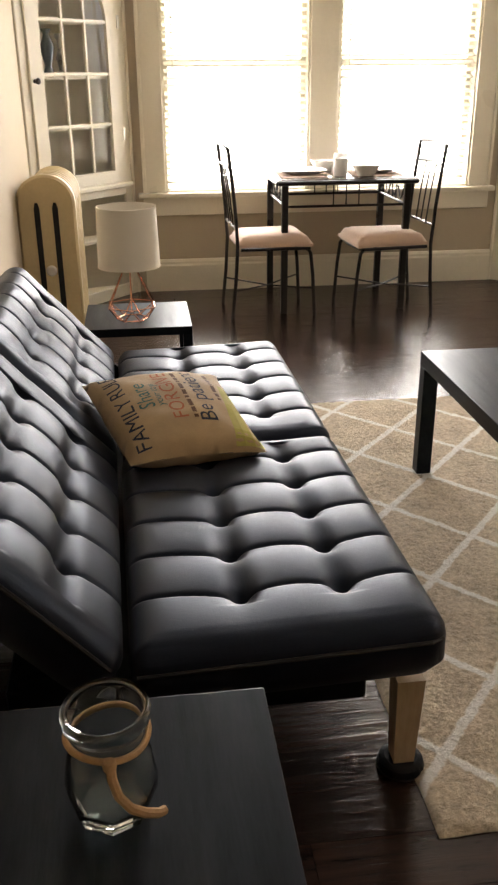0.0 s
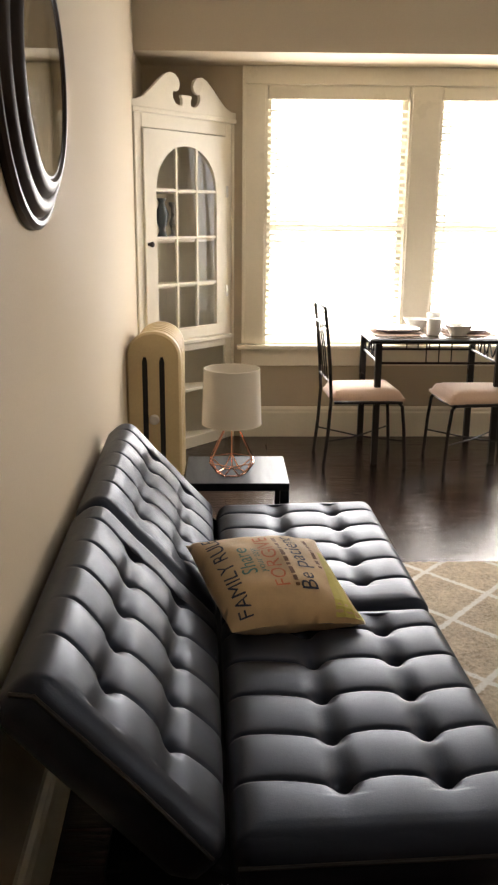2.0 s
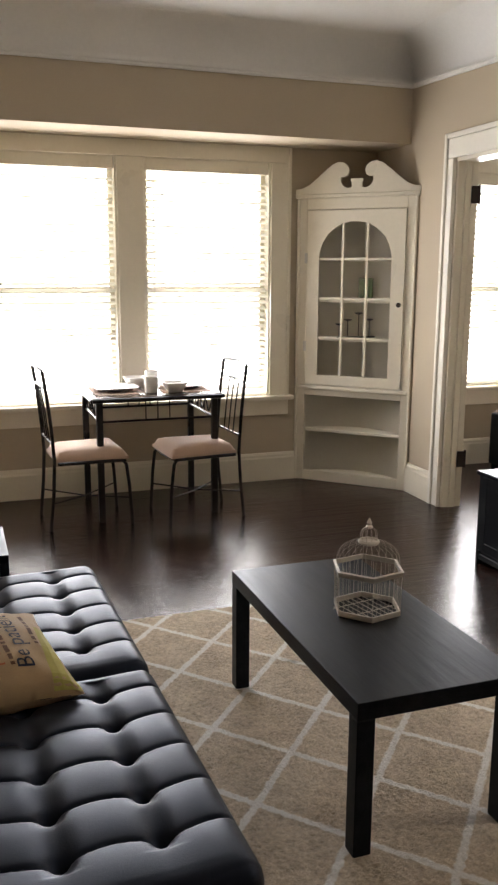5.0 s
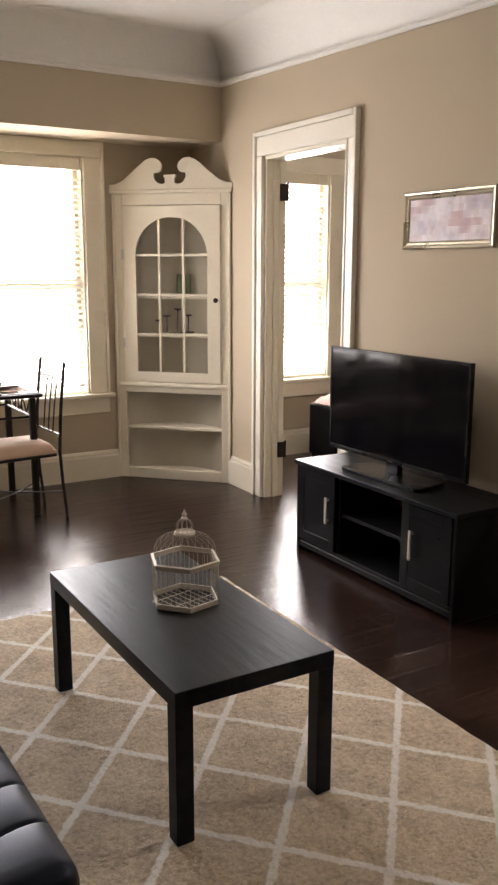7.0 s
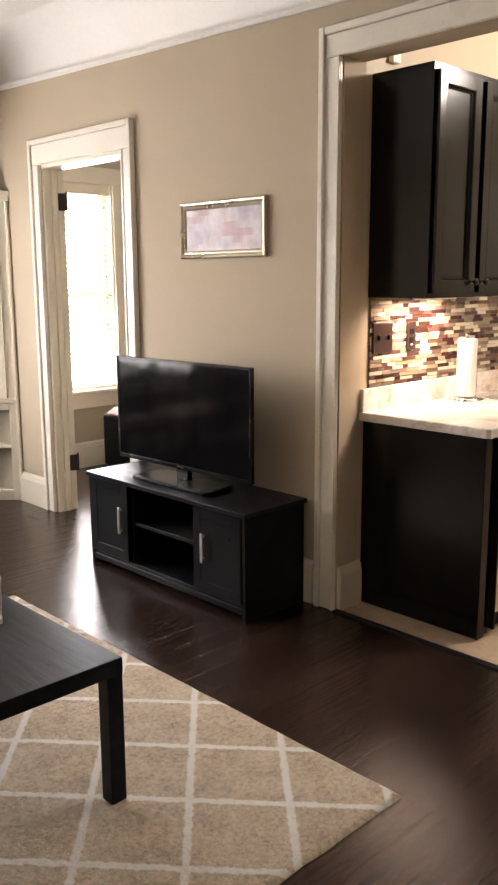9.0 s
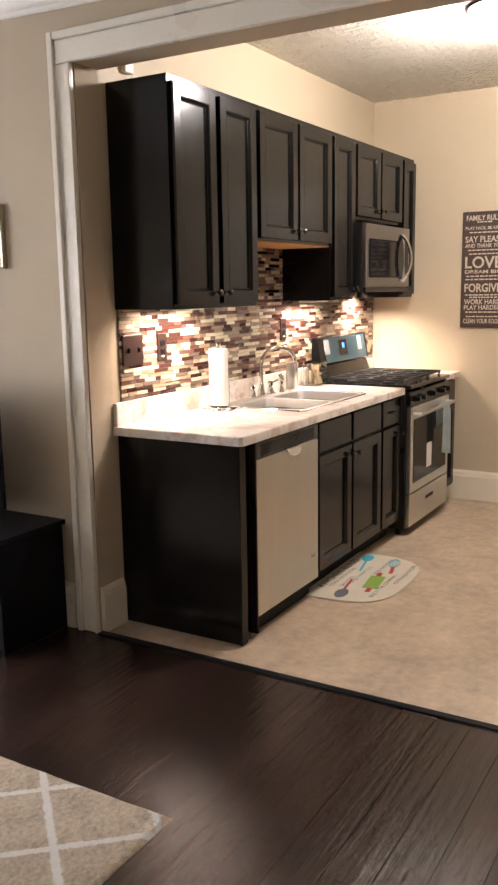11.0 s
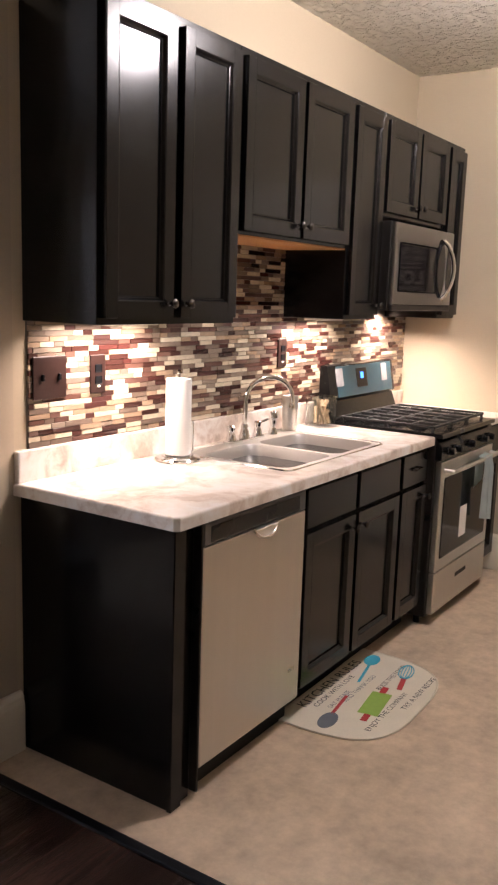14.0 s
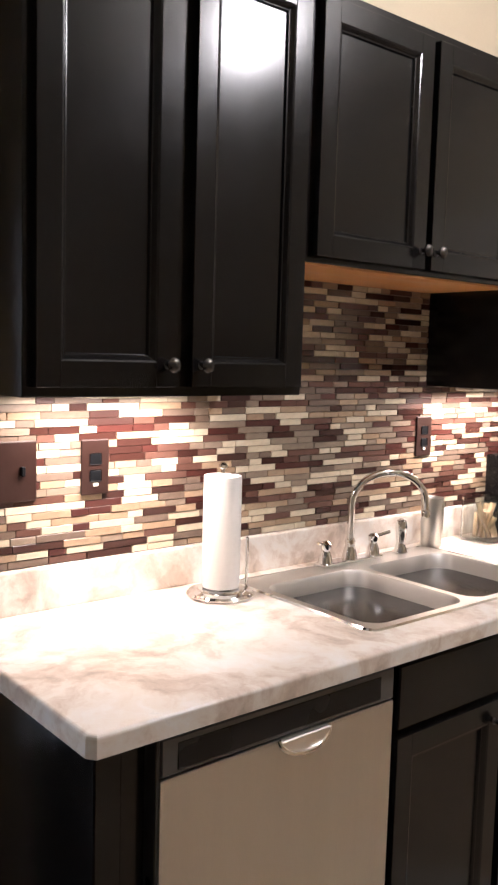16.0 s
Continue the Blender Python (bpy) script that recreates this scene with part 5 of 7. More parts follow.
def dish(w, h, lip):
    """A square plate or bowl with rounded corners."""
    def ring(r, z, n=32):
        out = []
        for k in range(n):
            a = 2 * math.pi * k / n
            q = 1.0 / (abs(math.cos(a)) ** 5 + abs(math.sin(a)) ** 5) ** 0.2
            out.append((r * q * math.cos(a), r * q * math.sin(a), z))
        return out
    bm = bmesh.new()
    rows = [[bm.verts.new(p) for p in ring(r, z)] for r, z in ((w * 0.55, 0), (w * 0.62, h * 0.15), (w, h), (w - lip, h), (w * 0.58, h * 0.3), (w * 0.1, h * 0.26))]
    for a, b in zip(rows, rows[1:]):
        for k in range(32):
            bm.faces.new((a[k], a[(k + 1) % 32], b[(k + 1) % 32], b[k]))
    bm.faces.new(list(reversed(rows[0])))
    bm.faces.new(rows[-1])
    return bm


def mug(x, y, turn):
    m = thing("mug", pose(x, y, TZ + 0.003, 0, 0, turn), "plain white china mug on the dining table", "mug", "mugs")
    part("cup", lathe(((0.034, 0), (0.038, 0.004), (0.041, 0.05), (0.043, 0.098), (0.040, 0.098), (0.037, 0.05), (0.033, 0.008), (0.005, 0.007)), 28), M_CHINA, m, smooth=True)
    part("handle", tube([(0.039, 0, 0.078), (0.060, 0, 0.080), (0.068, 0, 0.055), (0.058, 0, 0.030), (0.038, 0, 0.026)], 0.0045, 8), M_CHINA, m, smooth=True)


for s, x in ((-1, 1.440), (1, 1.870)):
    set_on_table("placemat", box(-0.15, 0.15, -0.20, 0.20, 0, 0.0025, 0.001), M_MAT, x, 5.93, TZ + 0.0002, "brown woven placemat on the dining table", "placemat", "placemats")
    set_on_table("plate", dish(0.138, 0.026, 0.012), M_CHINA, x, 5.93, TZ + 0.003, "square white china plate on a placemat", "plate", "dinner plates")
set_on_table("bowl", dish(0.076, 0.062, 0.006), M_CHINA, 1.600, 6.08, TZ + 0.0005, "square white china bowl on the dining table", "bowl", "bowls")
set_on_table("bowl", dish(0.076, 0.062, 0.006), M_CHINA, 1.780, 5.75, TZ + 0.003, "square white china bowl on the dining table", "bowl", "bowls")
mug(1.635, 5.76, 20)
mug(1.715, 6.10, 120)
for dx, nm in ((0.0, "fork"), (0.02, "knife")):
    f = thing(nm, pose(1.55 + dx, 5.76, TZ + 0.0035, 0, 0, 4), "small steel %s beside the plate" % nm, "cutlery")
    part("handle", box(-0.005, 0.005, -0.09, 0.02, 0, 0.003, 0.001), M_CHROME, f)
    part("blade" if nm == "knife" else "tines", box(-0.007, 0.007, 0.02, 0.09, 0, 0.002, 0.0008), M_CHROME, f)

# ==== television corner ====


def tv_stand():
    t = thing("tv_stand", pose(3.048, 3.108, 0), "black wooden television stand with two doors and open shelves", "tv stand")
    d, l, h = 0.395, 1.205, 0.505
    part("top", box(-0.012, d, -0.012, l + 0.012, h - 0.022, h, 0.004, 2), M_BLACKWOOD, t)
    for y in (0.0, l - 0.022):
        part("side_panel", box(0.002, d - 0.01, y, y + 0.022, 0, h - 0.022, 0.002), M_BLACK, t)
    for y in (0.345, l - 0.365):
        part("divider", box(0.022, d - 0.02, y, y + 0.02, 0.075, h - 0.022, 0.001), M_BLACK, t)
    part("bottom_panel", box(0.012, d - 0.02, 0.022, l - 0.022, 0.055, 0.075, 0.001), M_BLACK, t)
    part("shelf", box(0.03, d - 0.02, 0.366, l - 0.366, 0.272, 0.290, 0.001), M_BLACK, t)
    part("back_panel", box(d - 0.02, d - 0.012, 0.022, l - 0.022, 0.06, h - 0.022), M_BLACK, t)
    part("plinth", box(0.006, 0.022, 0.022, l - 0.022, 0.028, 0.056, 0.002), M_BLACK, t)
    for y0, y1, hy in ((0.024, 0.344, 0.262), (l - 0.344, l - 0.024, l - 0.300)):
        dr = part("door", box(-0.001, 0.020, y0, y1, 0.077, h - 0.025, 0.003), M_BLACK, t, "black cupboard door")
        pm = bmesh.new()
        for a, b, c, e in ((y0 + 0.0, y0 + 0.05, 0.08, h - 0.028), (y1 - 0.05, y1, 0.08, h - 0.028), (y0 + 0.05, y1 - 0.05, 0.08, 0.13), (y0 + 0.05, y1 - 0.05, h - 0.078, h - 0.028)):
            add_box(pm, -0.0035, -0.0005, a, b, c, e, 0.001)
        part("door_frame", pm, M_BLACK, dr)
        part("handle", add_box(add_box(box(-0.030, -0.020, hy - 0.009, hy + 0.009, 0.225, 0.365, 0.003), -0.021, -0.006, hy - 0.006, hy + 0.006, 0.235, 0.245), -0.021, -0.006, hy - 0.006, hy + 0.006, 0.345, 0.355), M_STEEL, dr, "brushed steel bar handle")


tv_stand()
M_SCREEN = surface("glossy_black_screen", (0.004, 0.004, 0.005), 0.09, vary=0.05, bump_depth=0, rough_vary=0.02, spec=0.25)
M_BEZEL = surface("gloss_black_plastic", (0.006, 0.006, 0.007), 0.26, vary=0.05, bump_depth=0, spec=0.25)


def television():
    t = thing("television", pose(3.215, 3.733, 0.505, 0, 0, 1.5), "flat black television, switched off, on its stand", "television")
    w, z0, z1 = 0.492, 0.075, 0.612
    part("back_case", box(0.012, 0.055, -w + 0.05, w - 0.05, z0 + 0.05, z1 - 0.06, 0.012, 2), M_BEZEL, t)
    bm = bmesh.new()
    for a, b, c, d in ((-w, -w + 0.012, z0, z1), (w - 0.012, w, z0, z1), (-w + 0.012, w - 0.012, z1 - 0.012, z1), (-w + 0.012, w - 0.012, z0, z0 + 0.020)):
        add_box(bm, -0.012, 0.014, a, b, c, d, 0.002)
    part("bezel", bm, M_BEZEL, t)
    part("screen", box(-0.008, 0.012, -w + 0.012, w - 0.012, z0 + 0.020, z1 - 0.012), M_SCREEN, t, "glossy dark screen")
    part("badge", box(-0.014, -0.011, -0.022, 0.022, z0 + 0.006, z0 + 0.013, 0.001), M_CHROME, t, "small silver maker's badge")
    part("neck", box(0.0, 0.035, -0.045, 0.045, 0.018, z0 + 0.06, 0.005), M_BEZEL, t)
    part("stand_base", prism([(-0.10, -0.27), (-0.07, -0.29), (0.10, -0.26), (0.11, 0.26), (-0.07, 0.29), (-0.10, 0.27)], 0.018, "z", 0.001, 0.004), M_BEZEL, t)


television()

M_FRAME = surface("champagne_frame", (0.52, 0.46, 0.35), 0.3, 0.75, 0.1, bump_depth=0.0003)


def picture():
    p = thing("picture_frame", pose(XR, 3.668, 1.744), "small landscape picture in a champagne metallic frame", "picture")
    w, h = 0.305, 0.137
    bm = bmesh.new()
    prof = ((0.0, 0.0), (0.0, 0.018), (0.006, 0.024), (0.014, 0.022), (0.022, 0.015), (0.030, 0.017), (0.036, 0.012), (0.040, 0.008))
    rows = []
    for d, o in prof:
        rows.append([bm.verts.new((-o, sy * (w - d), sz * (h - d))) for sy, sz in ((-1, -1), (1, -1), (1, 1), (-1, 1))])
    for a, b in zip(rows, rows[1:]):
        for k in range(4):
            bm.faces.new((a[k], a[(k + 1) % 4], b[(k + 1) % 4], b[k]))
    part("frame", bm, M_FRAME, p)
    m, nt, b = nodes_of("mauve_city_print")
    def blocks(w, h):
        """Coordinates stepped into upright blocks, like windows and walls in a print."""
        step = nt.nodes.new("ShaderNodeVectorMath")
        step.operation = "SNAP"
        step.inputs[1].default_value = (1.0, w, h)
        nt.links.new(coords(nt), step.inputs[0])
        return step.outputs[0]
    n1, n2 = noise_tex(nt, blocks(0.008, 0.005), 11.0, 3, 0.6), noise_tex(nt, blocks(0.016, 0.034), 5.0, 2)
    mx = nt.nodes.new("ShaderNodeMix")
    mx.data_type = "RGBA"
    mx.blend_type = "MULTIPLY"
    mx.inputs[0].default_value = 0.5
    nt.links.new(ramp(nt, n2, ((0.3, (0.45, 0.22, 0.23)), (0.42, (0.62, 0.47, 0.49)), (0.52, (0.78, 0.74, 0.76)), (0.7, (0.58, 0.54, 0.64)))), mx.inputs[6])
    nt.links.new(ramp(nt, n1, ((0.35, (0.45, 0.36, 0.42)), (0.6, (0.95, 0.92, 0.92)))), mx.inputs[7])
    nt.links.new(mx.outputs[2], b.inputs["Base Color"])
    b.inputs["Roughness"].default_value = 0.4
    b.inputs["Specular IOR Level"].default_value = 0.2
    part("print", box(-0.0095, -0.004, -w + 0.038, w - 0.038, -h + 0.038, h - 0.038), m, p, "mauve and pink printed street scene")
    part("backing", box(-0.004, -0.001, -w + 0.004, w - 0.004, -h + 0.004, h - 0.004), M_BLACK, p)


picture()

# ==== bedroom glimpse ====
bt = thing("storage_bench", pose(4.70, 5.93, 0), "black upholstered storage bench under the bedroom window", "bench")
part("body", box(-0.33, 0.45, -0.20, 0.18, 0.06, 0.46, 0.02, 2), M_BLACK, bt)
for x in (-0.29, 0.41):
    for y in (-0.16, 0.14):
        part("leg", box(x - 0.02, x + 0.02, y - 0.02, y + 0.02, 0, 0.06, 0.003), M_BLACK, bt)


def draped():
    bm = bmesh.new()
    n = 18
    g = [[bm.verts.new((-0.34 + 0.42 * i / n, -0.22 + 0.36 * j / n, 0.470 + 0.085 * max(0, math.sin(math.pi * i / n)) ** 0.6 * max(0, math.sin(math.pi * j / n)) ** 0.5 + 0.014 * noise.noise((i * 0.5, j * 0.5, 2)) + 0.01)) for j in range(n + 1)] for i in range(n + 1)]
    for i in range(n):
        for j in range(n):
            bm.faces.new((g[i][j], g[i + 1][j], g[i + 1][j + 1], g[i][j + 1]))
    bmesh.ops.solidify(bm, geom=list(bm.faces), thickness=0.008)
    ob = solid("blanket", bm, surface("dusty_pink_fleece", (0.50, 0.36, 0.31), 0.9, vary=0.12, sheen=0.3), "crumpled dusty pink blanket on the bedroom bench", "blanket", smooth=True)
    ob.matrix_basis = pose(4.70, 5.93, 0)


draped()


# ==== kitchen ====
M_CAB = surface("espresso_cabinet", (0.005, 0.0044, 0.0042), 0.20, spec=0.28, vary=0.2, coarse=5, fine=90, bump_depth=0.0001, rough_vary=0.03)
M_RAW = surface("raw_orange_wood", (0.52, 0.24, 0.07), 0.55, vary=0.15, stretch=(1, 6, 6))
M_LAMINATE = None


def laminate():
    m, nt, b = nodes_of("marbled_laminate")
    v = coords(nt)
    warp = nt.nodes.new("ShaderNodeTexNoise")
    warp.inputs["Scale"].default_value, warp.inputs["Detail"].default_value = 3.5, 6.0
    nt.links.new(v, warp.inputs["Vector"])
    off = nt.nodes.new("ShaderNodeVectorMath")
    off.operation = "MULTIPLY_ADD"
    off.inputs[1].default_value = (0.6, 0.6, 0.6)
    nt.links.new(warp.outputs["Color"], off.inputs[0])
    nt.links.new(v, off.inputs[2])
    n = noise_tex(nt, off.outputs[0], 6.0, 7.0, 0.62)
    col = ramp(nt, n, ((0.30, (0.38, 0.31, 0.25)), (0.42, (0.60, 0.50, 0.42)), (0.52, (0.75, 0.69, 0.62)), (0.66, (0.80, 0.78, 0.75)), (0.75, (0.58, 0.57, 0.55))))
    nt.links.new(col, b.inputs["Base Color"])
    b.inputs["Roughness"].default_value = 0.28
    bump(nt, b, noise_tex(nt, v, 200), 0.3, 0.0002)
    return m


M_LAMINATE = laminate()


def shaker_door(parent, x0, x1, z0, z1, y, knob=None, name="door"):
    """A framed cabinet door with a recessed panel; y is the back of the door, which stands proud of it."""
    d = part(name, box(x0, x1, y - 0.006, y - 0.001, z0, z1), M_CAB, parent)
    fw = min(0.050, (x1 - x0) * 0.23)
    for a, b, c, e in ((x0, x0 + fw, z0, z1), (x1 - fw, x1, z0, z1)):
        part("stile", box(a, b, y - 0.022, y - 0.0055, c, e, 0.0012), M_CAB, d)
    for c, e in ((z0, z0 + fw), (z1 - fw, z1)):
        part("rail", box(x0 + fw, x1 - fw, y - 0.0219, y - 0.0055, c, e, 0.0004), M_CAB, d)
    bm = bmesh.new()
    rings = []
    for inset, out in ((0.0, 0.0218), (0.004, 0.0205), (0.011, 0.0120), (0.014, 0.0115), (0.016, 0.0062)):
        q = fw + inset
        rings.append([bm.verts.new((px, y - out, pz)) for px, pz in ((x0 + q, z0 + q), (x1 - q, z0 + q), (x1 - q, z1 - q), (x0 + q, z1 - q))])
    for p, q in zip(rings, rings[1:]):
        for k in range(4):
            bm.faces.new((p[k], p[(k + 1) % 4], q[(k + 1) % 4], q[k]))
    part("bead", bm, M_CAB, d)
    if knob:
        k = part("knob", lathe(((0.009, 0), (0.006, 0.005), (0.006, 0.014), (0.014, 0.020), (0.016, 0.026), (0.012, 0.031), (0.004, 0.033)), 18), M_PEWTER, d, "dark pewter knob", smooth=True)
        k.matrix_basis = pose(knob[0], y - 0.022, knob[1], 90, 0, 0)
    return d


M_PEWTER = surface("dark_pewter", (0.07, 0.065, 0.06), 0.28, 0.85, 0.1, bump_depth=0)
UF, UB = 2.612, KY - 0.001


def upper(x0, x1, z0, z1, doors, label, knobs, raw=False, gap=0.012, reach=0.030):
    c = thing("wall_cabinet", pose(0, 0, 0), label, "cabinet", "kitchen wall cabinets")
    part("body", box(x0, x1 - 0.001, UF, UB, z0 + (0.006 if raw else 0), z1, 0.0015), M_CAB, c)
    if raw:
        part("underside", box(x0 + 0.004, x1 - 0.005, UF + 0.004, UB - 0.002, z0, z0 + 0.0055), M_RAW, c, "unfinished orange wood underside")
    w = x1 - x0
    g = 0.018
    if doors == 2:
        mid = (x0 + x1) / 2
        pairs = ((x0 + g, mid - gap, mid - reach), (mid + gap, x1 - g, mid + reach))
    else:
        pairs = ((x0 + g, x1 - g, x0 + 0.036 if knobs == "l" else x1 - 0.036),)
    for a, b, kx in pairs:
        shaker_door(c, a, b, z0 + 0.02, z1 - 0.028, UF, (kx, z0 + 0.066))
    return c


upper(3.640, 4.340, 1.422, 2.358, 2, "tall black two-door wall cabinet", "", False, 0.019, 0.043)
upper(4.341, 5.182, 1.728, 2.358, 2, "short black two-door wall cabinet above the sink", "", True)
upper(5.183, 5.510, 1.430, 2.358, 1, "narrow black one-door wall cabinet", "r")
upper(5.511, 6.290, 1.905, 2.358, 2, "short black two-door wall cabinet above the microwave", "")
upper(6.291, 6.552, 1.430, 2.358, 1, "narrow black one-door wall cabinet beside the wall", "l")
for ux in (3.98, 5.36):
    l = thing("under_cabinet_lamp", pose(ux, 2.80, 1.4215 if ux < 5 else 1.4295), "slim under-cabinet lamp, switched on", "lamp", "under-cabinet lamps")
    part("housing", box(-0.13, 0.13, -0.035, 0.035, -0.012, 0.0, 0.003), M_WHITE, l)

# microwave
mw = thing("microwave", pose(5.520, 2.535, 1.472), "stainless steel over-range microwave under a wall cabinet", "microwave")
part("case", box(0, 0.752, 0.022, 0.386, 0.0, 0.410, 0.004), M_METALBLACK, mw)
M_MWSTEEL = brushed("dark_brushed_steel", (0.36, 0.345, 0.325), 0.30, (16, 16, 1))
part("door", box(0.006, 0.640, -0.002, 0.021, 0.030, 0.406, 0.006, 2), M_MWSTEEL, mw, "brushed steel door")
part("window", box(0.050, 0.520, -0.0045, 0.0, 0.088, 0.318, 0.010, 2), M_SCREEN, mw, "dark glass window")
grip = [(0.572 + 0.062 * math.cos(2 * math.pi * k / 28), 0.215 + 0.150 * math.sin(2 * math.pi * k / 28)) for k in range(28)]
part("grip_recess", prism(grip, 0.004, "y", -0.0055, 0.001), M_SCREEN, mw, "dark oval recess behind the handle")
part("control_panel", box(0.644, 0.748, -0.002, 0.021, 0.030, 0.406, 0.005), M_MWSTEEL, mw)
part("keypad", box(0.664, 0.730, -0.0045, 0.0, 0.110, 0.330, 0.003), M_SCREEN, mw, "black keypad")
part("vent", box(0.006, 0.748, 0.0, 0.021, 0.0, 0.027, 0.003), M_METALBLACK, mw)
bow_pts = [(0.600 + 0.030 * math.sin(math.pi * k / 12), -0.004 - 0.052 * math.sin(math.pi * k / 12) ** 0.6, 0.060 + 0.300 * k / 12) for k in range(13)]
part("handle", tube(bow_pts, 0.0115, 10), M_CHROME, mw, "curved steel door handle", smooth=True)

# base cabinets
BF = 2.298


def base_body(c, x0, x1, raw_end=False):
    part("body", box(x0, x1, BF, KY - 0.002, 0.10, 0.871, 0.0015), M_CAB, c)
    part("toe_kick", box(x0, x1, BF + 0.065, KY - 0.01, 0, 0.0995), M_BLACK, c)


c = thing("base_cabinet", pose(0, 0, 0), "black end panel and filler beside the dishwasher", "cabinet", "kitchen base cabinets")
part("end_panel", box(3.622, 3.644, BF - 0.002, KY - 0.002, 0, 0.871, 0.002), M_CAB, c)
part("filler", box(3.645, 3.722, BF + 0.006, BF + 0.03, 0.0, 0.871, 0.001), M_CAB, c)
part("corner_post", box(3.616, 3.668, BF - 0.010, BF + 0.008, 0, 0.871, 0.003), M_CAB, c)
c = thing("base_cabinet", pose(0, 0, 0), "black two-door sink base cabinet with false drawer fronts", "cabinet", "kitchen base cabinets")
base_body(c, 4.336, 5.164)
for a, b, kx in ((4.350, 4.735, 4.708), (4.762, 5.150, 4.790)):
    part("drawer_front", box(a, b, BF - 0.020, BF - 0.001, 0.712, 0.858, 0.004), M_CAB, c)
    shaker_door(c, a, b, 0.115, 0.695, BF, (kx, 0.645))
c = thing("base_cabinet", pose(0, 0, 0), "narrow black base cabinet with one drawer and door", "cabinet", "kitchen base cabinets")
base_body(c, 5.166, 5.472)
dr = part("drawer_front", box(5.182, 5.458, BF - 0.020, BF - 0.001, 0.712, 0.858, 0.004), M_CAB, c)
part("pull", tube([(5.285, BF - 0.020, 0.785), (5.29, BF - 0.036, 0.785), (5.365, BF - 0.036, 0.785), (5.37, BF - 0.020, 0.785)], 0.005, 8), M_PEWTER, dr, "dark pewter bar pull")
shaker_door(c, 5.182, 5.458, 0.115, 0.695, BF, (5.430, 0.645))
c = thing("base_cabinet", pose(0, 0, 0), "narrow black base cabinet between range and wall", "cabinet", "kitchen base cabinets")
base_body(c, 6.252, 6.545)
part("drawer_front", box(6.265, 6.535, BF - 0.020, BF - 0.001, 0.712, 0.858, 0.004), M_CAB, c)
shaker_door(c, 6.265, 6.535, 0.115, 0.695, BF, (6.295, 0.645))

# dishwasher
dw = thing("dishwasher", pose(3.724, 2.276, 0), "stainless steel dishwasher with dark control strip", "dishwasher")
part("body", box(0.002, 0.604, 0.03, 0.60, 0.10, 0.868), M_METALBLACK, dw)
part("door", box(0.010, 0.604, -0.002, 0.029, 0.095, 0.792, 0.006, 2), M_STEEL, dw, "brushed steel door")
part("control_strip", box(0.010, 0.604, -0.002, 0.029, 0.7935, 0.866, 0.005), surface("grey_control_strip", (0.10, 0.10, 0.10), 0.35, 0.5), dw, "dark grey control strip")
part("display_panel", box(0.045, 0.560, -0.0035, 0.0, 0.803, 0.852, 0.001), M_BEZEL, dw, "glossy black control panel")
arc = [(0.34 - 0.066 * math.cos(math.pi * k / 16), -0.005 - 0.012 * math.sin(math.pi * k / 16), 0.792 - 0.034 * math.sin(math.pi * k / 16)) for k in range(17)]
part("pocket_handle", tube(arc, 0.0055, 10), M_CHROME, dw, "chrome scooped pocket handle", smooth=True)
part("pocket_lip", prism([(x, z) for x, y, z in arc], 0.012, "y", -0.0135, 0.002), M_SINK, dw, "satin steel half-moon lip of the handle")
part("side_trim", box(0.0, 0.009, -0.002, 0.03, 0.02, 0.866, 0.002), M_METALBLACK, dw)
part("toe_kick", box(0.0, 0.606, 0.05, 0.10, 0, 0.098), M_BLACK, dw)
part("badge", box(0.525, 0.565, -0.0035, 0.0, 0.215, 0.230, 0.001), M_CHROME, dw, "small silver maker's badge")

# worktop with sink cut-out
CZ0, CZ1, CF = 0.8725, 0.912, 2.262
SX0, SX1, SYa, SYb = 4.362, 5.115, 2.375, 2.780
ct = thing("worktop", pose(0, 0, 0), "pale marbled laminate worktop with upstand and sink cut-out", "worktop")
bm = bmesh.new()
outline = [(3.594, KY - 0.001), (3.594, CF + 0.016), (3.606, CF), (5.482, CF), (5.482, KY - 0.001)]
hole = [(SX0, SYa), (SX1, SYa), (SX1, SYb), (SX0, SYb)]
loops = []
for pts in (outline, hole):
    vs = [bm.verts.new((p[0], p[1], CZ0)) for p in pts]
    loops += [bm.edges.new((vs[k], vs[(k + 1) % len(vs)])) for k in range(len(vs))]
bmesh.ops.triangle_fill(bm, use_beauty=True, edges=loops)
res = bmesh.ops.extrude_face_region(bm, geom=list(bm.faces))
for v in res["geom"]:
    if isinstance(v, bmesh.types.BMVert):
        v.co.z = CZ1
bmesh.ops.recalc_face_normals(bm, faces=bm.faces)
hard = [e for e in bm.edges if len(e.link_faces) == 2 and e.calc_face_angle(0) > 1.0 and all(v.co.z > CZ1 - 0.001 for v in e.verts)]
bmesh.ops.bevel(bm, geom=hard, offset=0.007, segments=3, affect="EDGES", profile=0.5)
part("slab", bm, M_LAMINATE, ct)
part("upstand", box(3.598, 5.482, KY - 0.022, KY - 0.0005, CZ1 - 0.002, 1.015, 0.006, 2), M_LAMINATE, ct)
ct2 = thing("worktop", pose(0, 0, 0), "short pale marbled laminate worktop beside the range", "worktop")
part("slab", box(6.252, KX1 - 0.002, CF, KY - 0.001, CZ0, CZ1, 0.006, 2), M_LAMINATE, ct2)
part("upstand", box(6.252, KX1 - 0.002, KY - 0.022, KY - 0.0005, CZ1 - 0.002, 0.990, 0.006, 2), M_LAMINATE, ct2)


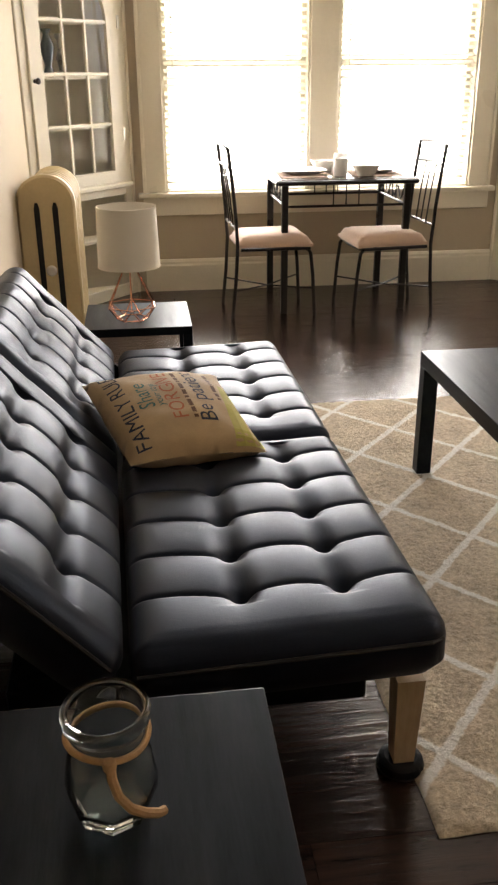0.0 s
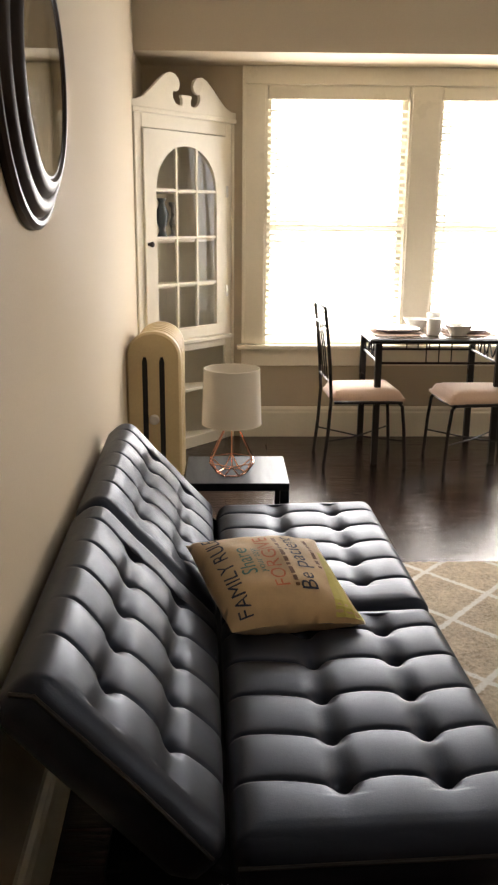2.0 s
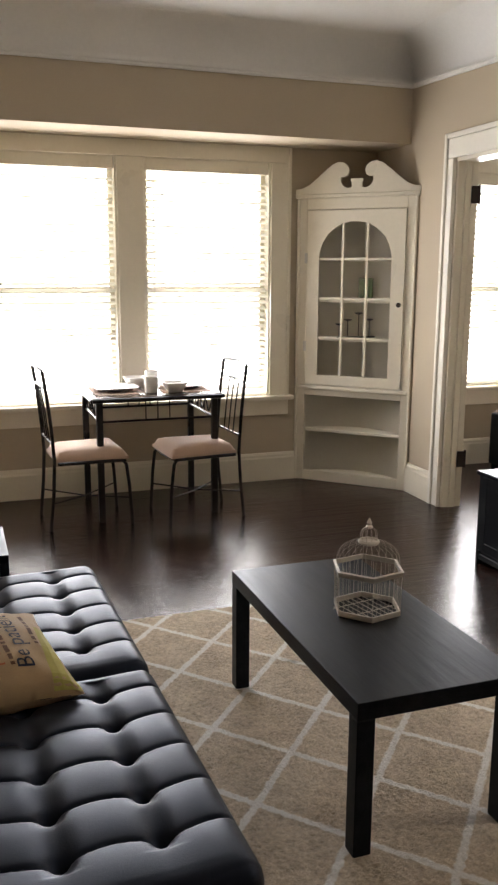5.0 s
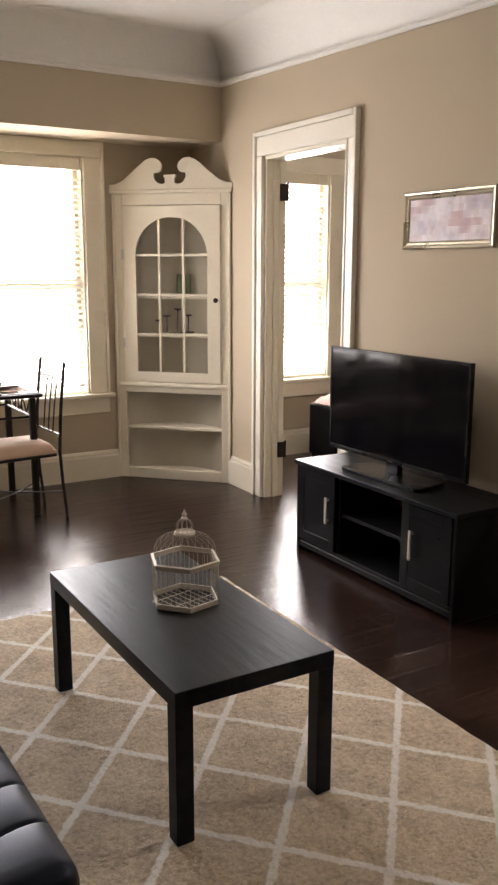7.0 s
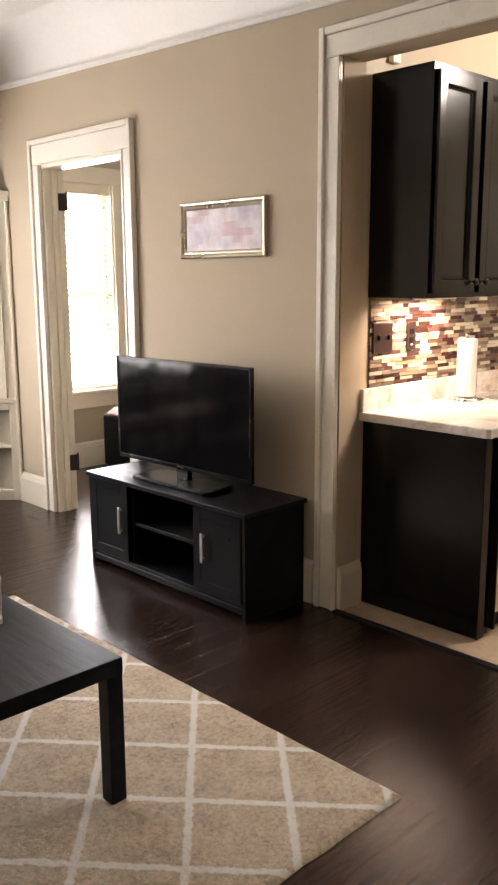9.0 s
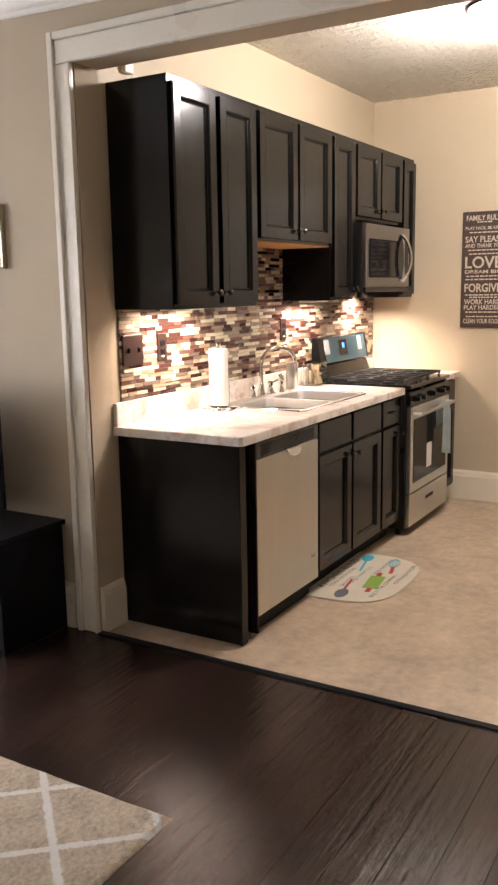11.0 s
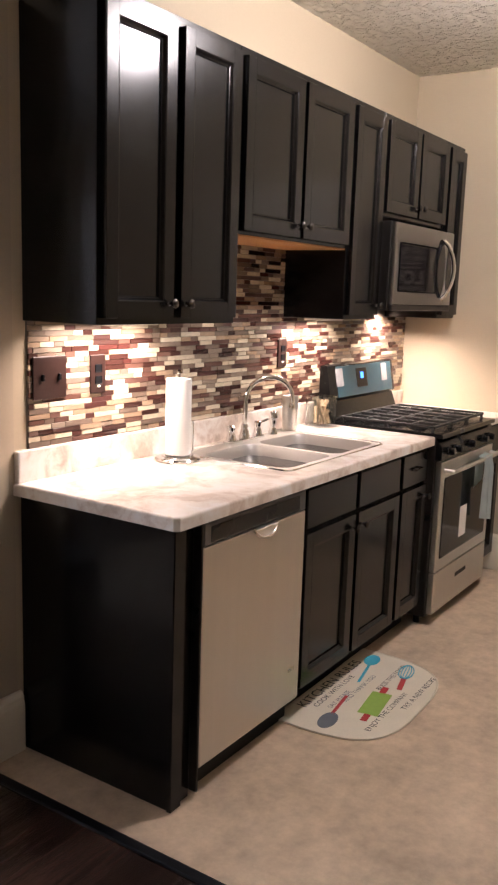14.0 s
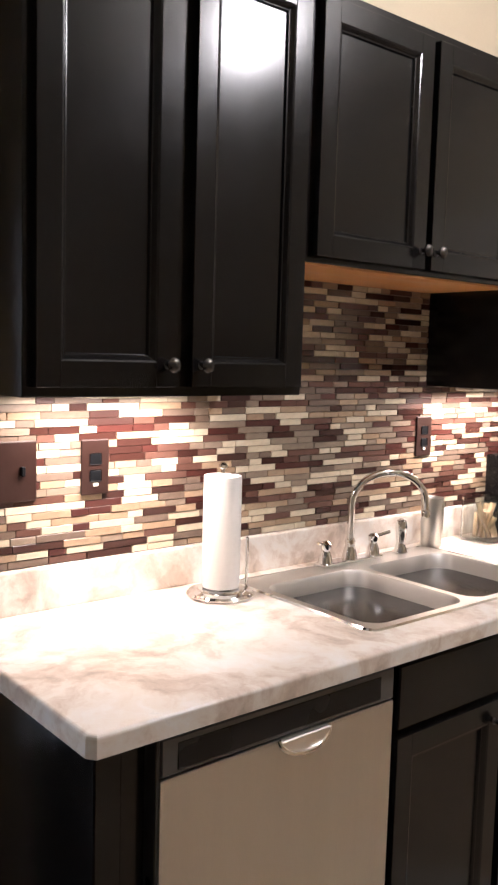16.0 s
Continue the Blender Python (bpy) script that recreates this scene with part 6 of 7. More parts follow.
def rounded(x0, x1, y0, y1, r, z, n=6):
    pts = []
    for cx, cy, a0 in ((x1 - r, y1 - r, 0), (x0 + r, y1 - r, 90), (x0 + r, y0 + r, 180), (x1 - r, y0 + r, 270)):
        for k in range(n + 1):
            a = radians(a0 + 90 * k / n)
            pts.append((cx + r * math.cos(a), cy + r * math.sin(a), z))
    return pts


def loft(rings, cap_last=True):
    bm = bmesh.new()
    rows = [[bm.verts.new(p) for p in ring] for ring in rings]
    for a, b in zip(rows, rows[1:]):
        for k in range(len(a)):
            bm.faces.new((a[k], a[(k + 1) % len(a)], b[(k + 1) % len(b)], b[k]))
    if cap_last:
        bm.faces.new(rows[-1])
    return bm


sk = thing("sink", pose(0, 0, 0), "stainless steel double-bowl sink set in the worktop", "sink")
RX0, RX1, RY0, RY1 = SX0 - 0.018, SX1 + 0.018, SYa - 0.018, SYb + 0.075
MID = (SX0 + SX1) / 2
B1 = (SX0 + 0.008, MID - 0.011, SYa + 0.006, SYb - 0.010)
B2 = (MID + 0.011, SX1 - 0.008, SYa + 0.006, SYb - 0.010)
M_BOWL = brushed("sink_bowl_steel", (0.64, 0.62, 0.59), 0.52, (12, 1, 1))
bm = bmesh.new()
edges = []
for pts in (rounded(RX0, RX1, RY0, RY1, 0.03, CZ1 + 0.004), rounded(*B1, 0.055, CZ1 + 0.004), rounded(*B2, 0.055, CZ1 + 0.004)):
    vs = [bm.verts.new(p) for p in pts]
    edges += [bm.edges.new((vs[k], vs[(k + 1) % len(vs)])) for k in range(len(vs))]
bmesh.ops.triangle_fill(bm, use_beauty=True, edges=edges)
part("deck", bm, M_SINK, sk, smooth=True)
part("rim", loft([rounded(RX0 + 0.004, RX1 - 0.004, RY0 + 0.004, RY1 - 0.004, 0.028, CZ1 + 0.0042), rounded(RX0, RX1, RY0, RY1, 0.03, CZ1 + 0.0055), rounded(RX0 - 0.004, RX1 + 0.004, RY0 - 0.004, RY1 + 0.004, 0.034, CZ1 + 0.0005)], False), M_CHROME, sk, smooth=True)
for B in (B1, B2):
    x0, x1, y0, y1 = B
    rings = [rounded(x0 + i, x1 - i, y0 + i, y1 - i, rad, CZ1 + dz) for i, dz, rad in ((0, 0.004, 0.055), (0.004, -0.004, 0.055), (0.009, -0.05, 0.06), (0.015, -0.09, 0.065), (0.026, -0.118, 0.07), (0.042, -0.138, 0.07), (0.064, -0.150, 0.06), (0.095, -0.157, 0.05), (0.140, -0.161, 0.03))]
    bo = part("bowl", loft(rings), M_BOWL, sk, smooth=True)
    part("drain", lathe(((0.04, 0), (0.04, 0.003), (0.03, 0.003), (0.026, 0.001)), 20, ((x0 + x1) / 2, (y0 + y1) / 2, CZ1 - 0.162)), M_CHROME, bo)

fz = CZ1 + 0.005
fa = thing("faucet", pose(4.765, 2.832, fz), "chrome high-arc kitchen faucet with two lever handles", "faucet")
part("base_plate", box(-0.125, 0.125, -0.022, 0.022, 0, 0.010, 0.004, 2), M_CHROME, fa)
part("column", lathe(((0.024, 0.010), (0.020, 0.03), (0.014, 0.05), (0.016, 0.06), (0.012, 0.07)), 20), M_CHROME, fa, smooth=True)
arc = [(0, 0, 0.06), (0, 0, 0.17)] + [(0.215 * 0.5 * (1 - math.cos(a)), -0.10 * 0.5 * (1 - math.cos(a)), 0.17 + 0.095 * math.sin(a)) for a in (math.pi * k / 14 for k in range(1, 14))] + [(0.215, -0.10, 0.165), (0.216, -0.101, 0.145)]
part("spout", tube(arc, 0.0105, 12), M_CHROME, fa, smooth=True)
part("spout_tip", lathe(((0.013, 0.0), (0.013, 0.018), (0.010, 0.022)), 14, (0.216, -0.101, 0.128)), M_CHROME, fa, smooth=True)
for s in (-1, 1):
    hd = part("handle", lathe(((0.022, 0.010), (0.018, 0.03), (0.012, 0.045), (0.016, 0.055), (0.017, 0.066), (0.008, 0.074)), 18, (s * 0.10, 0, 0)), M_CHROME, fa, smooth=True)
    part("lever", tube([(s * 0.10, 0, 0.062), (s * 0.125, -0.012, 0.070), (s * 0.15, -0.02, 0.076)], 0.005, 8), M_CHROME, hd, smooth=True)
sp = solid("side_sprayer", lathe(((0.022, 0), (0.018, 0.012), (0.013, 0.03), (0.017, 0.055), (0.019, 0.08), (0.015, 0.098), (0.006, 0.104)), 18), M_CHROME, "chrome side sprayer beside the faucet", "sprayer", smooth=True)
sp.location = (4.995, 2.834, fz)
tb = solid("tumbler", lathe(((0.031, 0), (0.034, 0.004), (0.038, 0.155), (0.037, 0.159), (0.034, 0.155), (0.029, 0.01), (0.004, 0.008)), 26), M_STEEL, "brushed steel tumbler by the sink", "tumbler", smooth=True)
tb.location = (5.165, 2.850, CZ1 + 0.0005)

can = thing("glass_canister", pose(5.395, 2.812, CZ1 + 0.001), "square clear glass canister holding pale wooden pieces", "canister")
rg = [rounded(-0.058, 0.058, -0.058, 0.058, 0.014, 0.0), rounded(-0.058, 0.058, -0.058, 0.058, 0.014, 0.145), rounded(-0.054, 0.054, -0.054, 0.054, 0.012, 0.145), rounded(-0.054, 0.054, -0.054, 0.054, 0.012, 0.006)]
part("glass_body", loft(rg), M_JAR, can, smooth=True)
rngc = random.Random(8)
for k in range(11):
    a = rngc.uniform(0, 6.28)
    x, y = rngc.uniform(-0.022, 0.022), rngc.uniform(-0.022, 0.022)
    part("wooden_piece", tube([(x - 0.018 * math.cos(a), y - 0.018 * math.sin(a), 0.012), (x + 0.02 * math.cos(a), y + 0.02 * math.sin(a), 0.115 + rngc.uniform(-0.04, 0.015))], 0.0095, 8), M_BEECH, can)

pt = thing("paper_towel_holder", pose(4.246, 2.780, CZ1 + 0.001), "chrome upright holder with a white paper towel roll", "paper towel holder")
part("base", lathe(((0.082, 0), (0.085, 0.006), (0.080, 0.012), (0.060, 0.016), (0.058, 0.020), (0.01, 0.021)), 36), M_CHROME, pt, smooth=True)
M_PAPER = surface("white_paper", (0.82, 0.80, 0.76), 0.85, vary=0.04, fine=120, bump_depth=0.0012)
part("paper_roll", lathe(((0.018, 0.023), (0.046, 0.023), (0.0475, 0.03), (0.0475, 0.296), (0.046, 0.302), (0.018, 0.302)), 40), M_PAPER, pt, "white paper towel roll", smooth=True)
part("rod", lathe(((0.005, 0.02), (0.005, 0.318), (0.011, 0.322), (0.011, 0.330), (0.004, 0.335)), 12), M_CHROME, pt, smooth=True)
part("tension_arm", tube([(0.074, -0.012, 0.012), (0.074, -0.012, 0.135), (0.072, -0.012, 0.140)], 0.004, 8), M_CHROME, pt)

# outlets
M_PLATE = surface("oil_rubbed_bronze_plate", (0.030, 0.014, 0.011), 0.35, 0.3, 0.2)
YT = KY - 0.0095


def wall_plate(x0, x1, z0, z1, kind, label):
    p = thing("switch_plate" if kind == "switch" else "outlet", pose((x0 + x1) / 2, YT, (z0 + z1) / 2), label, "switch" if kind == "switch" else "outlet", "wall plates")
    w, h = (x1 - x0) / 2, (z1 - z0) / 2
    part("plate", box(-w, w, -0.007, 0.0, -h, h, 0.003, 2), M_PLATE, p)
    if kind == "switch":
        for s in (-1, 1):
            part("toggle", box(s * w * 0.5 - 0.005, s * w * 0.5 + 0.005, -0.018, -0.006, -0.010, 0.012, 0.002), M_BLACK, p)
    else:
        for z in (-0.020, 0.020):
            part("socket", box(-0.016, 0.016, -0.009, -0.0065, z - 0.014, z + 0.014, 0.003), M_BLACK, p)
        part("reset_button", box(-0.006, 0.006, -0.010, -0.0065, -0.045, -0.038), M_WHITE, p)


wall_plate(3.668, 3.812, 1.170, 1.308, "switch", "dark bronze double switch plate on the mosaic")
wall_plate(3.925, 3.998, 1.172, 1.304, "outlet", "dark bronze outlet plate on the mosaic")
wall_plate(5.140, 5.214, 1.200, 1.330, "outlet", "dark bronze outlet plate near the sink")

# ==== gas range ====
RX, RF = 5.490, 2.228
st = thing("gas_range", pose(RX, RF, 0), "stainless steel gas range with black grates and blue-filmed backguard", "range")
W = 0.758
part("body", box(0.0, W, 0.03, 0.655, 0.04, 0.900, 0.003), M_METALBLACK, st)
M_ENAMEL = surface("black_enamel", (0.006, 0.006, 0.006), 0.2, vary=0.1, bump_depth=0, spec=0.2)
part("cooktop", box(-0.002, W + 0.002, 0.0, 0.60, 0.9005, 0.922, 0.006, 2), M_ENAMEL, st)
part("control_panel", prism([(0.0, 0.800), (0.0, 0.865), (0.03, 0.8995), (0.06, 0.8995), (0.06, 0.800)], W - 0.004, "x", 0.002), M_ENAMEL, st)
for x in (0.09, 0.19, 0.379, 0.57, 0.67):
    kn = part("knob", lathe(((0.022, 0), (0.022, 0.006), (0.018, 0.010), (0.016, 0.034), (0.010, 0.036)), 20), M_BEZEL, st, smooth=True)
    kn.matrix_basis = pose(x, 0.004, 0.838, 90, 0, 0)
dr = part("oven_door", box(0.014, W - 0.008, 0.0, 0.029, 0.262, 0.792, 0.005, 2), M_STEEL, st, "brushed steel oven door")
part("oven_window", box(0.060, W - 0.060, -0.003, 0.004, 0.320, 0.715, 0.006), M_SCREEN, dr, "dark glass oven window")
part("door_handle", tube([(0.05, 0.0, 0.748), (0.055, -0.040, 0.748), (0.379, -0.046, 0.748), (W - 0.055, -0.040, 0.748), (W - 0.05, 0.0, 0.748)], 0.012, 10), M_STEEL, dr, smooth=True)
part("paper_tag", box(0.300, 0.395, -0.0042, -0.0031, 0.375, 0.530), M_PAPER, dr, "white paper tag taped to the window")
d2 = part("drawer", box(0.014, W - 0.008, 0.0, 0.029, 0.055, 0.255, 0.005, 2), M_STEEL, st, "brushed steel storage drawer")
part("drawer_grip", box(0.30, 0.46, -0.002, 0.006, 0.165, 0.195, 0.006), M_BLACK, d2)
for x in (0.03, W - 0.03):
    part("foot", lathe(((0.016, 0), (0.014, 0.04)), 12, (x, 0.08, 0)), M_BLACK, st)
    part("foot", lathe(((0.016, 0), (0.014, 0.04)), 12, (x, 0.60, 0)), M_BLACK, st)
M_FILM = surface("teal_protective_film", (0.024, 0.075, 0.10), 0.4, 0.0, 0.12, coarse=6, fine=40)
bg = part("backguard", prism([(0.565, 0.922), (0.60, 1.015), (0.585, 1.03), (0.615, 1.190), (0.632, 1.196), (0.652, 1.19), (0.652, 0.922)], W, "x", 0.0), M_ENAMEL, st, "black backguard")


def on_guard(name, x0, x1, s0, s1, material, label, lift=0.002):
    """A thin plate lying on the sloped face of the backguard; s runs up the slope."""
    a, b = Vector((0.585, 1.03)), Vector((0.615, 1.190))
    n = Vector((-(b - a).y, (b - a).x)).normalized()
    p, q = a + (b - a) * s0 + n * lift, a + (b - a) * s1 + n * lift
    pts = [(p.x, p.y), (q.x, q.y), (q.x + 0.004, q.y), (p.x + 0.004, p.y)]
    return part(name, prism(pts, x1 - x0, "x", x0), material, bg, label)


on_guard("blue_film", 0.085, W - 0.03, 0.02, 0.97, M_FILM, "teal blue protective film")
on_guard("display", 0.30, 0.42, 0.25, 0.85, M_SCREEN, "dark clock display", 0.004)
on_guard("digits", 0.345, 0.375, 0.52, 0.72, emitter("blue_digits", (0.05, 0.25, 1.0), 3.0), "glowing blue digits", 0.006)
M_TAG = surface("grey_printed_sticker", (0.34, 0.34, 0.34), 0.6, vary=0.3, coarse=60, fine=200)
on_guard("sticker", 0.08, 0.150, 0.35, 0.90, M_TAG, "white paper sticker", 0.004)
on_guard("sticker", 0.60, 0.665, 0.35, 0.92, M_TAG, "white paper sticker", 0.004)
M_GRATE = surface("cast_iron_grate", (0.012, 0.012, 0.012), 0.5, 0.3, 0.2, bump_depth=0.0006)
for gx in (0.03, 0.265, 0.50):
    bm = bmesh.new()
    gw = 0.228
    for y in (0.06, 0.30, 0.54):
        add_box(bm, gx, gx + gw, y - 0.006, y + 0.006, 0.940, 0.952, 0.002)
    for x in (gx + 0.006, gx + gw / 2, gx + gw - 0.006):
        add_box(bm, x - 0.006, x + 0.006, 0.06, 0.54, 0.941, 0.953, 0.002)
    for x in (gx + 0.006, gx + gw - 0.006):
        for y in (0.065, 0.30, 0.535):
            add_box(bm, x - 0.006, x + 0.006, y - 0.006, y + 0.006, 0.9225, 0.941)
    for y in (0.18, 0.42):
        add_box(bm, gx + 0.04, gx + gw - 0.04, y - 0.005, y + 0.005, 0.942, 0.952, 0.002)
    part("grate", bm, M_GRATE, st, "black cast-iron grate")
for x in (0.145, 0.379, 0.615):
    for y in (0.18, 0.42):
        part("burner", lathe(((0.045, 0.9222), (0.045, 0.930), (0.032, 0.932), (0.030, 0.938), (0.005, 0.939)), 20, (x, y, 0)), M_GRATE, st)


def hanging_towel():
    bm = bmesh.new()
    n, rows = 14, 18
    g = []
    for i in range(n + 1):
        col = []
        for j in range(rows + 1):
            u, s = i / n, j / rows
            x = 0.455 + 0.135 * u
            fold = 0.010 * math.sin(u * 13 + 0.6 * s) * (0.4 + s)
            if s < 0.30:
                q = s / 0.30
                y, z = -0.010, 0.60 + 0.15 * q + 0.03 * u
                y = -0.010 + 0.3 * fold
            elif s < 0.40:
                a = math.pi * (s - 0.30) / 0.10
                y, z = -0.043 + 0.022 * math.cos(a) + 0.010, 0.752 + 0.014 * math.sin(a)
            else:
                q = (s - 0.40) / 0.60
                y, z = -0.062 + fold, 0.750 - 0.30 * q - 0.03 * u
            col.append(bm.verts.new((x + 0.012 * (s - 0.4) * (u - 0.5), y, z)))
        g.append(col)
    for i in range(n):
        for j in range(rows):
            bm.faces.new((g[i][j], g[i + 1][j], g[i + 1][j + 1], g[i][j + 1]))
    bmesh.ops.solidify(bm, geom=list(bm.faces), thickness=0.003)
    ob = solid("dish_towel", bm, surface("pale_blue_towel", (0.58, 0.66, 0.66), 0.9, vary=0.1, coarse=20, fine=200, bump_depth=0.001, sheen=0.2), "pale blue dish towel hanging on the oven handle", "towel", smooth=True)
    ob.matrix_basis = pose(RX, RF, 0)


hanging_towel()

# ==== sign, mats, ceiling lamp ====
M_SIGN = surface("dark_brown_board", (0.050, 0.027, 0.018), 0.6, vary=0.25, coarse=8, fine=60, bump_depth=0.0006)
M_CREAM = surface("cream_lettering", (0.50, 0.43, 0.34), 0.7, vary=0.12, bump_depth=0)
SGY, SGZ = 2.116, 1.604
sg = thing("wall_sign", pose(KX1, SGY, SGZ), "dark brown wooden sign with cream household rules", "sign")
part("board", box(-0.018, -0.001, -0.150, 0.150, -0.387, 0.387, 0.003), M_SIGN, sg)


def sign_line(text, z, height, width):
    bm = words(text, 1.0, True, 0.022)
    xs = [v.co.x for v in bm.verts]
    ys = [v.co.y for v in bm.verts]
    kx, ky = width / (max(xs) - min(xs)), height / (max(ys) - min(ys))
    cx, cy = (max(xs) + min(xs)) / 2, (max(ys) + min(ys)) / 2
    for v in bm.verts:
        v.co = (-0.0192, -(v.co.x - cx) * kx, z + (v.co.y - cy) * ky)
    pieces("letter", bm, M_CREAM, sg)


for text, z, hgt, wid in (("FAMILY RULES", 0.345, 0.036, 0.245), ("PLAY NICE, BE KIND", 0.277, 0.024, 0.255), ("SAY PLEASE", 0.205, 0.042, 0.255), ("AND THANK YOU", 0.163, 0.028, 0.255), ("LOVE", 0.052, 0.080, 0.250), ("DREAM BIG", -0.010, 0.024, 0.250), ("FORGIVE", -0.118, 0.058, 0.250), ("WORK HARD", -0.212, 0.034, 0.250), ("PLAY HARDER", -0.250, 0.030, 0.250), ("CLEAN YOUR ROOM", -0.343, 0.032, 0.255)):
    sign_line(text, z, hgt, wid)
for z, wid in ((0.318, 0.10), (0.250, 0.23), (0.133, 0.24), (0.108, 0.20), (-0.040, 0.23), (-0.062, 0.24), (-0.166, 0.24), (-0.182, 0.20), (-0.282, 0.24), (-0.312, 0.22)):
    bm = bmesh.new()
    rs = random.Random(int(1000 * (z + 1)))
    y = -wid / 2
    while y < wid / 2 - 0.01:
        l = rs.uniform(0.012, 0.032)
        add_box(bm, -0.0194, -0.0182, y, min(y + l, wid / 2), z - 0.0042, z + 0.0042)
        y += l + 0.006
    pieces("small_word", bm, M_CREAM, sg)

M_MATCREAM = surface("cream_mat", (0.66, 0.60, 0.48), 0.85, vary=0.08, coarse=8, fine=150, bump_depth=0.0008)
INK = {"black": surface("black_mat_print", (0.03, 0.03, 0.035), 0.8), "red": surface("red_mat_print", (0.42, 0.04, 0.04), 0.8), "green": surface("green_mat_print", (0.24, 0.38, 0.06), 0.8), "blue": surface("blue_mat_print", (0.05, 0.36, 0.52), 0.8), "grey": surface("grey_mat_print", (0.12, 0.13, 0.15), 0.8)}
km = thing("kitchen_mat", pose(4.675, 2.355, -0.0018, 0, 0, 1) @ Matrix.Diagonal((1.11, 0.97, 1, 1)), "cream half-oval kitchen mat printed with utensils and words", "mat")
mo = []
for k in range(41):
    a = math.pi * k / 40
    mo.append((0.345 * math.copysign(abs(math.cos(a)) ** 0.55, math.cos(a)), -0.03 - 0.40 * math.sin(a) ** 0.6))
mo = [(0.345, 0.0)] + mo + [(-0.345, 0.0)]
part("mat_body", prism(mo, 0.007, "z", 0.0, 0.0015), M_MATCREAM, km)
bound = tube([(x, y, 0.005) for x, y in mo], 0.0042, 6, True)
part("bound_edge", bound, M_MATCREAM, km)


def mat_words(text, x, y, size, turn, ink="black"):
    bm = words(text, size)
    bmesh.ops.rotate(bm, verts=bm.verts, matrix=Matrix.Rotation(radians(turn), 3, "Z"))
    bmesh.ops.translate(bm, verts=bm.verts, vec=(x, y, 0.0078))
    pieces("letter", bm, INK[ink], km)


mat_words("KITCHEN RULES", 0.0, -0.040, 0.062, 0)
mat_words("COOK WITH LOVE", -0.05, -0.085, 0.034, 0)
mat_words("SAY PLEASE", -0.10, -0.135, 0.030, 0, "grey")
mat_words("AND THANK YOU", 0.02, -0.160, 0.030, 0, "grey")
mat_words("BLESS THE FOOD", 0.17, -0.225, 0.032, 0)
mat_words("ENJOY THE COMPANY", -0.08, -0.330, 0.032, 0)
mat_words("TRY A NEW RECIPE", 0.11, -0.375, 0.034, 0)


def mat_shape(name, outline, at, turn, ink, lift=0.0074):
    bm = prism(outline, 0.0006, "z", lift)
    bmesh.ops.rotate(bm, verts=bm.verts, matrix=Matrix.Rotation(radians(turn), 3, "Z"))
    bmesh.ops.translate(bm, verts=bm.verts, vec=(at[0], at[1], 0))
    part(name, bm, INK[ink], km)


def oval(a, b, n=20):
    return [(a * math.cos(2 * math.pi * k / n), b * math.sin(2 * math.pi * k / n)) for k in range(n)]


def bar(l, w):
    return [(-l, -w), (l, -w), (l, w), (-l, w)]


mat_shape("spatula_blade", oval(0.058, 0.034), (-0.255, -0.175), 8, "grey")
mat_shape("spatula_handle", bar(0.075, 0.007), (-0.135, -0.155), 8, "red")
mat_shape("spoon_bowl", oval(0.050, 0.034), (0.265, -0.085), 10, "blue")
mat_shape("spoon_handle", bar(0.085, 0.006), (0.145, -0.112), 12, "blue")
mat_shape("rolling_pin", bar(0.088, 0.040), (-0.055, -0.265), 8, "green")
mat_shape("pin_grip", bar(0.026, 0.013), (-0.165, -0.282), 8, "red")
mat_shape("pin_grip", bar(0.026, 0.013), (0.055, -0.248), 8, "red")
for wide in (0.030, 0.019, 0.007):
    wire = [(0.245 + 0.062 * math.cos(q) * math.cos(radians(14)) - wide * math.sin(q) * math.sin(radians(14)), -0.255 + 0.062 * math.cos(q) * math.sin(radians(14)) + wide * math.sin(q) * math.cos(radians(14)), 0.0074) for q in (2 * math.pi * k / 24 for k in range(24))]
    part("whisk_wire", tube(wire, 0.0022, 5, True), INK["blue"], km)
mat_shape("whisk_handle", bar(0.050, 0.011), (0.140, -0.283), 14, "red")

dm = thing("door_mat", pose(6.30, 1.38, -0.0018), "cream oval mat with brown middle before the kitchen door", "mat")
part("mat_body", prism(oval(0.22, 0.40, 36), 0.008, "z", 0.0, 0.002), M_MATCREAM, dm)
part("mat_centre", prism(oval(0.13, 0.28, 30), 0.002, "z", 0.0078), surface("brown_mat", (0.25, 0.17, 0.10), 0.9), dm, "brown woven middle")

cl = thing("ceiling_lamp", pose(4.95, 1.62, ZK) @ Matrix.Diagonal((1, 1, 0.6, 1)), "round frosted ceiling lamp, switched on, with bronze finial", "ceiling lamp")
part("canopy", lathe(((0.17, -0.022), (0.175, -0.012), (0.16, 0.0)), 36), M_IRON, cl)
part("glass_bowl", lathe(((0.012, -0.118), (0.06, -0.112), (0.11, -0.090), (0.145, -0.058), (0.160, -0.023)), 36), emitter("lit_frosted_glass", (1.0, 0.93, 0.82), 14.0), cl, "glowing frosted glass bowl", smooth=True).visible_shadow = False
part("finial", lathe(((0.003, -0.150), (0.010, -0.140), (0.012, -0.130), (0.006, -0.122), (0.016, -0.117)), 14), M_IRON, cl, smooth=True)
bx_top = thing("door_chime", pose(3.78, KY, 2.47), "small white plastic box high on the kitchen wall", "chime")
part("case", box(-0.03, 0.03, -0.025, -0.001, -0.05, 0.05, 0.004), M_WHITE, bx_top)

# ==== hardwood planks ====


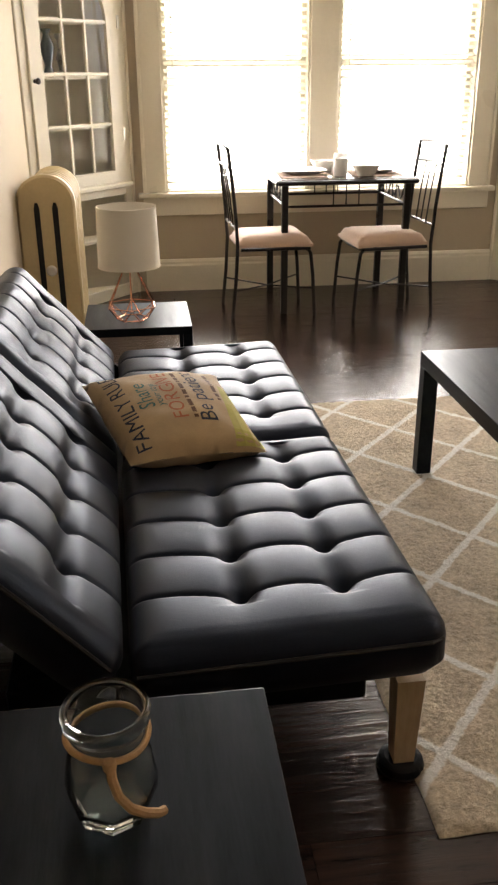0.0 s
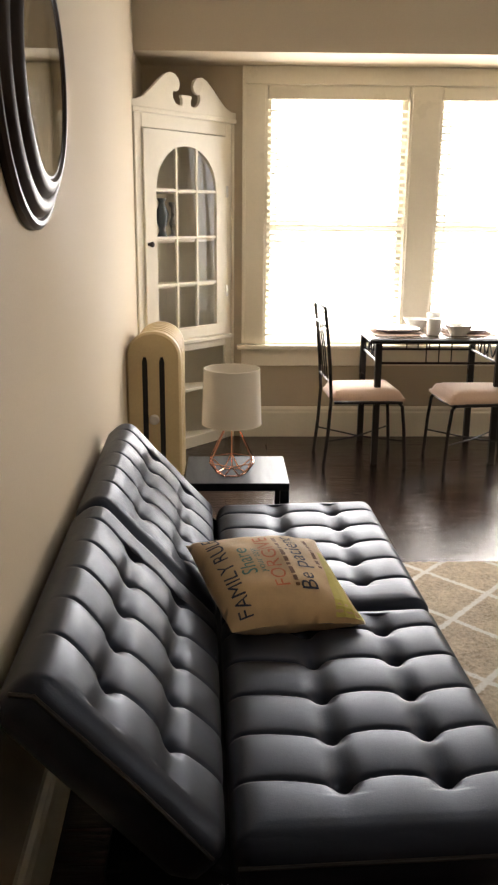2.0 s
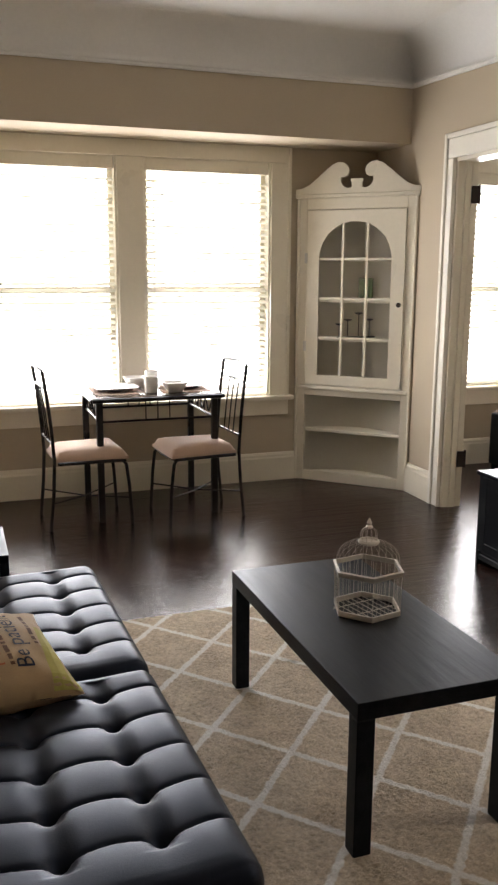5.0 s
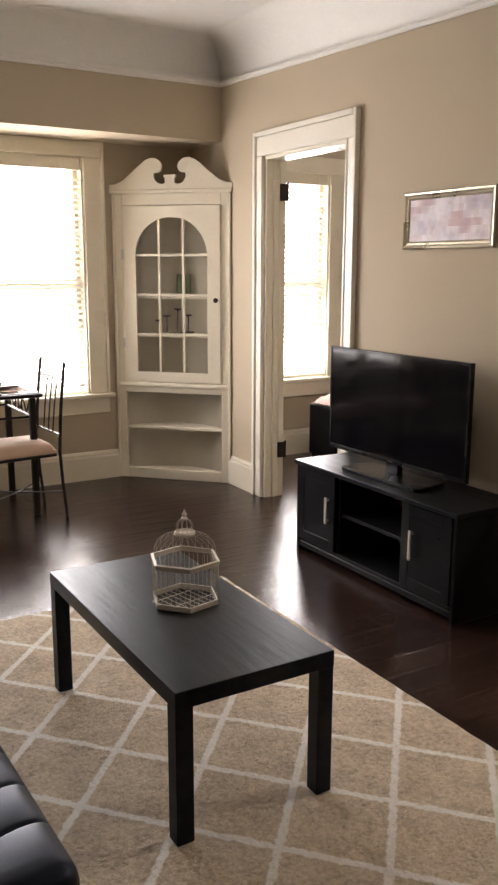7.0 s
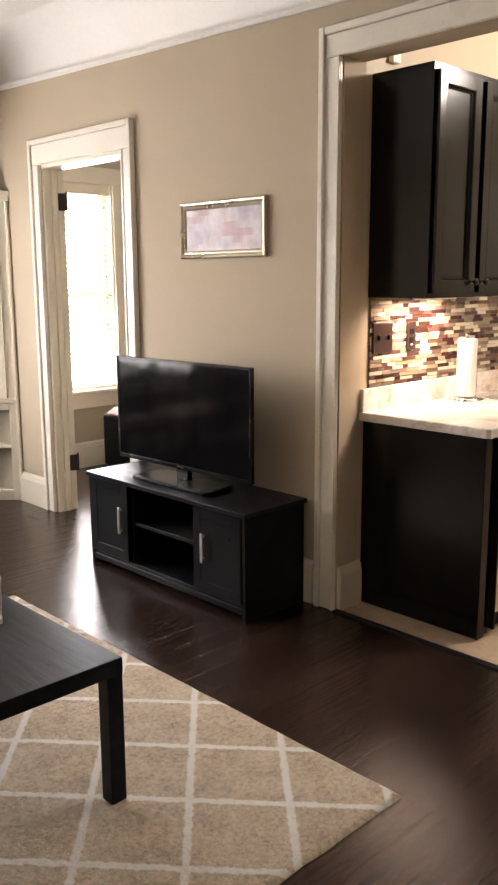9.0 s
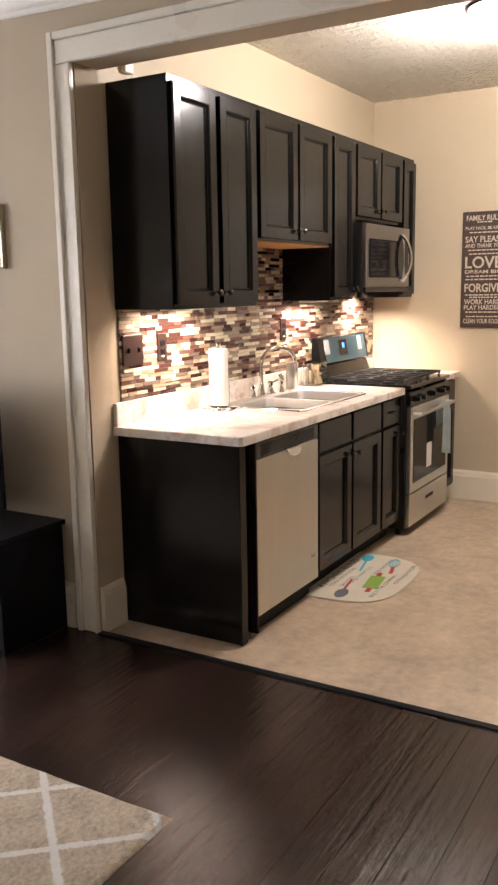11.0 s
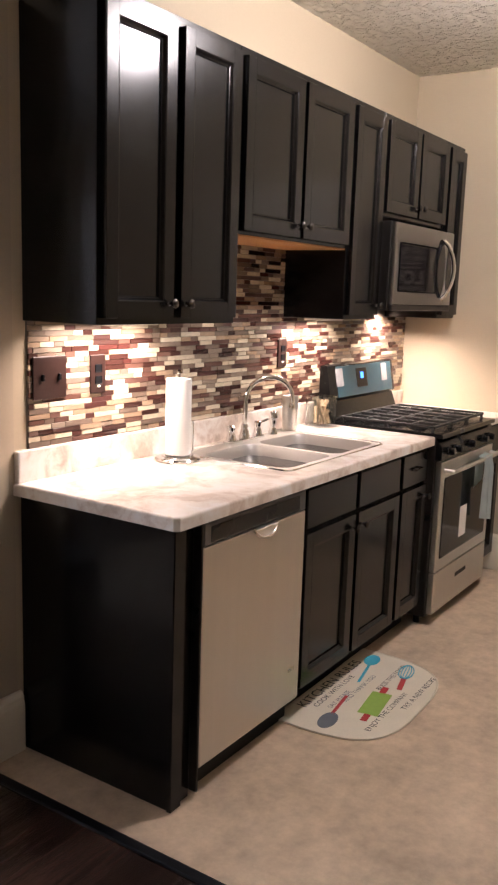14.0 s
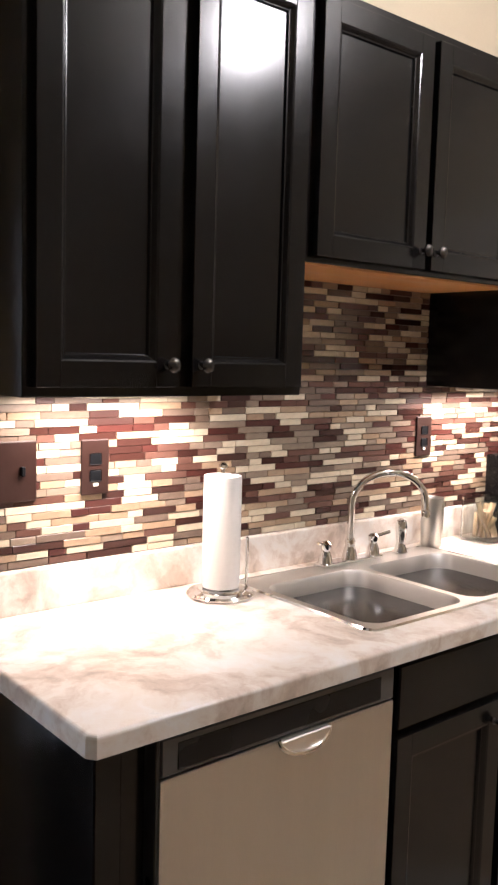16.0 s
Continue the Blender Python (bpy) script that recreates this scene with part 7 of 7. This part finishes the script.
def planks(parent, x0, x1, y0, y1, width):
    rng = random.Random(4)
    cache = {}
    y = y0
    while y < y1 - 0.01:
        w = min(width, y1 - y)
        x = x0 - rng.uniform(0.0, 1.0)
        while x < x1:
            l = rng.choice((0.9, 1.15, 1.4, 1.65))
            a, b = max(x, x0), min(x + l, x1)
            if b - a > 0.02:
                key = (round(b - a, 2), round(w, 3))
                if key not in cache:
                    bm = box(0.0007, b - a - 0.0007, 0.0007, w - 0.0007, -0.012, 0.0, 0.0004)
                    ob = part("plank", bm, M_FLOOR, parent)
                    cache[key] = ob.data
                else:
                    ob = new("plank", cache[key])
                    ob.parent = parent
                ob.location = (a, y, rng.uniform(-0.0004, 0.0))
                ob.rotation_euler = (radians(rng.uniform(-0.03, 0.03)), 0, 0)
            x += l
        y += width


planks(floor, XL, 3.432, YB, YW, 0.125)

# ==== mosaic backsplash ====


def mosaic_material(name, by_object):
    m, nt, b = nodes_of(name)
    if by_object:
        src = nt.nodes.new("ShaderNodeObjectInfo").outputs["Random"]
    else:
        src = nt.nodes.new("ShaderNodeNewGeometry").outputs["Random Per Island"]
    col = ramp(nt, src, ((0.0, (0.62, 0.54, 0.40)), (0.17, (0.36, 0.26, 0.17)), (0.32, (0.17, 0.125, 0.095)), (0.46, (0.045, 0.018, 0.014)), (0.60, (0.25, 0.195, 0.145)), (0.74, (0.12, 0.060, 0.045)), (0.84, (0.60, 0.52, 0.38)), (0.91, (0.066, 0.022, 0.018))), True)
    v = coords(nt, (6, 1, 14))
    n = noise_tex(nt, v, 7.0, 5.0)
    mx = nt.nodes.new("ShaderNodeMix")
    mx.data_type, mx.blend_type = "RGBA", "MULTIPLY"
    mx.inputs[0].default_value = 0.55
    nt.links.new(col, mx.inputs[6])
    nt.links.new(ramp(nt, n, ((0.3, (0.65, 0.62, 0.6)), (0.65, (1, 1, 1)))), mx.inputs[7])
    nt.links.new(mx.outputs[2], b.inputs["Base Color"])
    rg = nt.nodes.new("ShaderNodeMapRange")
    rg.inputs["To Min"].default_value, rg.inputs["To Max"].default_value = 0.08, 0.42
    wn2 = nt.nodes.new("ShaderNodeTexWhiteNoise")
    wn2.noise_dimensions = "1D"
    nt.links.new(src, wn2.inputs["W"])
    nt.links.new(wn2.outputs[0], rg.inputs["Value"])
    nt.links.new(rg.outputs[0], b.inputs["Roughness"])
    return m


M_TILE_A, M_TILE_B = mosaic_material("mosaic_glass_stone", True), mosaic_material("mosaic_glass_stone_far", False)
M_GROUT = surface("grey_grout", (0.20, 0.17, 0.14), 0.85, vary=0.15)
splash = setting("trim_backsplash", box(3.652, KX1 - 0.001, KY - 0.0045, KY - 0.0003, 1.014, 1.748), M_GROUT, "stick mosaic backsplash in cream, brown and grey glass")


def mosaic():
    rng = random.Random(21)
    cache = {}
    rest = bmesh.new()
    rh, gap = 0.0178, 0.0011
    z = 1.0165
    count = 0
    near = 0
    while z < 1.742:
        x = 3.654 - rng.uniform(0, 0.05)
        while x < KX1 - 0.004:
            l = rng.choice((0.045, 0.062, 0.080, 0.100, 0.125))
            a, b = max(x, 3.654), min(x + l - gap, KX1 - 0.003)
            x += l
            if b - a < 0.008:
                continue
            hidden = (z > 1.425 and (a < 4.32 or a > 5.19))
            if hidden:
                continue
            d = 0.0085 + rng.choice((0.0, 0.0, 0.001, 0.002))
            if 3.70 < a < 4.62 and near < 300 and z > 1.05:
                near += 1
                key = (round(b - a, 3), d)
                if key not in cache:
                    ob = part("mosaic_tile", box(0, b - a, -d, -0.004, 0, rh - gap, 0.0009), M_TILE_A, splash)
                    cache[key] = ob.data
                else:
                    ob = new("mosaic_tile", cache[key])
                    ob.parent = splash
                ob.location = (a, KY, z)
            else:
                v = [rest.verts.new(p) for p in ((a, KY - 0.004, z), (b, KY - 0.004, z), (b, KY - 0.004, z + rh - gap), (a, KY - 0.004, z + rh - gap), (a + 0.001, KY - d, z + 0.001), (b - 0.001, KY - d, z + 0.001), (b - 0.001, KY - d, z + rh - gap - 0.001), (a + 0.001, KY - d, z + rh - gap - 0.001))]
                rest.faces.new((v[4], v[5], v[6], v[7]))
                for i, j in ((0, 1), (1, 2), (2, 3), (3, 0)):
                    rest.faces.new((v[i], v[j], v[4 + j], v[4 + i]))
        z += rh
    tagged(part("mosaic_tiles_far", rest, M_TILE_B, splash), "", "", "", "stuff")


mosaic()
